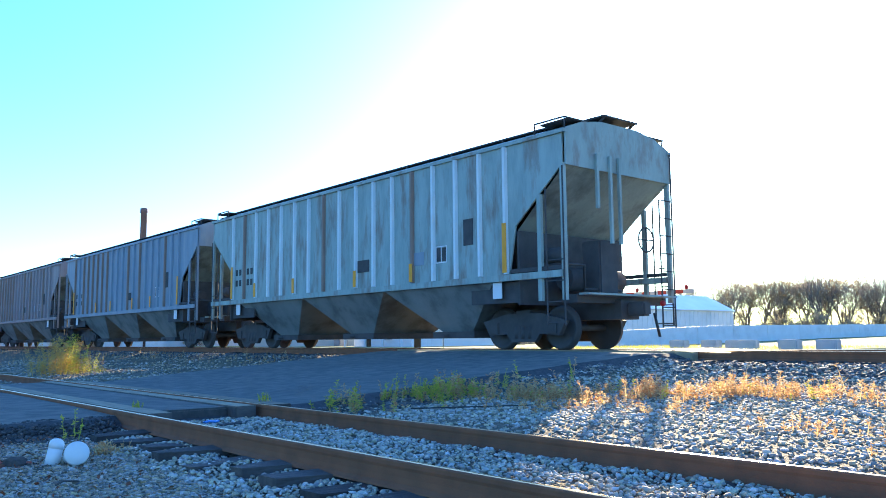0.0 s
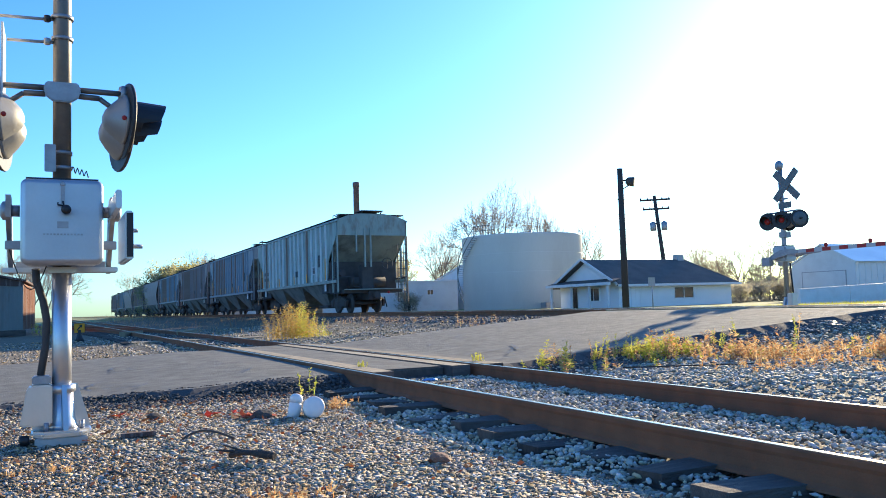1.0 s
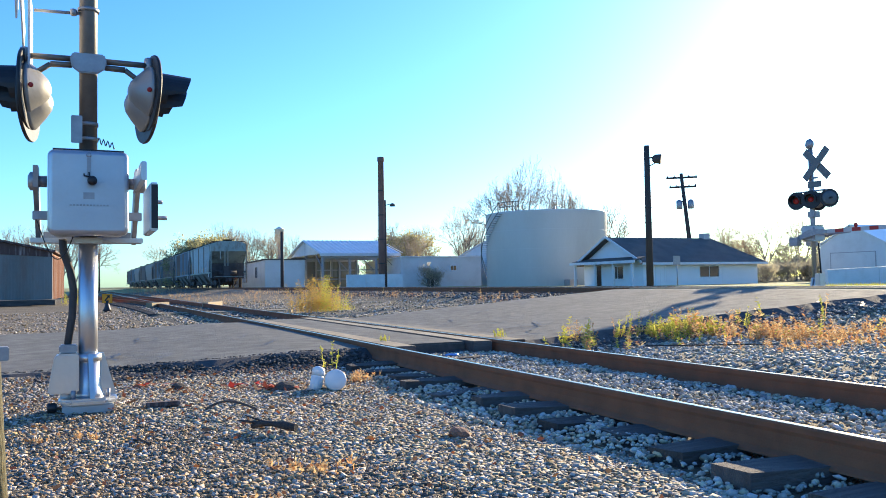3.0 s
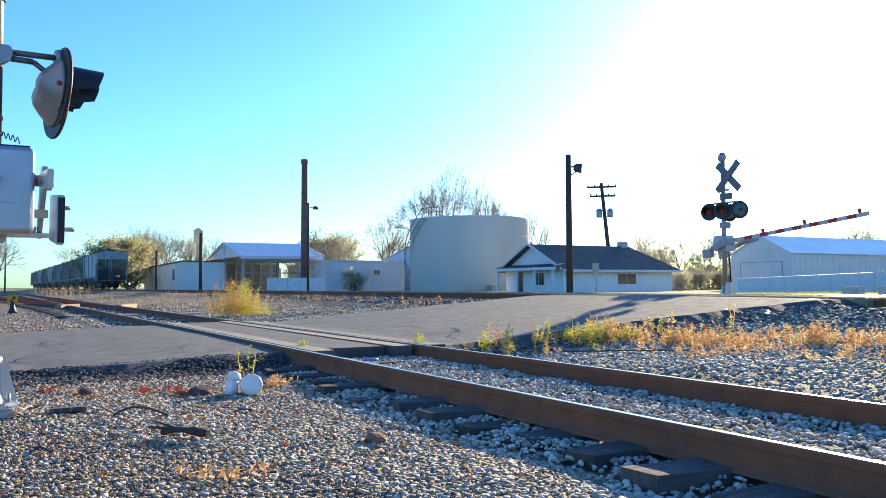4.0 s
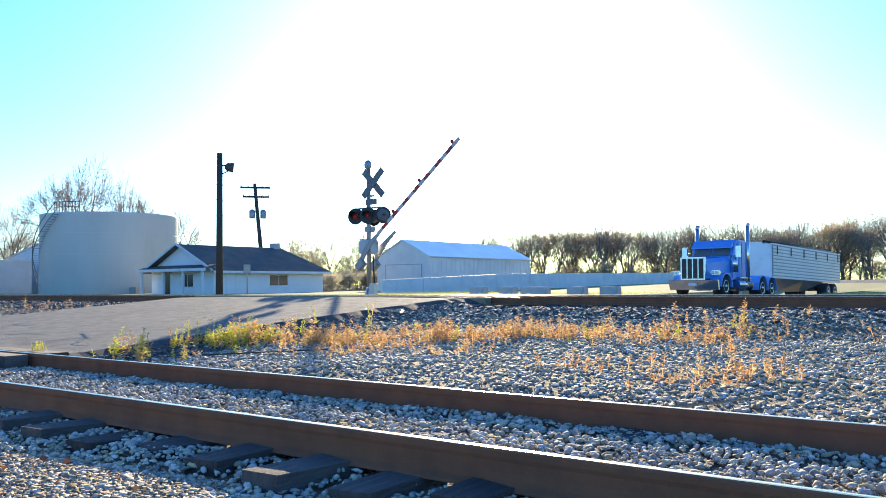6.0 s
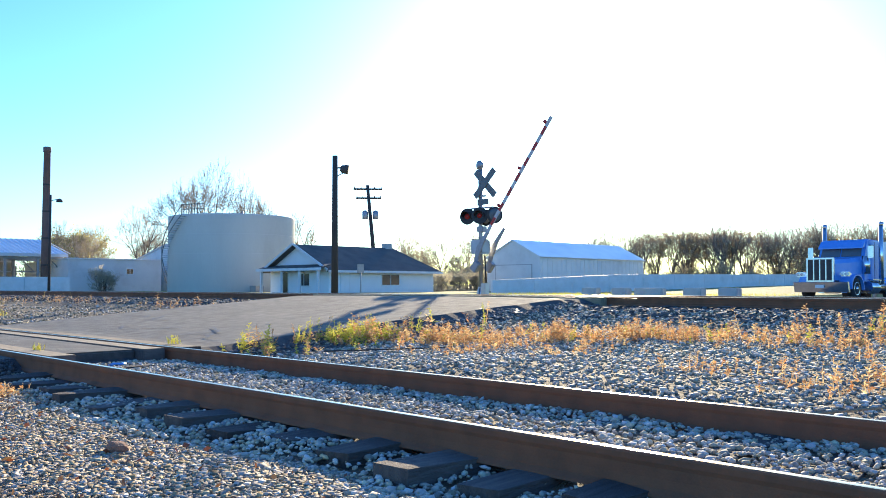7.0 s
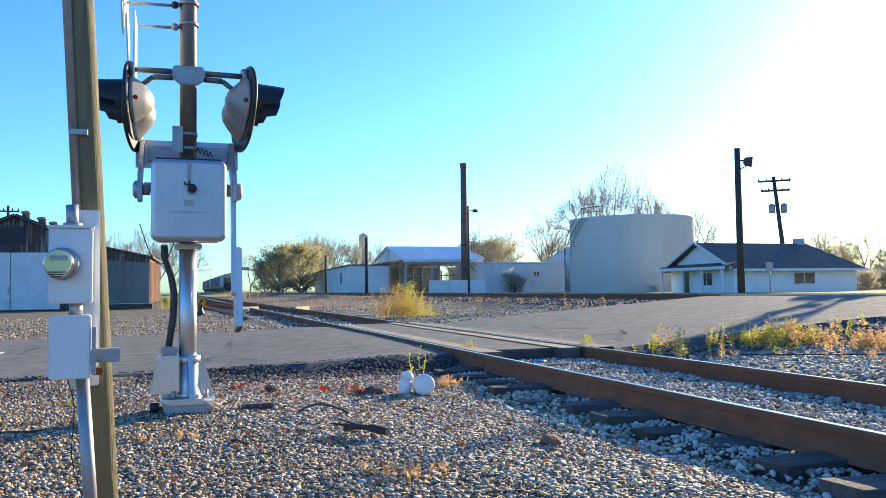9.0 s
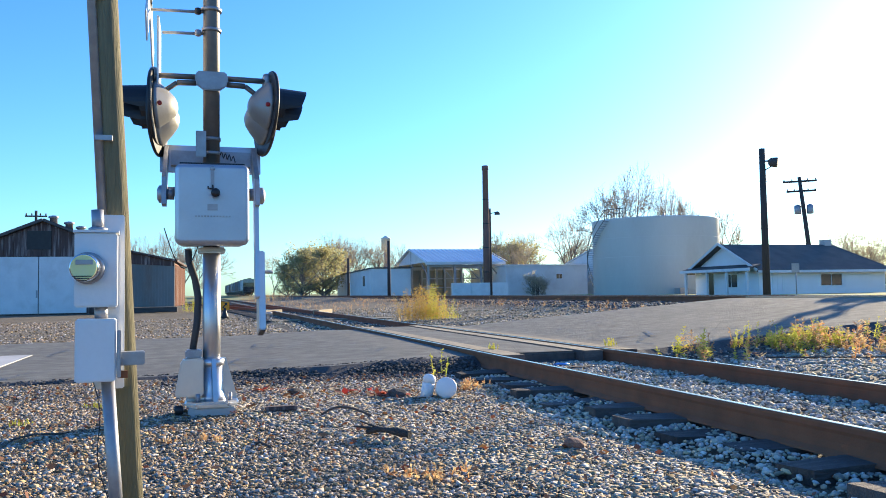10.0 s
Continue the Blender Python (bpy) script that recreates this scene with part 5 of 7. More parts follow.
def build_barn():
    b = thing("barn", pose(-0.45, 48, 0, 0, 0, -2.4), "weathered dark board barn with white sliding doors and a grey lean-to", "barn")
    # main gabled block facing -y
    part("gable_wall", slab(BM(), [(-11.5, 0), (-4.9, 0), (-4.9, 3.9), (-7.6, 5.0), (-11.5, 3.4)], 1, 0, 0.2), M_BARN, b)
    part("side_wall", box(BM(), -5.1, -4.9, 0.2, 14, 0, 3.9), M_BARN, b)
    part("roof", quad_slab(BM(), [(-4.6, -0.3, 3.8), (-4.6, 14.3, 3.8), (-7.6, 14.3, 5.03), (-7.6, -0.3, 5.03)], 0.15), M_SHINGLE, b)
    part("roof", quad_slab(BM(), [(-11.9, -0.3, 3.25), (-7.6, -0.3, 5.03), (-7.6, 14.3, 5.03), (-11.9, 14.3, 3.25)], 0.15), M_SHINGLE, b)
    for k in range(14):
        x = -11.4 + k * 0.47
        part("barn_board", box(BM(), x, x + 0.43, -0.03, -0.001, 3.15, lerp_rows(x + 0.2, [(-11.5, 3.35), (-7.6, 4.9), (-4.9, 3.85)])), M_BARN, b)
    part("loft_window", box(BM(), -8.4, -7.2, -0.05, -0.031, 3.5, 4.5), M_BLACK, b)
    for x in (-10.2, -7.78):
        d = part("sliding_door", box(BM(), x, x + 2.38, -0.14, -0.06, 0.05, 3.1), M_WHITE, b, "white sliding barn door", bev=0.01)
        part("door_rail", box(BM(), x + 2.28, x + 2.36, -0.155, -0.141, 0.9, 1.3), M_GALV, d)
    # lean-to
    part("leanto_wall", slab(BM(), [(-4.89, 0.3), (-0.85, 0.3), (-0.85, 2.75), (-4.89, 3.55)], 1, 0.0, 0.15), M_GREY_WALL, b)
    part("leanto_gable", slab(BM(), [(-4.89, 2.8), (-0.85, 2.55), (-0.85, 2.8), (-4.89, 3.7)], 1, -0.06, -0.01), M_BARN, b)
    for k in range(26):
        x = -4.85 + k * 0.155
        part("corrugation", box(BM(), x, x + 0.06, -0.03, -0.001, 0.3, 2.55), M_GREY_WALL, b)
    part("leanto_side", box(BM(), -1.0, -0.85, 0.16, 9.5, 0.3, 2.72), M_RUST_WALL, b)
    for k in range(40):
        part("corrugation", box(BM(), -0.849, -0.82, 0.3 + k * 0.23, 0.39 + k * 0.23, 0.3, 2.65), M_RUST_WALL, b)
    part("leanto_roof", quad_slab(BM(), [(-4.9, -0.25, 3.72), (-0.7, -0.25, 2.80), (-0.7, 9.7, 2.80), (-4.9, 9.7, 3.72)], 0.1), M_BARN, b)
    part("skid_beam", box(BM(), -5, -0.7, -0.3, 0.1, 0, 0.28), M_TIE, b)
    for x, z in ((-7.3, 4.98), (-6.5, 4.65), (-5.9, 4.40)):
        part("roof_vent", lathe(BM(), (x, 1.0, z - 0.2), (0, 0, 1), [(0, 0.2), (0.5, 0.2), (0.52, 0.28), (0.62, 0.26), (0.66, 0.1)], 14), M_GALV, b, "round galvanised roof vent")


build_barn()


# ---- poles ----
def pole(name, x, y, z0, z1, r0, r1, label, lean=(0, 0), mat_=M_POLE_DARK):
    p = thing(name, pose(x, y, z0), label, "pole")
    part("shaft", tube(BM(), (0, 0, -0.3), (lean[0], lean[1], z1 - z0), r0, r1, 16), mat_, p)
    return p


fp = pole("floodlight_pole", 27.2, 34.45, 0.2, 7.85, 0.19, 0.145, "dark timber pole with a floodlight near its top")
part("lamp_arm", tube(BM(), (0, 0, 7.0), (0.30, -0.30, 7.0), 0.045, n=8), M_CAR_DARK, fp)
part("lamp_arm", tube(BM(), (0, 0, 6.5), (0.35, -0.35, 6.75), 0.03, n=8), M_CAR_DARK, fp)
part("floodlight", lathe(BM(), (0.20, -0.20, 6.95), (0.5, -0.5, -0.1), [(0, 0.12), (0.1, 0.22), (0.4, 0.26), (0.45, 0.24)], 18), M_CAR_DARK, fp, "dark floodlight head")
for k in range(6):
    part("pole_step", tube(BM(), (-0.25, 0, 2 + k * 0.8), (0.25, 0, 2 + k * 0.8), 0.015, n=6), M_CAR_DARK, fp)
up = pole("utility_pole", 59.35, 67.7, 0.2, 12.0, 0.27, 0.18, "leaning timber utility pole with crossarms and transformers", lean=(-0.75, 0.85))
for z, ln in ((11.3, 1.6), (10.3, 1.4)):
    cx, cy = -0.75 * z / 11.8, 0.85 * z / 11.8
    part("cross_arm", tube(BM(), (cx - ln * 0.75, cy + ln * 0.65, z + 0.05), (cx + ln * 0.75, cy - ln * 0.65, z + 0.05), 0.11, n=6), M_POLE_DARK, up)
    for k in (-1, -0.5, 0.5, 1):
        part("insulator", lathe(BM(), (cx + k * ln * 0.7, cy - k * ln * 0.6, z + 0.1), (0, 0, 1), [(0, 0.04), (0.08, 0.07), (0.16, 0.05), (0.25, 0.03)], 8), M_CAR_DARK, up)
for k in (-1, 1):
    part("transformer", lathe(BM(), (-0.53 + k * 0.44, 0.6 - k * 0.38, 8.0), (0, 0, 1), [(0, 0.28), (0.05, 0.33), (0.85, 0.33), (0.9, 0.25), (1.0, 0.1)], 14), M_GALV, up, "grey pole transformer")
lp = pole("lamp_pole", 21.0, 57.5, 0.2, 7.1, 0.09, 0.07, "dark timber pole with a small lamp")
part("lamp_arm", tube(BM(), (0, 0, 6.5), (0.4, -0.3, 6.6), 0.03, n=6), M_CAR_DARK, lp)
part("lamp_head", lathe(BM(), (0.45, -0.35, 6.65), (0, 0, -1), [(0, 0.05), (0.1, 0.2), (0.25, 0.22)], 12), M_CAR_DARK, lp)
pole("timber_pole", 14.4, 62.9, 0.2, 5.0, 0.14, 0.11, "plain dark timber pole beyond the main line")
bp = pole("utility_pole", -13.9, 80.0, 0.2, 8.7, 0.15, 0.11, "dark utility pole with one crossarm behind the barn")
part("cross_arm", tube(BM(), (-0.9, 0.0, 8.0), (0.9, 0.0, 8.0), 0.07, n=6), M_POLE_DARK, bp)
for k in (-0.8, -0.35, 0.35, 0.8):
    part("insulator", lathe(BM(), (k, 0.0, 8.06), (0, 0, 1), [(0, 0.04), (0.08, 0.07), (0.16, 0.05), (0.22, 0.03)], 8), M_CAR_DARK, bp)
pole("timber_pole", 16.0, 90.0, 0.2, 4.8, 0.15, 0.12, "plain dark timber pole beyond the main line")
far_pole = pole("utility_pole", 4.0, 190, 0.2, 9.0, 0.18, 0.13, "distant thin utility pole above the trees")
el = thing("water_tower", pose(37.3, 165, -0.4), "small distant white tower with a conical cap", "tower")
part("tower_leg", tube(BM(), (0, 0, 0), (0, 0, 10.0), 0.4, n=10), M_GALV, el)
part("tower_tank", lathe(BM(), (0, 0, 10.0), (0, 0, 1), [(0, 0.95), (2.4, 0.95), (2.45, 1.15), (3.1, 0.1)], 16), M_WHITE, el)
for i, (a, b, z) in enumerate((((-40, 190, 6.6), (4, 190, 8.6), 0), ((-40, 190, 5.6), (4, 190, 7.4), 0))):
    w = BM()
    prev = None
    for k in range(13):
        f = k / 12
        p = Vector(a).lerp(Vector(b), f) - Vector((0, 0, 4 * 0.6 * f * (1 - f)))
        if prev is not None:
            tube(w, prev, p, 0.03, n=4)
        prev = p
    tagged(part("overhead_wire", w, M_BLACK), "thin dark overhead power wire between distant poles", "wire")


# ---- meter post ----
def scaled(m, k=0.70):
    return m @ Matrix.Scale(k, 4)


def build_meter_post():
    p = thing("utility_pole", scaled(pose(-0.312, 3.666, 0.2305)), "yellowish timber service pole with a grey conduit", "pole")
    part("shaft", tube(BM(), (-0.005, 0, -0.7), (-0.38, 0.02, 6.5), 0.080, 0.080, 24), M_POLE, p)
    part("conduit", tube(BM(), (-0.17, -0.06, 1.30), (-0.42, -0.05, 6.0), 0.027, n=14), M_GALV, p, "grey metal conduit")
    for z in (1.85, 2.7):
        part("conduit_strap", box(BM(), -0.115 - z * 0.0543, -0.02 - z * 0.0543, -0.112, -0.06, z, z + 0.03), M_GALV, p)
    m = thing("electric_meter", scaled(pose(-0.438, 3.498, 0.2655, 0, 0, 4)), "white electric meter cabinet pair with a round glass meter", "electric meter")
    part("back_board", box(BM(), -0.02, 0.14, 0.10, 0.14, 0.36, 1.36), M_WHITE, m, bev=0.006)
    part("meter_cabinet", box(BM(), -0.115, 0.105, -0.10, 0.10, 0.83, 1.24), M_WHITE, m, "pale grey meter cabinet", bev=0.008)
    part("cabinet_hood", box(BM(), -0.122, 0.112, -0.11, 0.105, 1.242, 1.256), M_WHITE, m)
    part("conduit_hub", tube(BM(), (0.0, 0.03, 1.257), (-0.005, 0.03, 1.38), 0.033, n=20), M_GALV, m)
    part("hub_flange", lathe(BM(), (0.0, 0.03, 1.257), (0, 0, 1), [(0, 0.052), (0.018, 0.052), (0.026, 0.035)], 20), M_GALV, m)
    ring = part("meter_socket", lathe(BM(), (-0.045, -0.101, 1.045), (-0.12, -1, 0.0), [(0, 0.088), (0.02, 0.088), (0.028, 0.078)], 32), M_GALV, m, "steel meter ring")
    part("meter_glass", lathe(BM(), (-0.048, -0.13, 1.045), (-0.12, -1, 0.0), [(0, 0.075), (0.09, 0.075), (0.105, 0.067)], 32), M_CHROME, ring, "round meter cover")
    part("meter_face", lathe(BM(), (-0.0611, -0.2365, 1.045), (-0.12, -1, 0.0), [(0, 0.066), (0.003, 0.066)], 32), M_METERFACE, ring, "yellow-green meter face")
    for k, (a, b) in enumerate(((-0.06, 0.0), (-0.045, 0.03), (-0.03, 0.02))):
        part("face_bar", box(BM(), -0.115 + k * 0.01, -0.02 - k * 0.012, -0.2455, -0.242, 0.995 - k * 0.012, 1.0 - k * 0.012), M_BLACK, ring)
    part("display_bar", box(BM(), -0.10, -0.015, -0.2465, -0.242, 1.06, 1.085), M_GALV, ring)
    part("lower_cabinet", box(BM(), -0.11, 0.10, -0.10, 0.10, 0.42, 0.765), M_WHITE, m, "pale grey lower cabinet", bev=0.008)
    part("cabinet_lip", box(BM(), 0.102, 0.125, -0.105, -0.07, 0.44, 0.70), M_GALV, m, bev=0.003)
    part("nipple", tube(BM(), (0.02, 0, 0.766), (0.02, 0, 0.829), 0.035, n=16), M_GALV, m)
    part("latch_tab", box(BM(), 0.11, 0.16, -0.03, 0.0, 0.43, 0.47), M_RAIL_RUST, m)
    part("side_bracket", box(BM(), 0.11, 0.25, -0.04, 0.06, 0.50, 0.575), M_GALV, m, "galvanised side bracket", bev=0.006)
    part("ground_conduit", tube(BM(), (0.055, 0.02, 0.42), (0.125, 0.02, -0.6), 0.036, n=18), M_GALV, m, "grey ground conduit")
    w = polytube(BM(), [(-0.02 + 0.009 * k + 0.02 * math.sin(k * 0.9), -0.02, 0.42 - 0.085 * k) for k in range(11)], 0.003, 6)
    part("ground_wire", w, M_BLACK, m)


M_METERFACE = mat("meter_face_print", (0.78, 0.78, 0.24), (0.74, 0.72, 0.40), 0.3, bump=0.0)
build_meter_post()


# ---- truck ----
def road_wheel(parent, x, y, r=0.50, w=0.28, rim=M_CHROME):
    s = 1 if y > 0 else -1
    t = part("tyre", lathe(BM(), (x, y - s * w, r), (0, s, 0), [(0, r * 0.6), (0.01, r * 0.93), (0.05, r), (w - 0.05, r), (w - 0.01, r * 0.93), (w, r * 0.6)], 28), M_TYRE, parent, "black tyre")
    part("rim", lathe(BM(), (x, y - s * 0.03, r), (0, s, 0), [(-0.1, r * 0.58), (0.035, r * 0.6), (0.04, r * 0.55), (0.0, r * 0.4), (0.02, r * 0.2), (0.07, r * 0.15), (0.075, 0.02)], 24), rim, t, "bright wheel rim")


def build_truck():
    t = thing("semi_truck", pose(37.6, 13.2, 0.22, 0, -1.6, 175), "bright blue long-nosed semi tractor with chrome stacks, waiting", "truck")
    for x0, x1, y0, y1 in ((-7.2, -0.3, -0.5, -0.38), (-7.2, -0.3, 0.38, 0.5)):
        part("chassis_rail", box(BM(), x0, x1, y0, y1, 0.65, 0.9), M_CAR_DARK, t)
    part("bumper", slab(BM(), [(-0.24, 0.32), (-0.06, 0.32), (0.05, 0.76), (0.03, 0.78), (-0.12, 0.78)], 1, -1.2, 1.2), M_CHROME, t, "deep chrome bumper", bev=0.03)
    part("number_plate", box(BM(), 0.051, 0.062, -0.2, 0.2, 0.5, 0.64), M_WHITE, t)
    hood = BM()
    sec = [(-0.10, 0.62, 0.85, 1.75), (-1.4, 0.78, 0.85, 1.86), (-2.1, 0.95, 0.85, 1.95)]
    rows = []
    for x, hw, z0, z1 in sec:
        rows.append([hood.verts.new((x, y, z)) for y, z in ((-hw, z0), (-hw, z1 - 0.18), (-hw + 0.14, z1), (hw - 0.14, z1), (hw, z1 - 0.18), (hw, z0))])
    for a, b in zip(rows, rows[1:]):
        for i in range(6):
            hood.faces.new((a[i], a[(i + 1) % 6], b[(i + 1) % 6], b[i]))
    hood.faces.new(rows[0]), hood.faces.new(rows[-1][::-1])
    part("hood", hood, M_TRUCK_BLUE, t, "long blue hood")
    g = part("grille", box(BM(), -0.09, 0.02, -0.55, 0.55, 0.80, 1.80), M_CAR_DARK, t, "tall dark grille with chrome surround", bev=0.03)
    for a, b, c, d in ((-0.60, -0.53, 0.78, 1.84), (0.53, 0.60, 0.78, 1.84), (-0.53, 0.53, 1.77, 1.84), (-0.53, 0.53, 0.78, 0.84)):
        part("grille_surround", box(BM(), -0.08, 0.04, a, b, c, d), M_CHROME, g, bev=0.01)
    for k in range(3):
        y = -0.27 + k * 0.27
        part("grille_bar", box(BM(), 0.021, 0.038, y - 0.025, y + 0.025, 0.85, 1.76), M_CHROME, g)
    for s in (-1, 1):
        f = BM()
        n = 12
        rows = []
        for i in range(n + 1):
            a = math.radians(-5 + 190 * i / n)
            rows.append([f.verts.new((-1.05 + 0.66 * math.cos(a), yy, 0.52 + 0.62 * math.sin(a))) for yy in (s * 0.62, s * 1.2)] + [f.verts.new((-1.05 + 0.60 * math.cos(a), yy, 0.52 + 0.56 * math.sin(a))) for yy in (s * 1.2, s * 0.62)])
        for a, b in zip(rows, rows[1:]):
            for i in range(4):
                f.faces.new((a[i], a[(i + 1) % 4], b[(i + 1) % 4], b[i]))
        f.faces.new(rows[0]), f.faces.new(rows[-1][::-1])
        part("fender", f, M_TRUCK_BLUE, t, "rounded blue front fender")
        h = part("headlight", box(BM(), -0.45, -0.12, s * 0.98 - 0.2, s * 0.98 + 0.2, 1.02, 1.22), M_CHROME, t, "chrome headlight pod", bev=0.05)
        for q in (-0.09, 0.09):
            part("lamp_glass", lathe(BM(), (-0.119, s * 0.98 + q, 1.12), (1, 0, 0), [(0, 0.075), (0.02, 0.07), (0.03, 0.03)], 14), M_WHITE, h)
        road_wheel(t, -1.05, s * 1.15, rim=M_CHROME)
        part("stack", tube(BM(), (-3.35, s * 1.28, 0.75), (-3.35, s * 1.28, 3.45), 0.10, n=18), M_CHROME, t, "tall chrome exhaust stack")
        part("stack_tip", tube(BM(), (-3.35, s * 1.28, 3.45), (-3.42, s * 1.28, 3.60), 0.10, 0.11, 18), M_CHROME, t)
        part("air_cleaner", tube(BM(), (-2.15, s * 1.1, 1.2), (-2.15, s * 1.1, 2.0), 0.17, n=18), M_CHROME, t)
        part("fuel_tank", tube(BM(), (-2.3, s * 1.0, 0.62), (-4.0, s * 1.0, 0.62), 0.31, n=22), M_CHROME, t, "polished fuel tank")
        part("cab_step", box(BM(), -3.6, -2.3, s * 1.22 - 0.12, s * 1.22 + 0.12, 0.92, 0.96), M_CHROME, t)
        part("side_mirror", box(BM(), -2.05, -1.98, s * 1.35 - 0.12, s * 1.35 + 0.12, 1.9, 2.45), M_CHROME, t, bev=0.02)
        for x in (-5.45, -6.75):
            road_wheel(t, x, s * 1.22, w=0.55)
            f = BM()
            rows = []
            for i in range(n + 1):
                a = math.radians(-10 + 200 * i / n)
                rows.append([f.verts.new((x + r * math.cos(a), yy, 0.5 + r * math.sin(a))) for yy, r in ((s * 0.6, 0.64), (s * 1.26, 0.64), (s * 1.26, 0.60), (s * 0.6, 0.60))])
            for a, b in zip(rows, rows[1:]):
                for i in range(4):
                    f.faces.new((a[i], a[(i + 1) % 4], b[(i + 1) % 4], b[i]))
            f.faces.new(rows[0]), f.faces.new(rows[-1][::-1])
            part("rear_fender", f, M_TRUCK_BLUE, t, "half-round blue rear fender")
    cab = BM()
    slab(cab, [(-2.1, 0.85), (-2.1, 1.95), (-2.42, 2.68), (-2.6, 2.80), (-4.2, 2.80), (-4.25, 0.85)], 1, -1.03, 1.03)
    part("cab", cab, M_TRUCK_BLUE, t, "blue cab with split windscreen", bev=0.04)
    for s in (-1, 1):
        w = BM()
        quad_slab(w, [(-2.085, min(s * 0.03, s * 0.9), 1.99), (-2.085, max(s * 0.03, s * 0.9), 1.99), (-2.36, max(s * 0.03, s * 0.86), 2.60), (-2.36, min(s * 0.03, s * 0.86), 2.60)], 0.02)
        part("windscreen", w, M_WINDSCREEN, t, "dark windscreen pane")
        part("side_window", slab(BM(), [(-2.5, 2.0), (-2.62, 2.55), (-3.15, 2.55), (-3.15, 2.0)], 1, s * 1.032 - 0.006, s * 1.032 + 0.006), M_GLASS, t)
        part("door_seam", box(BM(), -3.25, -3.235, s * 1.035 - 0.006, s * 1.035 + 0.006, 0.95, 2.7), M_BLACK, t)
    part("sun_visor", slab(BM(), [(-2.28, 2.46), (-2.04, 2.36), (-2.04, 2.42), (-2.36, 2.74)], 1, -1.0, 1.0), M_TRUCK_BLUE, t)
    for k in range(5):
        part("roof_marker", lathe(BM(), (-2.55, -0.7 + k * 0.35, 2.80), (0, 0, 1), [(0, 0.05), (0.06, 0.04), (0.08, 0.01)], 10), M_YELLOW, t)
    tr = thing("grain_trailer", pose(37.6, 13.2, 0.22, 0, -1.6, 175), "long silver hopper-bottom grain trailer hitched behind the truck", "trailer")
    X0, X1 = -6.6, -18.3
    part("front_wall", slab(BM(), [(-1.28, 1.15), (1.28, 1.15), (1.28, 2.80), (0.7, 2.95), (-0.7, 2.95), (-1.28, 2.80)], 0, X0 - 0.06, X0), M_TRAILER, tr)
    part("rear_wall", slab(BM(), [(-1.28, 1.15), (1.28, 1.15), (1.28, 2.80), (-1.28, 2.80)], 0, X1, X1 + 0.06), M_TRAILER, tr)
    for s in (-1, 1):
        part("side_wall", box(BM(), X1 + 0.06, X0 - 0.06, s * 1.28 - 0.03, s * 1.28 + 0.03, 1.15, 2.78), M_GALV, tr)
        for k in range(9):
            part("side_slat", box(BM(), X1 + 0.1, X0 - 0.1, min(s * 1.311, s * 1.345), max(s * 1.311, s * 1.345), 1.20 + k * 0.174, 1.325 + k * 0.174), M_TRAILER, tr, bev=0.01)
        part("top_rail", box(BM(), X1, X0, s * 1.28 - 0.06, s * 1.28 + 0.06, 2.782, 2.86), M_TRAILER, tr)
        part("bottom_rail", box(BM(), X1, X0, s * 1.28 - 0.05, s * 1.28 + 0.06, 1.05, 1.148), M_TRAILER, tr)
        for k in range(6):
            part("tarp_strap", box(BM(), X0 - 0.7 - k * 2.1, X0 - 0.60 - k * 2.1, min(s * 1.346, s * 1.37), max(s * 1.346, s * 1.37), 2.30, 2.75), M_BLACK, tr)
            part("marker_bar", box(BM(), X0 - 1.4 - k * 1.8, X0 - 0.9 - k * 1.8, min(s * 1.331, s * 1.338), max(s * 1.331, s * 1.338), 1.08, 1.13), M_BLACK, tr)
        part("landing_leg", box(BM(), -8.1, -7.95, s * 0.85 - 0.07, s * 0.85 + 0.07, 0.1, 1.1), M_GALV, tr)
        for x in (-16.2, -17.5):
            road_wheel(tr, x, s * 1.22, w=0.55)
    for x in (-10.0, -13.6):
        hb = BM()
        a = [hb.verts.new(v) for v in ((x - 1.8, -1.2, 1.049), (x + 1.8, -1.2, 1.049), (x + 1.8, 1.2, 1.049), (x - 1.8, 1.2, 1.049))]
        b = [hb.verts.new(v) for v in ((x - 0.35, -0.4, 0.45), (x + 0.35, -0.4, 0.45), (x + 0.35, 0.4, 0.45), (x - 0.35, 0.4, 0.45))]
        hb.faces.new(a), hb.faces.new(b[::-1])
        for i in range(4):
            hb.faces.new((a[i], a[(i + 1) % 4], b[(i + 1) % 4], b[i]))
        part("hopper_bottom", hb, M_GALV, tr)
    part("tarp_roll", tube(BM(), (X0, 0.9, 2.92), (X1, 0.9, 2.92), 0.10, n=12), M_BLACK, tr, "rolled dark tarpaulin")
    part("axle_beam", box(BM(), -17.9, -15.6, -0.5, 0.5, 0.55, 1.04), M_CAR_DARK, tr)


build_truck()


# ---- trees ----
def limb(rnd, segs, tips, p, d, length, r, depth, up, keep=1.0):
    q = p
    for i in range(3):
        d = (d + Vector((rnd.gauss(0, 0.16), rnd.gauss(0, 0.16), rnd.gauss(up, 0.10)))).normalized()
        q2 = q + d * length / 3
        r2 = r * 0.82
        segs.append((q, q2, r, r2))
        if depth > 0:
            for k in range(1 if i == 0 else 2):
                if rnd.random() > keep:
                    continue
                side = (d + Vector((rnd.gauss(0, 0.6), rnd.gauss(0, 0.6), rnd.gauss(0.1, 0.4)))).normalized()
                limb(rnd, segs, tips, q2, side, length * rnd.uniform(0.4, 0.6), r2 * 0.6, depth - 1, up, keep)
        q, r = q2, r2
    tips.append(q)


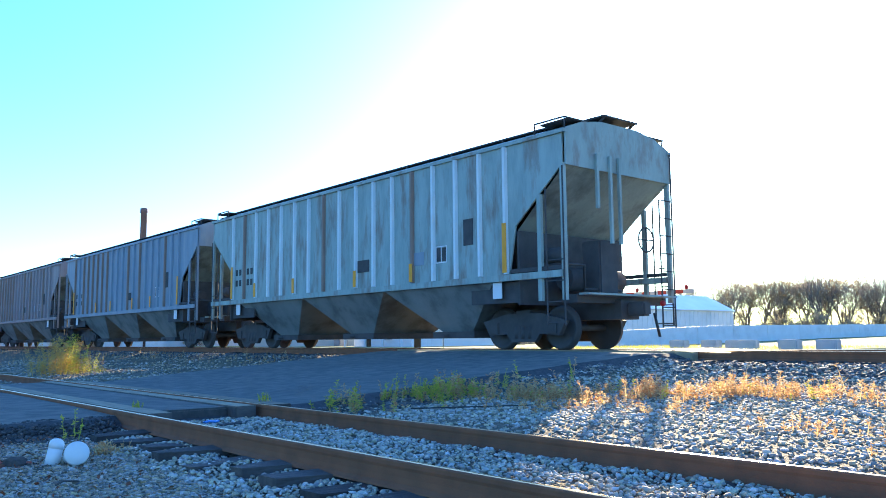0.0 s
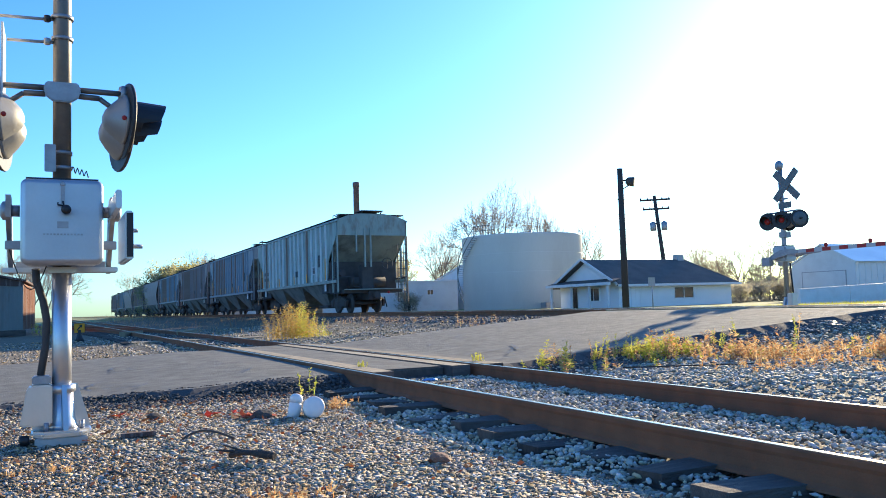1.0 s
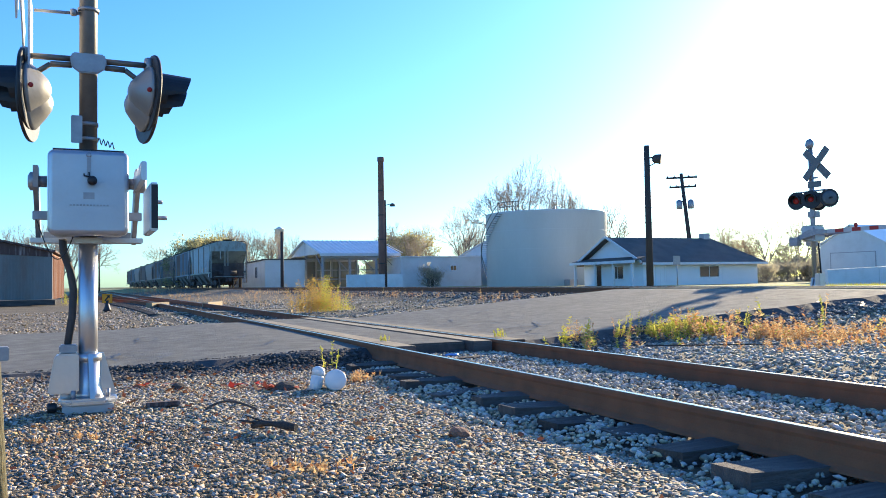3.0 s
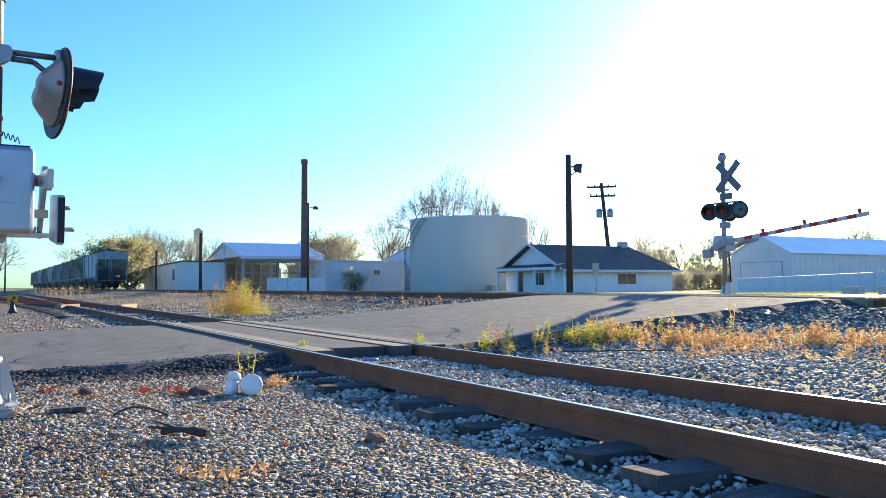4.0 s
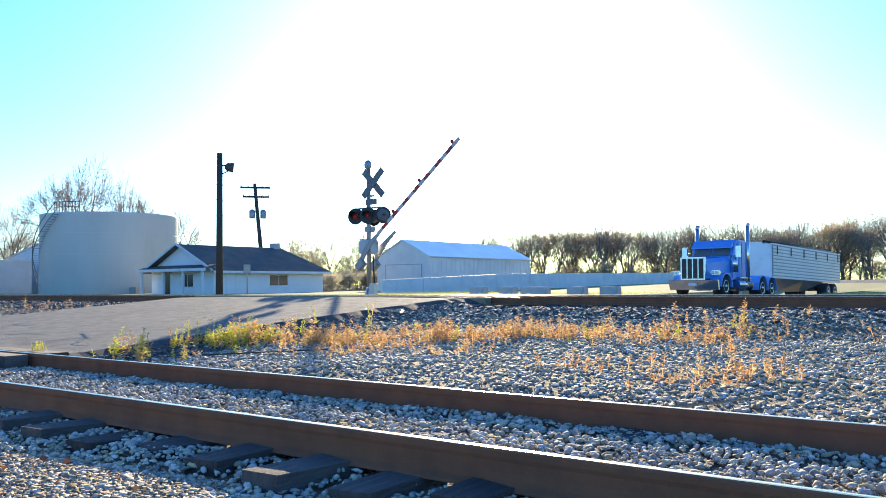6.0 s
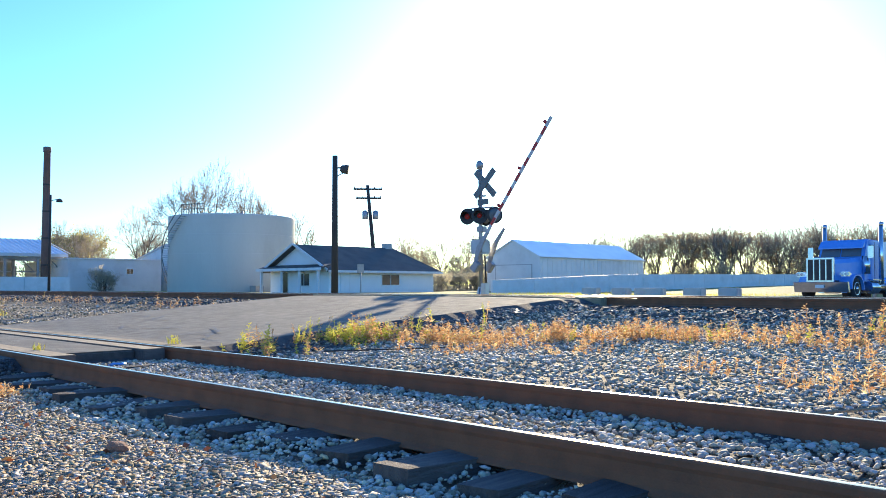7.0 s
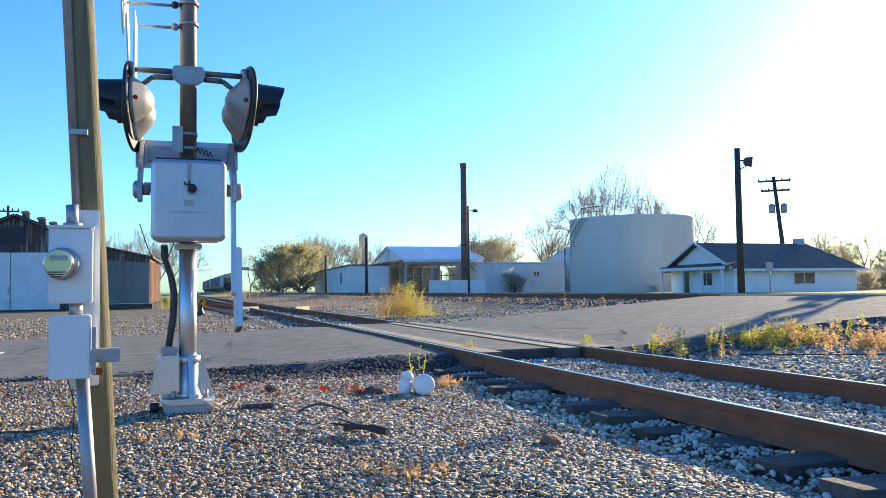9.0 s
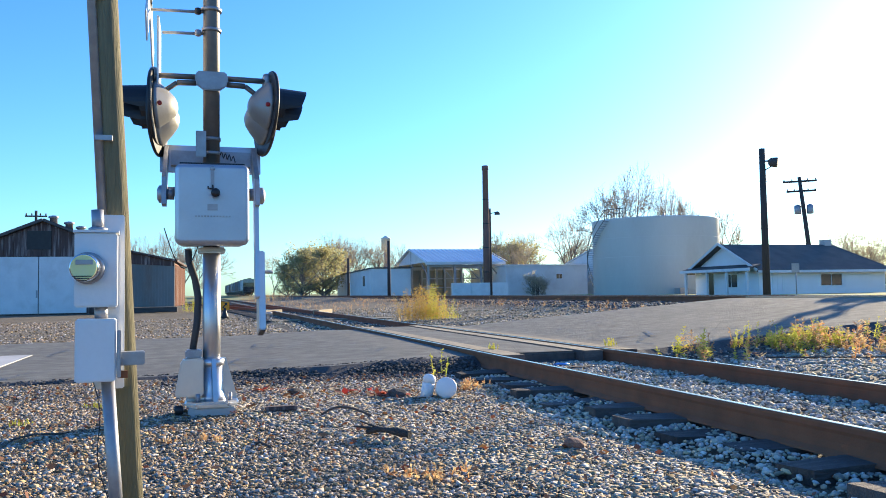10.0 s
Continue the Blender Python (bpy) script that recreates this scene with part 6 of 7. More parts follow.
def make_tree(seed, height, leafy_amt, leaf_mat, label, depth=2, limbs=16, width=0.42, low=0.22, leaf=0.16, up=0.06, twig=1.0, top=0.88, keep=0.8, twigs=3):
    rnd = random.Random(seed)
    t = thing("tree", pose(0, 0, 0), label, "tree", "trees round the crossing")
    segs, tips = [], []
    p, r = Vector((0, 0, -0.2)), height * 0.02
    spine = [p]
    for i in range(10):
        q = p + Vector((rnd.gauss(0, 0.014), rnd.gauss(0, 0.014), top / 10)) * height
        segs.append((p, q, r, r * 0.86))
        p, r = q, r * 0.86
        spine.append(p)
    tips.append(p)
    az = rnd.uniform(0, 6.28)
    for k in range(limbs):
        f = low + (0.97 - low) * k / (limbs - 1)
        az += 2.4 + rnd.gauss(0, 0.4)
        a = f * 10
        base = spine[min(int(a), 9)].lerp(spine[min(int(a) + 1, 10)], a - int(a))
        prof = math.sin(math.pi * min(1, (f - low) / (1 - low) * 0.72 + 0.25)) ** 0.7
        el = 0.35 + 0.8 * f + rnd.gauss(0, 0.12)
        d = Vector((math.cos(az) * math.cos(el), math.sin(az) * math.cos(el), math.sin(el)))
        limb(rnd, segs, tips, base, d, height * width * prof * rnd.uniform(0.8, 1.15), height * 0.019 * (1.25 - f), depth, up, keep)
    k = height / max(b.z for _, b, _, _ in segs)
    segs = [(a * k, b * k, r0 * k, r1 * k) for a, b, r0, r1 in segs]
    tips = [q * k for q in tips]
    for nm, sel, m, ns in (("trunk", [s for s in segs if s[2] > 0.03 * height / 10], M_BARK, 6), ("limb_mass", [s for s in segs if s[2] <= 0.03 * height / 10], M_TWIG, 3)):
        V, F = [], []
        for a, b, r0, r1 in sel:
            d = (b - a).normalized()
            u = d.orthogonal().normalized()
            w = d.cross(u)
            o = len(V)
            for c, r in ((a, max(r0, 0.022)), (b, max(r1, 0.016))):
                for i in range(ns):
                    an = 2 * math.pi * i / ns
                    V.append(c + (u * math.cos(an) + w * math.sin(an)) * r)
            for i in range(ns):
                j = (i + 1) % ns
                F.append((o + i, o + j, o + ns + j, o + ns + i))
        from_arrays(nm, V, F, m, t)
    # twigs and leaves about the tips
    V, F = [], []
    for p in tips:
        for k2 in range(twigs):
            d = Vector((rnd.gauss(0, 1), rnd.gauss(0, 1), rnd.gauss(0.5, 0.7))).normalized() * height * rnd.uniform(0.04, 0.10)
            u = d.orthogonal().normalized() * 0.009 * height / 10 * twig
            o = len(V)
            V += [p - u, p + u, p + d]
            F.append((o, o + 1, o + 2))
    from_arrays("twig_mass", V, F, M_TWIG, t)
    if leafy_amt:
        V, F = [], []
        for p in tips:
            for k2 in range(leafy_amt):
                c = p + Vector((rnd.gauss(0, 1), rnd.gauss(0, 1), rnd.gauss(0, 0.8))) * height * 0.045
                u = Vector((rnd.gauss(0, 1), rnd.gauss(0, 1), rnd.gauss(0, 1))).normalized() * leaf * rnd.uniform(0.6, 1.3)
                w = u.orthogonal().normalized() * leaf * rnd.uniform(0.4, 0.8)
                o = len(V)
                V += [c - u, c - w, c + u, c + w]
                F.append((o, o + 1, o + 2, o + 3))
        from_arrays("crown", V, F, leaf_mat, t)
    return t


def make_fan_tree(seed, height, leaves, leaf_mat, label, bole=0.3, wide=0.5, levels=7, leaf=0.10, spread=1.0, girth=0.022):
    """Open crown of repeatedly forking branches; wide: crown width over height."""
    rnd = random.Random(seed)
    t = thing("tree", pose(0, 0, 0), label, "tree", "trees round the crossing")
    segs, tips = [], []

    def fork(p, d, length, r, level):
        mid = p + d * length * 0.5
        d2 = (d + Vector((rnd.gauss(0, 0.10), rnd.gauss(0, 0.10), rnd.gauss(0.03, 0.08)))).normalized()
        q = mid + d2 * length * 0.5
        segs.append((p, mid, r, r * 0.88))
        segs.append((mid, q, r * 0.88, r * 0.76))
        if level == 0:
            tips.append(q)
            return
        n = 3 if level > levels - 3 or rnd.random() < 0.38 else 2
        az = rnd.uniform(0, 6.28)
        u = d2.orthogonal().normalized()
        w = d2.cross(u)
        for k in range(n):
            a = az + 6.283 * k / n + rnd.gauss(0, 0.3)
            s = spread * (rnd.uniform(0.28, 0.62) if k else rnd.uniform(0.08, 0.35))
            e = (d2 * math.cos(s) + (u * math.cos(a) + w * math.sin(a)) * math.sin(s)).normalized()
            fork(q, e, length * rnd.uniform(0.66, 0.92), r * (0.74 if k == 0 else 0.58), level - 1)
        if level < levels - 1 and rnd.random() < 0.5:
            a = rnd.uniform(0, 6.28)
            e = (d * 0.6 + (u * math.cos(a) + w * math.sin(a)) * 0.8).normalized()
            fork(mid, e, length * 0.5, r * 0.4, max(0, level - 3))

    fork(Vector((0, 0, -0.2)), Vector((0, 0, 1)), height * bole, height * girth, levels)
    kz = height / max(b.z for _, b, _, _ in segs)
    half = sorted(max(abs(b.x), abs(b.y)) for _, b, _, _ in segs)[int(len(segs) * 0.97)]
    kx = height * wide / 2 / half
    sc = lambda v: Vector((v.x * kx, v.y * kx, v.z * kz))
    cut = height * 0.004
    for nm, sel, m, ns in (("trunk", [s for s in segs if s[2] > cut], M_BARK, 6), ("limb_mass", [s for s in segs if s[2] <= cut], M_TWIG, 3)):
        V, F = [], []
        for a, b, r0, r1 in sel:
            a, b = sc(a), sc(b)
            d = (b - a).normalized()
            u = d.orthogonal().normalized()
            w = d.cross(u)
            o = len(V)
            for c, r in ((a, max(r0, 0.017)), (b, max(r1, 0.013))):
                for i in range(ns):
                    an = 2 * math.pi * i / ns
                    V.append(c + (u * math.cos(an) + w * math.sin(an)) * r)
            for i in range(ns):
                j = (i + 1) % ns
                F.append((o + i, o + j, o + ns + j, o + ns + i))
        from_arrays(nm, V, F, m, t)
    V, F = [], []
    for p in tips:
        p = sc(p)
        for k in range(3):
            d = Vector((rnd.gauss(0, 1), rnd.gauss(0, 1), rnd.gauss(0.6, 0.7))).normalized() * height * rnd.uniform(0.02, 0.05)
            u = d.orthogonal().normalized() * 0.012
            o = len(V)
            V += [p - u, p + u, p + d]
            F.append((o, o + 1, o + 2))
    from_arrays("twig_mass", V, F, M_TWIG, t)
    if leaves:
        V, F = [], []
        for p in tips:
            for k in range(leaves):
                c = sc(p) + Vector((rnd.gauss(0, 1), rnd.gauss(0, 1), rnd.gauss(0, 0.8))) * height * 0.022
                u = Vector((rnd.gauss(0, 1), rnd.gauss(0, 1), rnd.gauss(0, 1))).normalized() * leaf * rnd.uniform(0.6, 1.3)
                w = u.orthogonal().normalized() * leaf * rnd.uniform(0.4, 0.8)
                o = len(V)
                V += [c - u, c - w, c + u, c + w]
                F.append((o, o + 1, o + 2, o + 3))
        from_arrays("crown", V, F, leaf_mat, t)
    return t


def place_trees():
    rnd = random.Random(11)
    bare_a = make_fan_tree(3, 11.0, 0, None, "leafless broad-crowned tree behind the storage tank", bole=0.34, wide=0.74, levels=7, spread=1.35, girth=0.016)
    bare_b = make_fan_tree(8, 10.0, 0, None, "leafless tree with fine grey-brown twigs", bole=0.18, wide=0.80, levels=6, spread=1.15, girth=0.017)
    thin = make_fan_tree(5, 10.0, 3, M_LEAF_BROWN, "autumn tree with sparse brown leaves", bole=0.13, wide=0.85, levels=6, leaf=0.085, spread=1.15, girth=0.017)
    olive = make_tree(21, 8.5, 8, M_LEAF_OLIVE, "dense olive-green tree at the edge of the yard", depth=2, limbs=24, width=0.42, low=0.06, leaf=0.14)
    gold = make_fan_tree(33, 9.5, 6, M_LEAF_BROWN, "autumn tree with a rusty brown crown", bole=0.12, wide=0.85, levels=6, leaf=0.10)
    low = make_tree(44, 5.0, 6, M_LEAF_GREY, "low tangled grey-brown shrub tree", depth=2, limbs=20, width=0.6, low=0.03, leaf=0.10)
    kinds = [bare_a, bare_b, thin, olive, gold, low]
    used = set()

    def put(k, x, y, s=1.0, fat=1.0):
        m = pose(x, y, 0.2, 0, 0, rnd.uniform(0, 360)) @ Matrix.Diagonal((s * fat, s * fat, s, 1))
        if k in used:
            ob = copy_thing(k, pose(x, y, 0.2, 0, 0, rnd.uniform(0, 360)))
            ob.scale = (s * fat, s * fat, s)
        else:
            used.add(k)
            k.matrix_basis = m
    # behind tank, plant and house
    put(bare_a, 53.9, 95.5, 1.60, 0.98)
    put(bare_a, 60.0, 94.0, 1.47, 0.62)
    put(bare_b, 59.7, 82.5, 1.0)
    put(bare_b, 57.0, 120.0, 1.3)
    put(bare_a, 60.0, 121.0, 0.95)
    for x, y, s in ((52, 128, 0.95), (47, 131, 0.9), (63, 133, 1.0), (57, 137, 0.9), (42, 150, 0.95), (68, 125, 0.9)):
        put(rnd.choice((thin, olive, bare_b)), x, y, s)
    for x, y, s in ((56, 150, 1.25), (59, 147, 1.3), (62, 152, 1.2), (65, 154, 1.25), (60, 158, 1.35)):
        put(rnd.choice((olive, thin, bare_b)), x, y, s)
    # dense clump left of the block building
    for x, y, s in ((14.5, 120, 0.85), (18, 124, 1.0), (20.5, 136, 1.1), (16.5, 131, 1.05), (13.3, 128, 0.7)):
        put(olive, x, y, s)
    for x, y, s in ((12.2, 140, 0.75), (22, 143, 1.15), (25, 146, 1.05), (28, 148, 1.1), (31, 146, 1.0), (34, 150, 1.05), (37, 152, 1.0), (24, 138, 1.0)):
        put(rnd.choice((bare_b, thin, bare_a)), x, y, s)
    # behind the barn
    for x, y, s in ((-0.2, 72, 0.55), (0.8, 80, 0.55), (-2.5, 74, 0.62), (-5, 76, 0.6), (-8, 70, 0.55), (-1.2, 66, 0.45), (-14, 80, 0.7)):
        put(bare_b, x, y, s)
    # behind house and warehouse
    for x, y, s in ((74, 72, 0.7), (78, 71, 0.75), (70, 74, 0.6), (82, 66, 0.7), (86, 78, 0.9), (92, 80, 0.9), (76, 80, 0.8)):
        put(rnd.choice((thin, bare_b, low)), x, y, s)
    for x, y in ((60.0, 58.5), (61.5, 60.0)):
        put(low, x, y, rnd.uniform(0.35, 0.5))
    for i in range(18):
        f = i / 17
        put(low if i % 3 else thin, 68 + 26 * f + rnd.uniform(-2, 2), 76 - 6 * f + rnd.uniform(-3, 3), rnd.uniform(0.55, 0.85))
    for i in range(14):
        f = i / 13
        put(low, 64 + 15 * f + rnd.uniform(-1, 1), 63 + 3 * f + rnd.uniform(-2, 2), rnd.uniform(0.4, 0.62))
    # long belt on the right
    for i in range(104):
        f = i / 103
        x = 118 + 22 * math.sin(f * 3.0) + rnd.uniform(-6, 6)
        y = 76 - 92 * f + rnd.uniform(-2, 2)
        put(rnd.choice((thin, thin, bare_b, bare_b, gold, bare_b)), x, y, rnd.uniform(0.90, 1.18))
    for i in range(34):
        f = i / 33
        put(low, 112 + 20 * math.sin(f * 3.0) + rnd.uniform(-4, 4), 74 - 92 * f + rnd.uniform(-2, 2), rnd.uniform(0.6, 0.95))
    for i in range(30):
        f = i / 29
        put(low, 128 + 20 * math.sin(f * 3.0) + rnd.uniform(-4, 4), 84 - 112 * f + rnd.uniform(-2, 2), rnd.uniform(0.9, 1.4))
    # far skyline left
    for x, y, s in ((2.5, 250, 0.7), (-6, 260, 0.8), (-16, 240, 0.8), (30, 230, 0.9), (40, 240, 1.0), (-26, 230, 0.9)):
        put(rnd.choice((bare_b, thin)), x, y, s)
    put(low, 40.6, 95.5, 0.62)
    put(low, 41.8, 96.0, 0.5)


place_trees()


# ---- weeds and grass ----
def weed_arrays(V, F, rnd, x, y, z, h, leaves, spread):
    """A stalk with side leaves as thin blades."""
    lean = Vector((rnd.gauss(0, 0.16), rnd.gauss(0, 0.16), 1)) * h
    p0 = Vector((x, y, z - 0.02))
    w = Vector((rnd.uniform(-1, 1), rnd.uniform(-1, 1), 0)).normalized() * 0.004
    o = len(V)
    V += [p0 - w, p0 + w, p0 + lean * 0.6 + w * 0.7, p0 + lean, p0 + lean * 0.6 - w * 0.7]
    F.append((o, o + 1, o + 2, o + 3, o + 4))
    for k in range(leaves):
        f = rnd.uniform(0.12, 1.0)
        c = p0 + lean * f
        d = Vector((rnd.gauss(0, 1), rnd.gauss(0, 1), rnd.gauss(0.5, 0.5))).normalized() * spread * h * rnd.uniform(0.5, 1.2) * (1.15 - 0.7 * f)
        u = d.orthogonal().normalized() * rnd.uniform(0.005, 0.011)
        o = len(V)
        V += [c, c + d * 0.5 + u, c + d, c + d * 0.5 - u]
        F.append((o, o + 1, o + 2, o + 3))


def build_weeds():
    rnd = random.Random(77)
    dry, green = ([], []), ([], [])
    # strip along the road shoulder and the main line's foot
    n = 0
    while n < 1000:
        f = rnd.random() ** 1.25
        x = lerp_rows(f, [(0, 6.0), (0.2, 7.6), (0.5, 8.6), (0.8, 9.7), (1, 10.6)]) + rnd.gauss(0, 0.45)
        y = lerp_rows(f, [(0, 9.0), (0.2, 8.9), (0.5, 7.2), (0.8, 5.0), (1, 2.8)]) + rnd.gauss(0, 0.35)
        if y > ROAD_Y0 - flare(x) - 0.12:
            continue
        lush = noise.noise(Vector((x * 1.1, y * 1.1, 2))) + 0.6 * noise.noise(Vector((x * 3.1, y * 3.1, 6)))
        if lush < -0.18:
            continue
        tgt = green if (f < 0.3 and rnd.random() < 0.55) or rnd.random() < 0.08 else dry
        weed_arrays(*tgt, rnd, x, y, gz(x, y), rnd.uniform(0.08, 0.26) * (0.8 + 0.7 * lush) * (1.7 if rnd.random() < 0.07 else 1), 26, 0.34)
        n += 1
    for x, y, h in ((6.0, 8.93, 0.42), (6.55, 8.9, 0.50), (6.75, 8.95, 0.38), (7.6, 8.75, 0.33), (9.55, 8.3, 0.52), (8.3, 8.6, 0.34)):
        for i in range(3):
            weed_arrays(*(green if i else dry), rnd, x + rnd.gauss(0, 0.04), y + rnd.gauss(0, 0.03), gz(x, y), h * rnd.uniform(0.6, 1.0), 40, 0.13)
    for cx, cy, k in ((7.4, 6.7, 40), (7.9, 5.5, 20), (7.3, 3.4, 25), (6.9, 2.4, 25), (7.15, 1.95, 28), (9.5, 3.2, 20), (10.6, 1.2, 20), (8.6, 2.6, 8)):
        for i in range(k):
            x, y = cx + rnd.gauss(0, 0.3), cy + rnd.gauss(0, 0.25)
            weed_arrays(*dry, rnd, x, y, gz(x, y), rnd.uniform(0.05, 0.19), 16, 0.45)
    # along the far side of the tracks
    for i in range(260):
        x, y = 11.2 + rnd.gauss(0, 0.3), rnd.uniform(18, 60)
        weed_arrays(*dry, rnd, x, y, gz(x, y), rnd.uniform(0.1, 0.3), 8, 0.4)
    for i in range(240):
        x, y = rnd.uniform(5.5, 10), rnd.uniform(30, 75)
        weed_arrays(*dry, rnd, x, y, gz(x, y), rnd.uniform(0.1, 0.35), 8, 0.4)
    for cx, cy in ((9.0, 96), (7.4, 88), (6.2, 100)):
        for i in range(60):
            x, y = cx + rnd.gauss(0, 1.0), cy + rnd.gauss(0, 1.5)
            weed_arrays(*dry, rnd, x, y, gz(x, y), rnd.uniform(0.5, 1.2), 8, 0.3)
    for cx, cy, k, h in ((1.04, 3.95, 24, 0.08), (-0.06, 5.45, 14, 0.07), (0.6, 3.4, 30, 0.07), (2.35, 7.3, 40, 0.12)):
        for i in range(k):
            x, y = cx + rnd.gauss(0, 0.10), cy + rnd.gauss(0, 0.08)
            weed_arrays(*dry, rnd, x, y, gz(x, y), rnd.uniform(0.4, 1.2) * h, 8, 0.6)
    for cx, cy, k, h in ((2.46, 8.45, 3, 0.33), (-0.9, 7.4, 12, 0.06), (3.42, 9.5, 14, 0.10), (4.9, 9.3, 12, 0.13), (-1.3, 6.6, 16, 0.06), (-0.3, 47.5, 40, 0.8)):
        for i in range(k):
            x, y = cx + rnd.gauss(0, 0.05 if h < 0.5 else 0.3), cy + rnd.gauss(0, 0.05)
            zz = 0.16 if 3.2 < x < 5 else gz(x, y)
            weed_arrays(*green, rnd, x, y, zz, rnd.uniform(0.6, 1.1) * h, 26, 0.18)
    tagged(from_arrays("dry_weeds", *dry, M_DRY), "rusty orange dry weeds growing along the ballast", "weeds", kind="stuff")
    tagged(from_arrays("green_weeds", *green, M_WEED), "yellow-green weeds growing at the road edge", "weeds", kind="stuff")
    # the tall bush beyond the road
    b1, b2 = ([], []), ([], [])
    for i in range(190):
        a = rnd.gauss(0, 0.42)
        weed_arrays(*(b1 if a < -0.05 or rnd.random() < 0.4 else b2), rnd, 6.55 + a, 23.6 + rnd.gauss(0, 0.25), 0.04, max(0.2, rnd.uniform(0.4, 1.2) - 0.3 * abs(a) - (0.15 if a > 0.2 else 0)), 30, 0.17)
    bush = thing("weed_bush", pose(0, 0, 0), "tall yellow-orange weed bush beside the siding track", "bush")
    from_arrays("dry_stalk_mass", *b1, M_BUSH, bush)
    from_arrays("green_stalk_mass", *b2, M_WEED, bush)
    # mown verge beyond the main line
    V, F = [], []
    for i in range(14000):
        x, y = rnd.uniform(17, 48), rnd.uniform(-2, 36)
        if 8.3 < y < 17.2:
            continue
        h = rnd.uniform(0.06, 0.20)
        o = len(V)
        V += [Vector((x - 0.02, y, gz(x, y))), Vector((x + 0.02, y, gz(x, y))), Vector((x + rnd.gauss(0, 0.03), y + rnd.gauss(0, 0.03), gz(x, y) + h))]
        F.append((o, o + 1, o + 2))
    tagged(from_arrays("verge_grass", V, F, M_WEED), "short yellowish grass on the far verge", "grass", kind="stuff")


build_weeds()


# ---- small things by the near track ----
def small_things():
    p = thing("pipe_stub", pose(1.85, 6.95, -0.03, -6, 13, 0), "upright white plastic pipe stub with a rounded cap", "pipe")
    part("pipe", tube(BM(), (0, 0, -0.05), (0, 0, 0.15), 0.055, n=24), M_PVC, p)
    part("cap", lathe(BM(), (0, 0, 0.12), (0, 0, 1), [(0, 0.0565), (0.045, 0.0565), (0.065, 0.048), (0.078, 0.03), (0.083, 0.005)], 24), M_PVC, p, "rounded white cap")
    q = thing("pipe_stub", pose(1.99, 6.80, 0.06), "short white plastic pipe lying with a round cap", "pipe")
    part("pipe", tube(BM(), (0.0, 0.0, 0.0), (0.05, 0.22, -0.05), 0.085, n=24), M_PVC, q)
    part("cap", lathe(BM(), (0, 0.002, 0), (-0.22, -0.95, 0.25), [(-0.05, 0.092), (0.0, 0.092), (0.012, 0.084), (0.016, 0.03)], 28), M_PVC, q, "flat round white cap")
    st = polytube(BM(), [(0.96, 5.12, 0.02), (1.01, 5.06, 0.035), (1.06, 5.0, 0.038), (1.11, 4.94, 0.034), (1.17, 4.87, 0.026)], 0.021, 9)
    for v in st.verts:
        v.co += Vector((0.006 * noise.noise(v.co * 31), 0, 0.014 * noise.noise(v.co * 24)))
    tube(st, (1.0, 5.07, 0.04), (0.88, 5.16, 0.05), 0.011, 0.005, 7)
    tube(st, (1.03, 5.03, 0.045), (0.93, 5.2, 0.07), 0.008, 0.004, 7)
    tagged(part("driftwood_stick", st, M_TIE), "short dark rotten branch stub on the gravel", "stick")
    rb = box(BM(), 0.43, 0.67, 6.37, 6.44, 0.0, 0.035)
    tagged(part("iron_bar", rb, M_BARN, bev=0.006), "short rusty iron bar on the gravel", "iron bar")
    cv = polytube(BM(), [(0.80 + 0.32 * k / 13, 6.0 - 0.15 * k / 13 + 0.06 * math.sin(k / 13 * 5), 0.012 + 0.05 * math.sin(k / 13 * 3.1)) for k in range(14)], 0.009, 6)
    tagged(part("bent_twig", cv, M_TIE), "bent dark twig on the gravel", "twig")
    tw = tube(BM(), (5.2, 1.9, 0.08), (5.9, 1.5, 0.10), 0.012, 0.008, 6)
    tagged(part("dry_twig", tw, M_PLANK), "pale dry twig on the ballast", "twig")
    tw = tube(BM(), (6.2, 8.0, 0.075), (7.2, 6.9, 0.12), 0.009, 0.006, 6)
    tagged(part("dry_twig", tw, M_TIE), "dark dry twig on the ballast", "twig")
    for x, y, s, m, lab in ((2.04, 4.42, 0.065, M_STONE_RUST, "reddish brown lump of stone on the gravel"), (1.62, 7.05, 0.085, M_TIE, "dark rounded stone beside the pipe stubs"), (2.72, 3.3, 0.05, M_STONE_RUST, "reddish stone beside the rail"), (2.86, 2.95, 0.055, M_STONE, "pale stone beside the rail"), (0.78, 7.5, 0.06, M_TIE, "dark stone on the gravel")):
        bm = BM()
        bmesh.ops.create_icosphere(bm, subdivisions=2, radius=s)
        for v in bm.verts:
            v.co *= 1 + 0.35 * noise.noise(v.co * 14 + Vector((x, y, 0)))
            v.co.z *= 0.65
        ob = part("stone", bm, m)
        ob.location = (x, y, gz(x, y) + s * 0.35)
        tagged(ob, lab, "stone")
    sc = polytube(BM(), [(0.0, 0.0, 0.012), (0.06, 0.02, 0.03), (0.11, -0.01, 0.02), (0.16, 0.02, 0.026)], 0.028, 6)
    for v in sc.verts:
        v.co.z *= 0.5
    ob = part("plastic_scrap", sc, M_TRUCK_BLUE)
    ob.location = (3.71, 8.34, 0.055)
    tagged(ob, "crumpled scrap of bright blue plastic on the ballast", "litter")
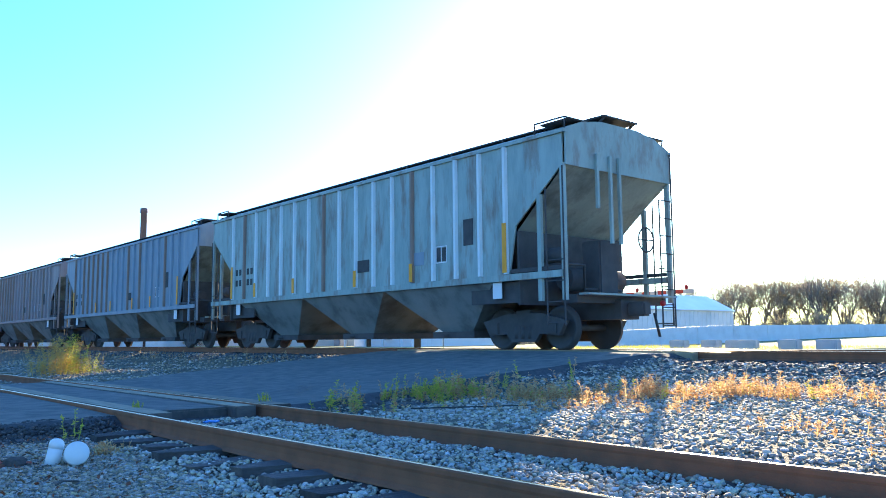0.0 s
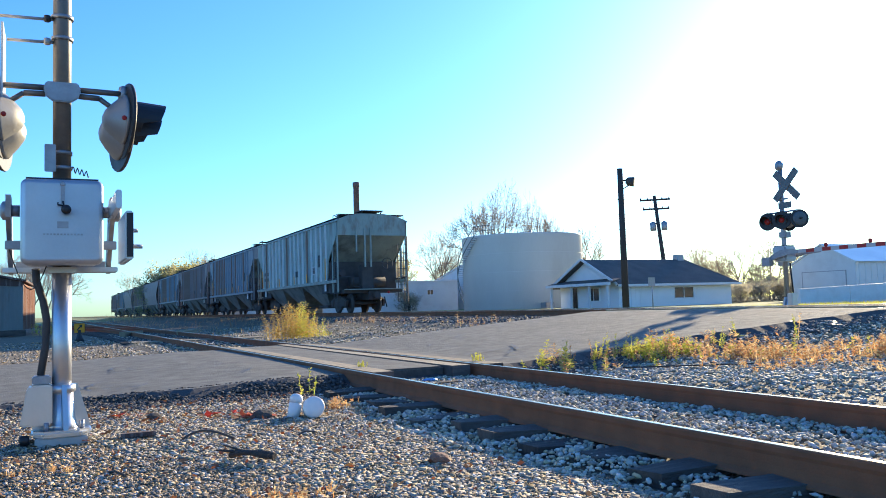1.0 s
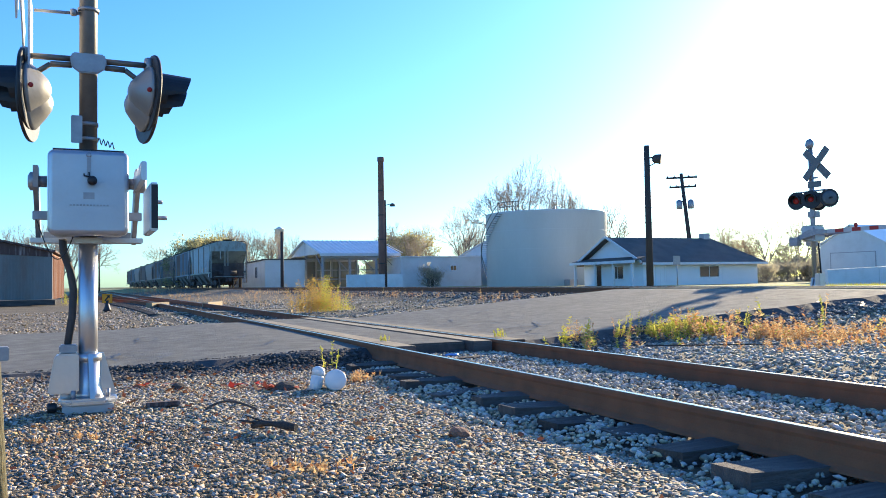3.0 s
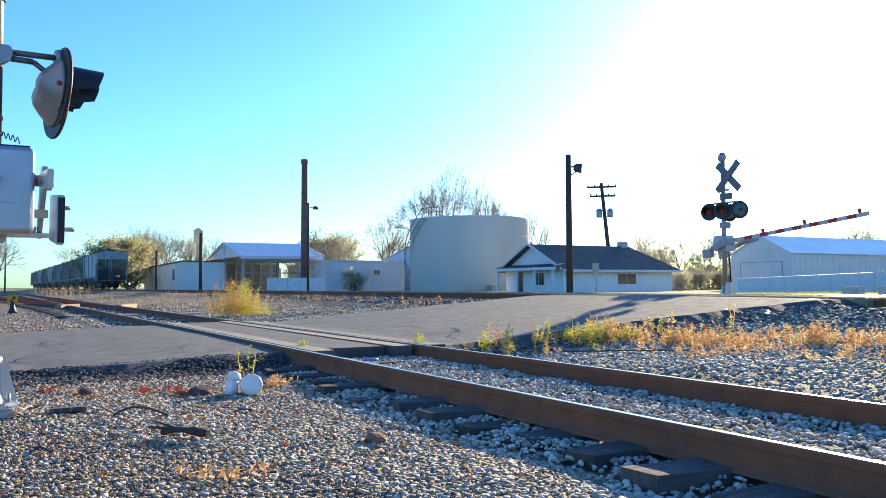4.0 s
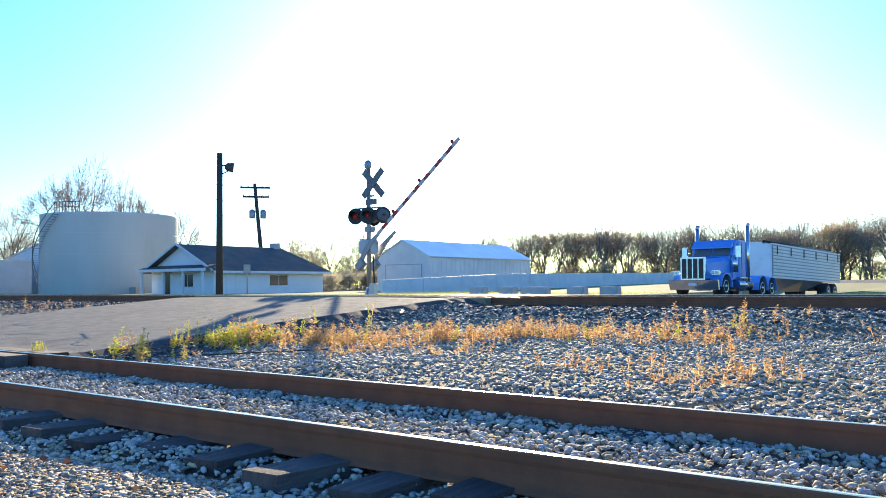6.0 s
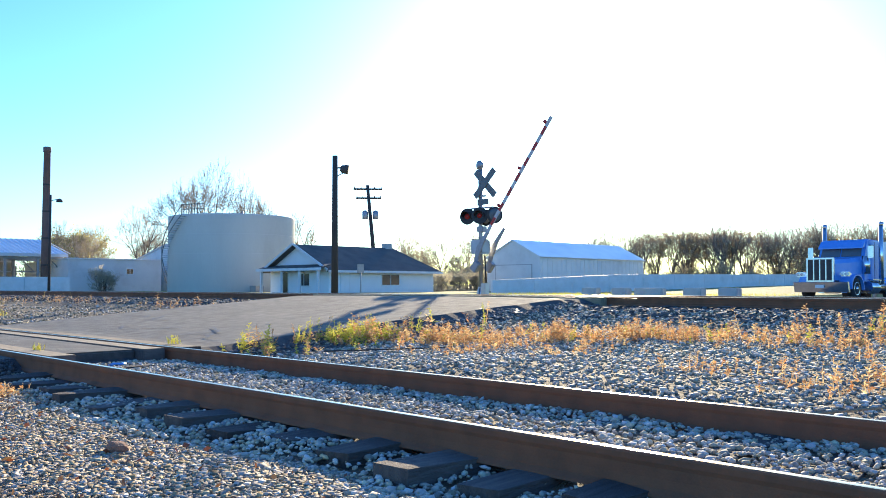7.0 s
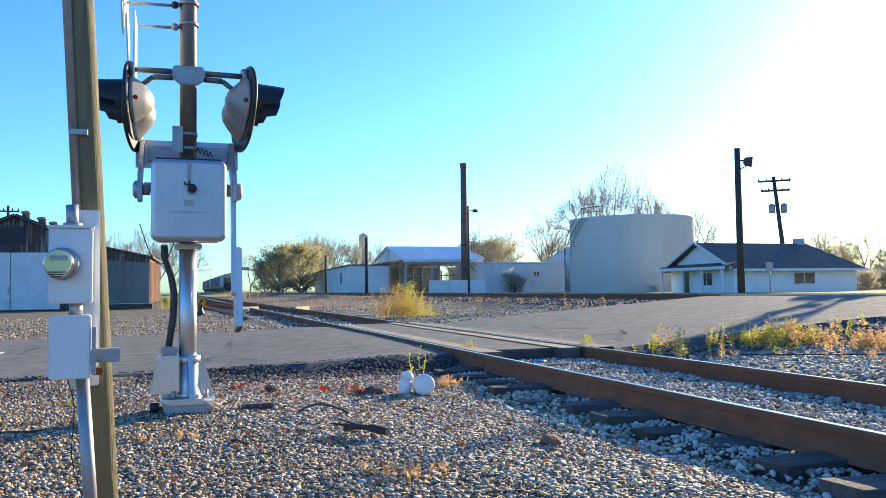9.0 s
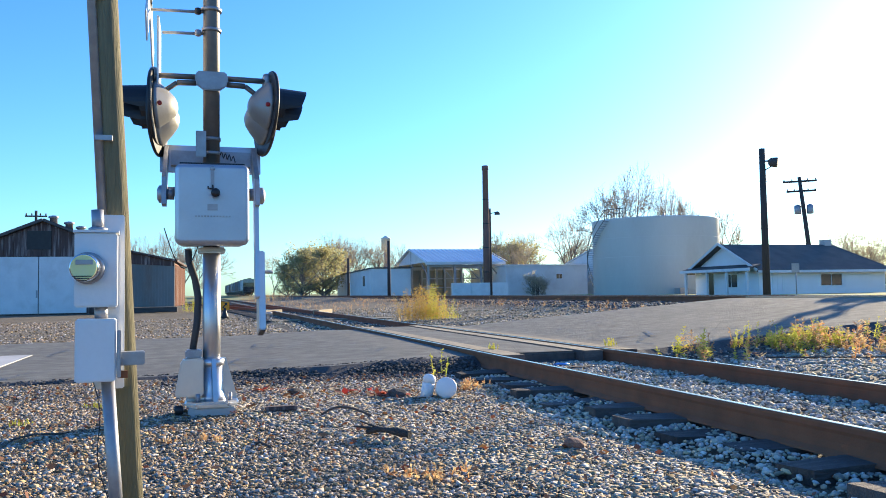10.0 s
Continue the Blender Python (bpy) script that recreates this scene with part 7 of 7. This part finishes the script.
    for x, y, ln, a in ((-1.2, 5.85, 0.34, 30), (-1.05, 6.3, 0.22, 70), (0.35, 5.0, 0.2, 110), (1.6, 5.9, 0.18, 20)):
        tw = polytube(BM(), [(0, 0, 0.015), (ln * 0.4, 0.02, 0.03), (ln * 0.75, -0.015, 0.022), (ln, 0.01, 0.012)], 0.008, 6)
        ob = part("dry_twig", tw, M_TIE)
        ob.matrix_basis = pose(x, y, gz(x, y), 0, 0, a)
        tagged(ob, "thin dark dry twig on the gravel", "twig")
    # fallen leaves
    rnd = random.Random(4)
    V, F = [], []
    spots = [(1.55, 7.2, 0.12, 40), (0.48, 7.8, 0.2, 20), (0.9, 7.5, 0.3, 22)]
    for cx, cy, sp, k in spots:
        for i in range(k):
            spots_x, spots_y = cx + rnd.gauss(0, sp), cy + rnd.gauss(0, sp)
            add_leaf(V, F, rnd, spots_x, spots_y, 0.045)
    for i in range(1700):
        add_leaf(V, F, rnd, rnd.uniform(-2.6, 2.6), 2.4 + 6.4 * rnd.random() ** 0.6, rnd.uniform(0.012, 0.03))
    tagged(from_arrays("fallen_leaves", V, F, M_FALLEN), "brown and red fallen leaves scattered on the gravel", "leaves", kind="stuff")
    V, F = [], []
    for cx, cy, sp, k in ((1.58, 7.12, 0.07, 16), (1.30, 7.35, 0.15, 7), (0.55, 7.75, 0.12, 5)):
        for i in range(k):
            add_leaf(V, F, rnd, cx + rnd.gauss(0, sp), cy + rnd.gauss(0, sp), 0.05)
    tagged(from_arrays("red_leaves", [v + Vector((0, 0, 0.012)) for v in V], F, M_REDLEAF), "bright red fallen leaves beside the pipe stubs", "leaves", kind="stuff")
    # yellow switch target by the siding
    s = thing("switch_stand", pose(0.95, 33.0, -0.02), "small yellow switch target on a dark stand", "switch stand")
    part("stand", lathe(BM(), (0, 0, 0), (0, 0, 1), [(0, 0.18), (0.12, 0.12), (0.35, 0.05), (0.42, 0.05)], 12), M_BLACK, s)
    part("target", box(BM(), -0.18, 0.18, -0.01, 0.01, 0.32, 0.66), M_YELLOW, s, "yellow target plate", bev=0.01)
    part("arrow_mark", slab(BM(), [(-0.10, 0.42), (-0.06, 0.40), (0.05, 0.53), (0.09, 0.49), (0.09, 0.61), (-0.03, 0.61), (0.01, 0.57)], 1, -0.0145, -0.0105), M_BLACK, s)
    sg = thing("road_sign", pose(36.2, 43.0, 0.2), "grey back of a small road sign by the house", "sign")
    part("post", tube(BM(), (0, 0, 0), (0, 0, 1.9), 0.04, n=8), M_GALV, sg)
    part("plate", box(BM(), -0.35, 0.25, -0.04, -0.02, 1.55, 2.15), M_GALV, sg, bev=0.01)


M_STONE_RUST = mat("rusty_stone", (0.30, 0.16, 0.10), (0.20, 0.10, 0.07), 0.9, scale=20, fine=90, bump=0.5)


def add_leaf(V, F, rnd, x, y, s):
    c = Vector((x, y, gz(x, y) + 0.022))
    u = Vector((rnd.gauss(0, 1), rnd.gauss(0, 1), rnd.gauss(0, 0.35))).normalized() * s * rnd.uniform(0.5, 1.2)
    w = u.cross(Vector((0, 0, 1))).normalized() * s * rnd.uniform(0.3, 0.7) + Vector((0, 0, rnd.uniform(-0.01, 0.015)))
    o = len(V)
    V += [c - u, c - w * 0.8, c + u * 0.3 - w, c + u, c + w]
    F.append((o, o + 1, o + 2, o + 3, o + 4))


small_things()


# ---- crossing planks, markings, cracks, switch rails ----
def crossing_details():
    for x0, x1, y0, y1 in ((3.19, 3.45, 8.55, 12.6), (3.19, 3.44, 12.63, 17.0), (4.27, 4.52, 8.75, 12.9), (4.27, 4.51, 12.93, 17.1), (4.70, 4.95, 8.7, 13.0), (4.70, 4.94, 13.03, 17.0)):
        o = part("plank", box(BM(), x0, x1, y0, y1, -0.02, 0.172), M_PLANK, near_track, bev=0.008)
        o.data.materials.append(M_TIE)
        for f in o.data.polygons:
            f.material_index = 0 if f.normal.z > 0.5 else 1
    fill = part("infill", box(BM(), 3.46, 4.26, 8.95, 17.0, -0.02, 0.160), M_ASPHALT, near_track, bev=0.02)
    # Infill sides take the shade-darkened asphalt too.
    fill.data.materials.append(M_CRUMB)
    for f in fill.data.polygons:
        f.material_index = 0 if f.normal.z > 0.5 else 1
    for x0, x1 in ((12.9, 13.08), (13.25, 13.45), (14.35, 14.55), (14.72, 14.9)):
        part("plank", box(BM(), x0, x1, 8.4, 17.2, 0.4, 0.655), M_PLANK, main_track, bev=0.008)
    for x0, x1, y0, y1, z in ((-2.75, -2.35, 9.7, 13.1, 0.055), (18.2, 18.6, 13.2, 16.6, 0.555)):
        b = slab(BM(), [(x0, y0), (x1, y0), (x1, y1), (x0, y1)], 2, z - 0.02, z + 0.012)
        tagged(part("stop_line", b, M_CONC), "worn white painted stop line on asphalt", "road marking", kind="structure")
    rnd = random.Random(9)
    more = [(rnd.uniform(-3, 2.4), rnd.uniform(9.5, 16), rnd.randint(6, 16)) for _ in range(12)] + [(rnd.uniform(6, 12), rnd.uniform(9, 16), rnd.randint(8, 18)) for _ in range(10)]
    for k, (x, y, n) in enumerate(more + [(0.4, 9.6, 18), (1.2, 12.0, 12), (-0.8, 13.5, 14), (7.5, 11, 16), (9.5, 13.5, 16), (2.0, 14.0, 10)]):
        bm = BM()
        p = Vector((x, y, 0))
        a = rnd.uniform(0, 6.28)
        prev = None
        for i in range(n):
            a += rnd.gauss(0, 0.5)
            p = p + Vector((math.cos(a), math.sin(a), 0)) * 0.13
            z = lerp_rows(p.x, ROAD) + 0.024
            w = Vector((-math.sin(a), math.cos(a), 0)) * rnd.uniform(0.005, 0.020)
            row = [bm.verts.new((p.x - w.x, p.y - w.y, z)), bm.verts.new((p.x + w.x, p.y + w.y, z))]
            if prev:
                bm.faces.new((prev[0], row[0], row[1], prev[1]))
            prev = row
        tagged(part("tar_crack", bm, M_BLACK), "dark crack across the worn asphalt road", "crack", kind="structure")
    # diverging siding beyond the road
    d = thing("diverging_track", pose(0, 0, 0), "rusty diverging siding with timber switch ties", "railway track", kind="structure")
    for off in (-0.7525, 0.7525):
        bm = rail_bm(0, 0, 60, NEAR_Z)
        for v in bm.verts:
            v.co.x += NEAR_X + off - 0.0016 * v.co.y ** 2 if v.co.y < 40 else NEAR_X + off - 2.56 - 0.128 * (v.co.y - 40)
            v.co.y += 27
        part("rail", bm, M_RAIL_RUST, d)
    for k in range(36):
        b = box(BM(), -1.9, 1.3, -0.11, 0.11, -0.2, 0.02)
        ob = part("tie", b, M_TIE, d)
        yy = 27 + k * 0.6
        ob.location = (NEAR_X - 0.0016 * (yy - 27) ** 2, yy, 0.02)
    for k in range(3):
        part("plank", box(BM(), 2.2, 6.2, 26.2 + k * 0.32, 26.48 + k * 0.32, -0.02, 0.06), M_PLANK, d)
    for x, y in ((5.0, 34.5), (3.0, 36.0)):
        o = part("spare_tie", box(BM(), -1.0, 1.0, -0.12, 0.12, 0, 0.2), M_PLANK, d)
        o.matrix_basis = pose(x, y, 0.02, 0, 0, 65)


crossing_details()


# ---- loose stones ----
def stones(name, material, label, n, sampler, size, seed, detail=1):
    rng = np.random.RandomState(seed)
    bm = BM()
    if detail:
        bmesh.ops.create_icosphere(bm, subdivisions=1, radius=1)
    else:
        bmesh.ops.create_cube(bm, size=1.5)
    bv = np.array([v.co[:] for v in bm.verts])
    bf = np.array([[v.index for v in f.verts] for f in bm.faces])
    bm.free()
    P = np.array([sampler(rng) for _ in range(n)])
    s = size[0] + (size[1] - size[0]) * rng.rand(n) ** 2.2
    jit = 1 + rng.uniform(-0.36, 0.36, (n, len(bv), 3))
    ax = rng.uniform(0.65, 1.25, (n, 1, 3)) * np.array([1, 1, 0.62])
    v = bv[None] * jit * ax * s[:, None, None]
    ang = rng.rand(n) * 6.283
    tl = rng.normal(0, 0.35, n)
    c, sn, ct, stt = np.cos(ang), np.sin(ang), np.cos(tl), np.sin(tl)
    y2 = v[:, :, 1] * ct[:, None] - v[:, :, 2] * stt[:, None]
    z2 = v[:, :, 1] * stt[:, None] + v[:, :, 2] * ct[:, None]
    x2 = v[:, :, 0] * c[:, None] - y2 * sn[:, None]
    y3 = v[:, :, 0] * sn[:, None] + y2 * c[:, None]
    out = np.stack([x2 + P[:, 0:1], y3 + P[:, 1:2], z2 + P[:, 2:3] + s[:, None] * 0.18], -1).reshape(-1, 3)
    k = bf.shape[1]
    faces = (bf[None] + (np.arange(n) * len(bv))[:, None, None]).reshape(-1)
    me = bpy.data.meshes.new(name)
    me.vertices.add(len(out))
    me.vertices.foreach_set("co", out.ravel())
    nf = n * len(bf)
    me.loops.add(nf * k)
    me.loops.foreach_set("vertex_index", faces)
    me.polygons.add(nf)
    me.polygons.foreach_set("loop_start", np.arange(nf) * k)
    me.update(calc_edges=True)
    me.materials.append(material)
    return tagged(new(name, me), label, "gravel", kind="stuff")


def area(x0, x1, y0, y1, lift=0.0, power=1.0, reject=None):
    def f(rng):
        while True:
            x, y = rng.uniform(x0, x1), y0 + (y1 - y0) * rng.rand() ** power
            if reject is None or not reject(x, y):
                return x, y, gz(x, y) + lift
    return f


def on_road(x, y):
    return ROAD_Y0 - flare(x) - 0.05 < y < ROAD_Y1 + 0.05


def bare_patch(x, y):
    return noise.noise(Vector((x * 1.5, y * 1.5, 8))) + 0.5 * noise.noise(Vector((x * 6, y * 6, 3))) > 0.78 - 0.05 * (y - 2)


def between_rails(rng):
    while True:
        x, y = rng.uniform(2.35, 5.5), -1.5 + 10.3 * rng.rand()
        if abs(x - 3.107) < 0.085 or abs(x - 4.612) < 0.085:
            continue
        inner = 3.1 < x < 4.62
        return x, y, (0.042 + 0.026 * noise.noise(Vector((x * 2.5, y * 2.5, 7)))) if inner else lerp_rows(abs(x - 3.86), [(0.75, 0.0), (1.0, -0.015), (1.5, -0.04)]) + 0.03 * noise.noise(Vector((x * 2, y * 2, 1)))


stones("gravel_stones", M_STONE_BROWN, "small brown and grey gravel stones on the ground", 105000, area(-2.6, 2.6, 1.9, 8.95, 0.0, 1.3, bare_patch), (0.0038, 0.0165), 1, detail=0)
stones("fine_grit", M_STONE_BROWN, "fine brown grit trodden into the ground", 36000, area(-2.6, 2.6, 4.0, 8.95, 0.0, 0.8), (0.003, 0.010), 15, detail=0)
stones("scattered_gravel", M_STONE_BROWN, "sparse brown gravel stones on the trodden ground", 9000, area(-7.5, 2.5, -6, 9.0, 0.0, 1.0, lambda x, y: x > -2.6 and y > 1.9), (0.007, 0.02), 12, detail=0)
stones("pale_gravel_stones", M_STONE, "pale grey gravel stones scattered on the ground", 20000, area(-0.8, 2.6, 1.8, 8.4, 0.0, 1.4, lambda x, y: x < 2.4 - (y - 1.5) * 0.42 + 0.5 * noise.noise(Vector((x, y, 4)))), (0.008, 0.020), 2, detail=0)
stones("ballast", M_BALLAST, "pale crushed stone ballast between the siding rails", 23000, between_rails, (0.011, 0.027), 3)
stones("yard_ballast", M_BALLAST, "grey crushed stone between the two tracks", 33000, area(5.3, 12.3, -3.5, 9.3, 0.0, 1.0, on_road), (0.011, 0.031), 4, detail=0)
stones("far_ballast", M_STONE, "grey crushed stone along the tracks beyond the road", 9000, area(1.5, 12.6, 16.9, 40, 0.0, 1.6), (0.02, 0.045), 5, detail=0)
stones("roadside_stones", M_STONE_BROWN, "brown gravel beside the road", 7000, area(-8, 2.5, 16.9, 34, 0.0, 1.3), (0.015, 0.035), 6, detail=0)
stones("main_ballast", M_STONE_DARK, "dark ballast along the main line", 12000, area(11.2, 16.6, -8, 50, 0.0, 1.2, on_road), (0.03, 0.06), 7, detail=0)
stones("asphalt_crumbs", M_CRUMB, "broken asphalt crumbs along the road edge, darkened for its shade", 5200, area(-0.4, 3.0, 8.25, 9.25, 0.0, 0.6), (0.006, 0.034), 8)
def road_skirt(rng):
    x, k = rng.uniform(-4.0, 3.0), rng.rand()
    return x, ROAD_Y0 + 0.12 - 0.62 * k, lerp_rows(x, ROAD) - 0.02 - 0.14 * max(0, k - 0.15)


stones("skirt_crumbs", M_CRUMB, "crumbling asphalt along the broken road edge, blackened for its shade", 7500, road_skirt, (0.005, 0.024), 14, detail=0)
stones("edge_crumbs", M_STONE_DARK, "dark stones along the climbing road edge", 1500, area(5.0, 12.0, 8.4, 9.2, 0.0, 1.0, on_road), (0.015, 0.05), 9)


# ---- movement ----
END_Y = [(0.0, 10.8), (0.2, 16.3), (0.5, 24.3), (1.0, 37.0), (2.0, 61.5), (3.5, 97.0), (5.0, 131.0), (7.0, 175.0), (8.5, 207.0), (10.0, 238.0)]
FAR_ARM = [(0.0, 0), (3.6, 0), (3.9, 4), (4.2, 10.5), (4.5, 15.0), (5.0, 23.5), (5.5, 31.2), (6.2, 43.4), (6.8, 50.6), (7.5, 56.8), (8.5, 65), (10.0, 74)]
NEAR_ARM = [(0.0, 0), (3.6, 0), (4.2, 10), (5.0, 27), (6.0, 48), (7.0, 68), (7.6, 78), (8.2, 80), (10.0, 80)]


def motions():
    for i, car in enumerate(train):
        walk(car, [(t, pose(MAIN_X + 0.155, y + CAR_HALF - 0.1 + i * CAR_PITCH, MAIN_Z)) for t, y in END_Y])
    walk(far_arm, [(t, pose(0, -0.3, 1.82, -a, 0, 0)) for t, a in FAR_ARM])
    walk(near_arm, [(t, pose(0, -0.2, 1.64, a, 0, 0)) for t, a in NEAR_ARM])


motions()
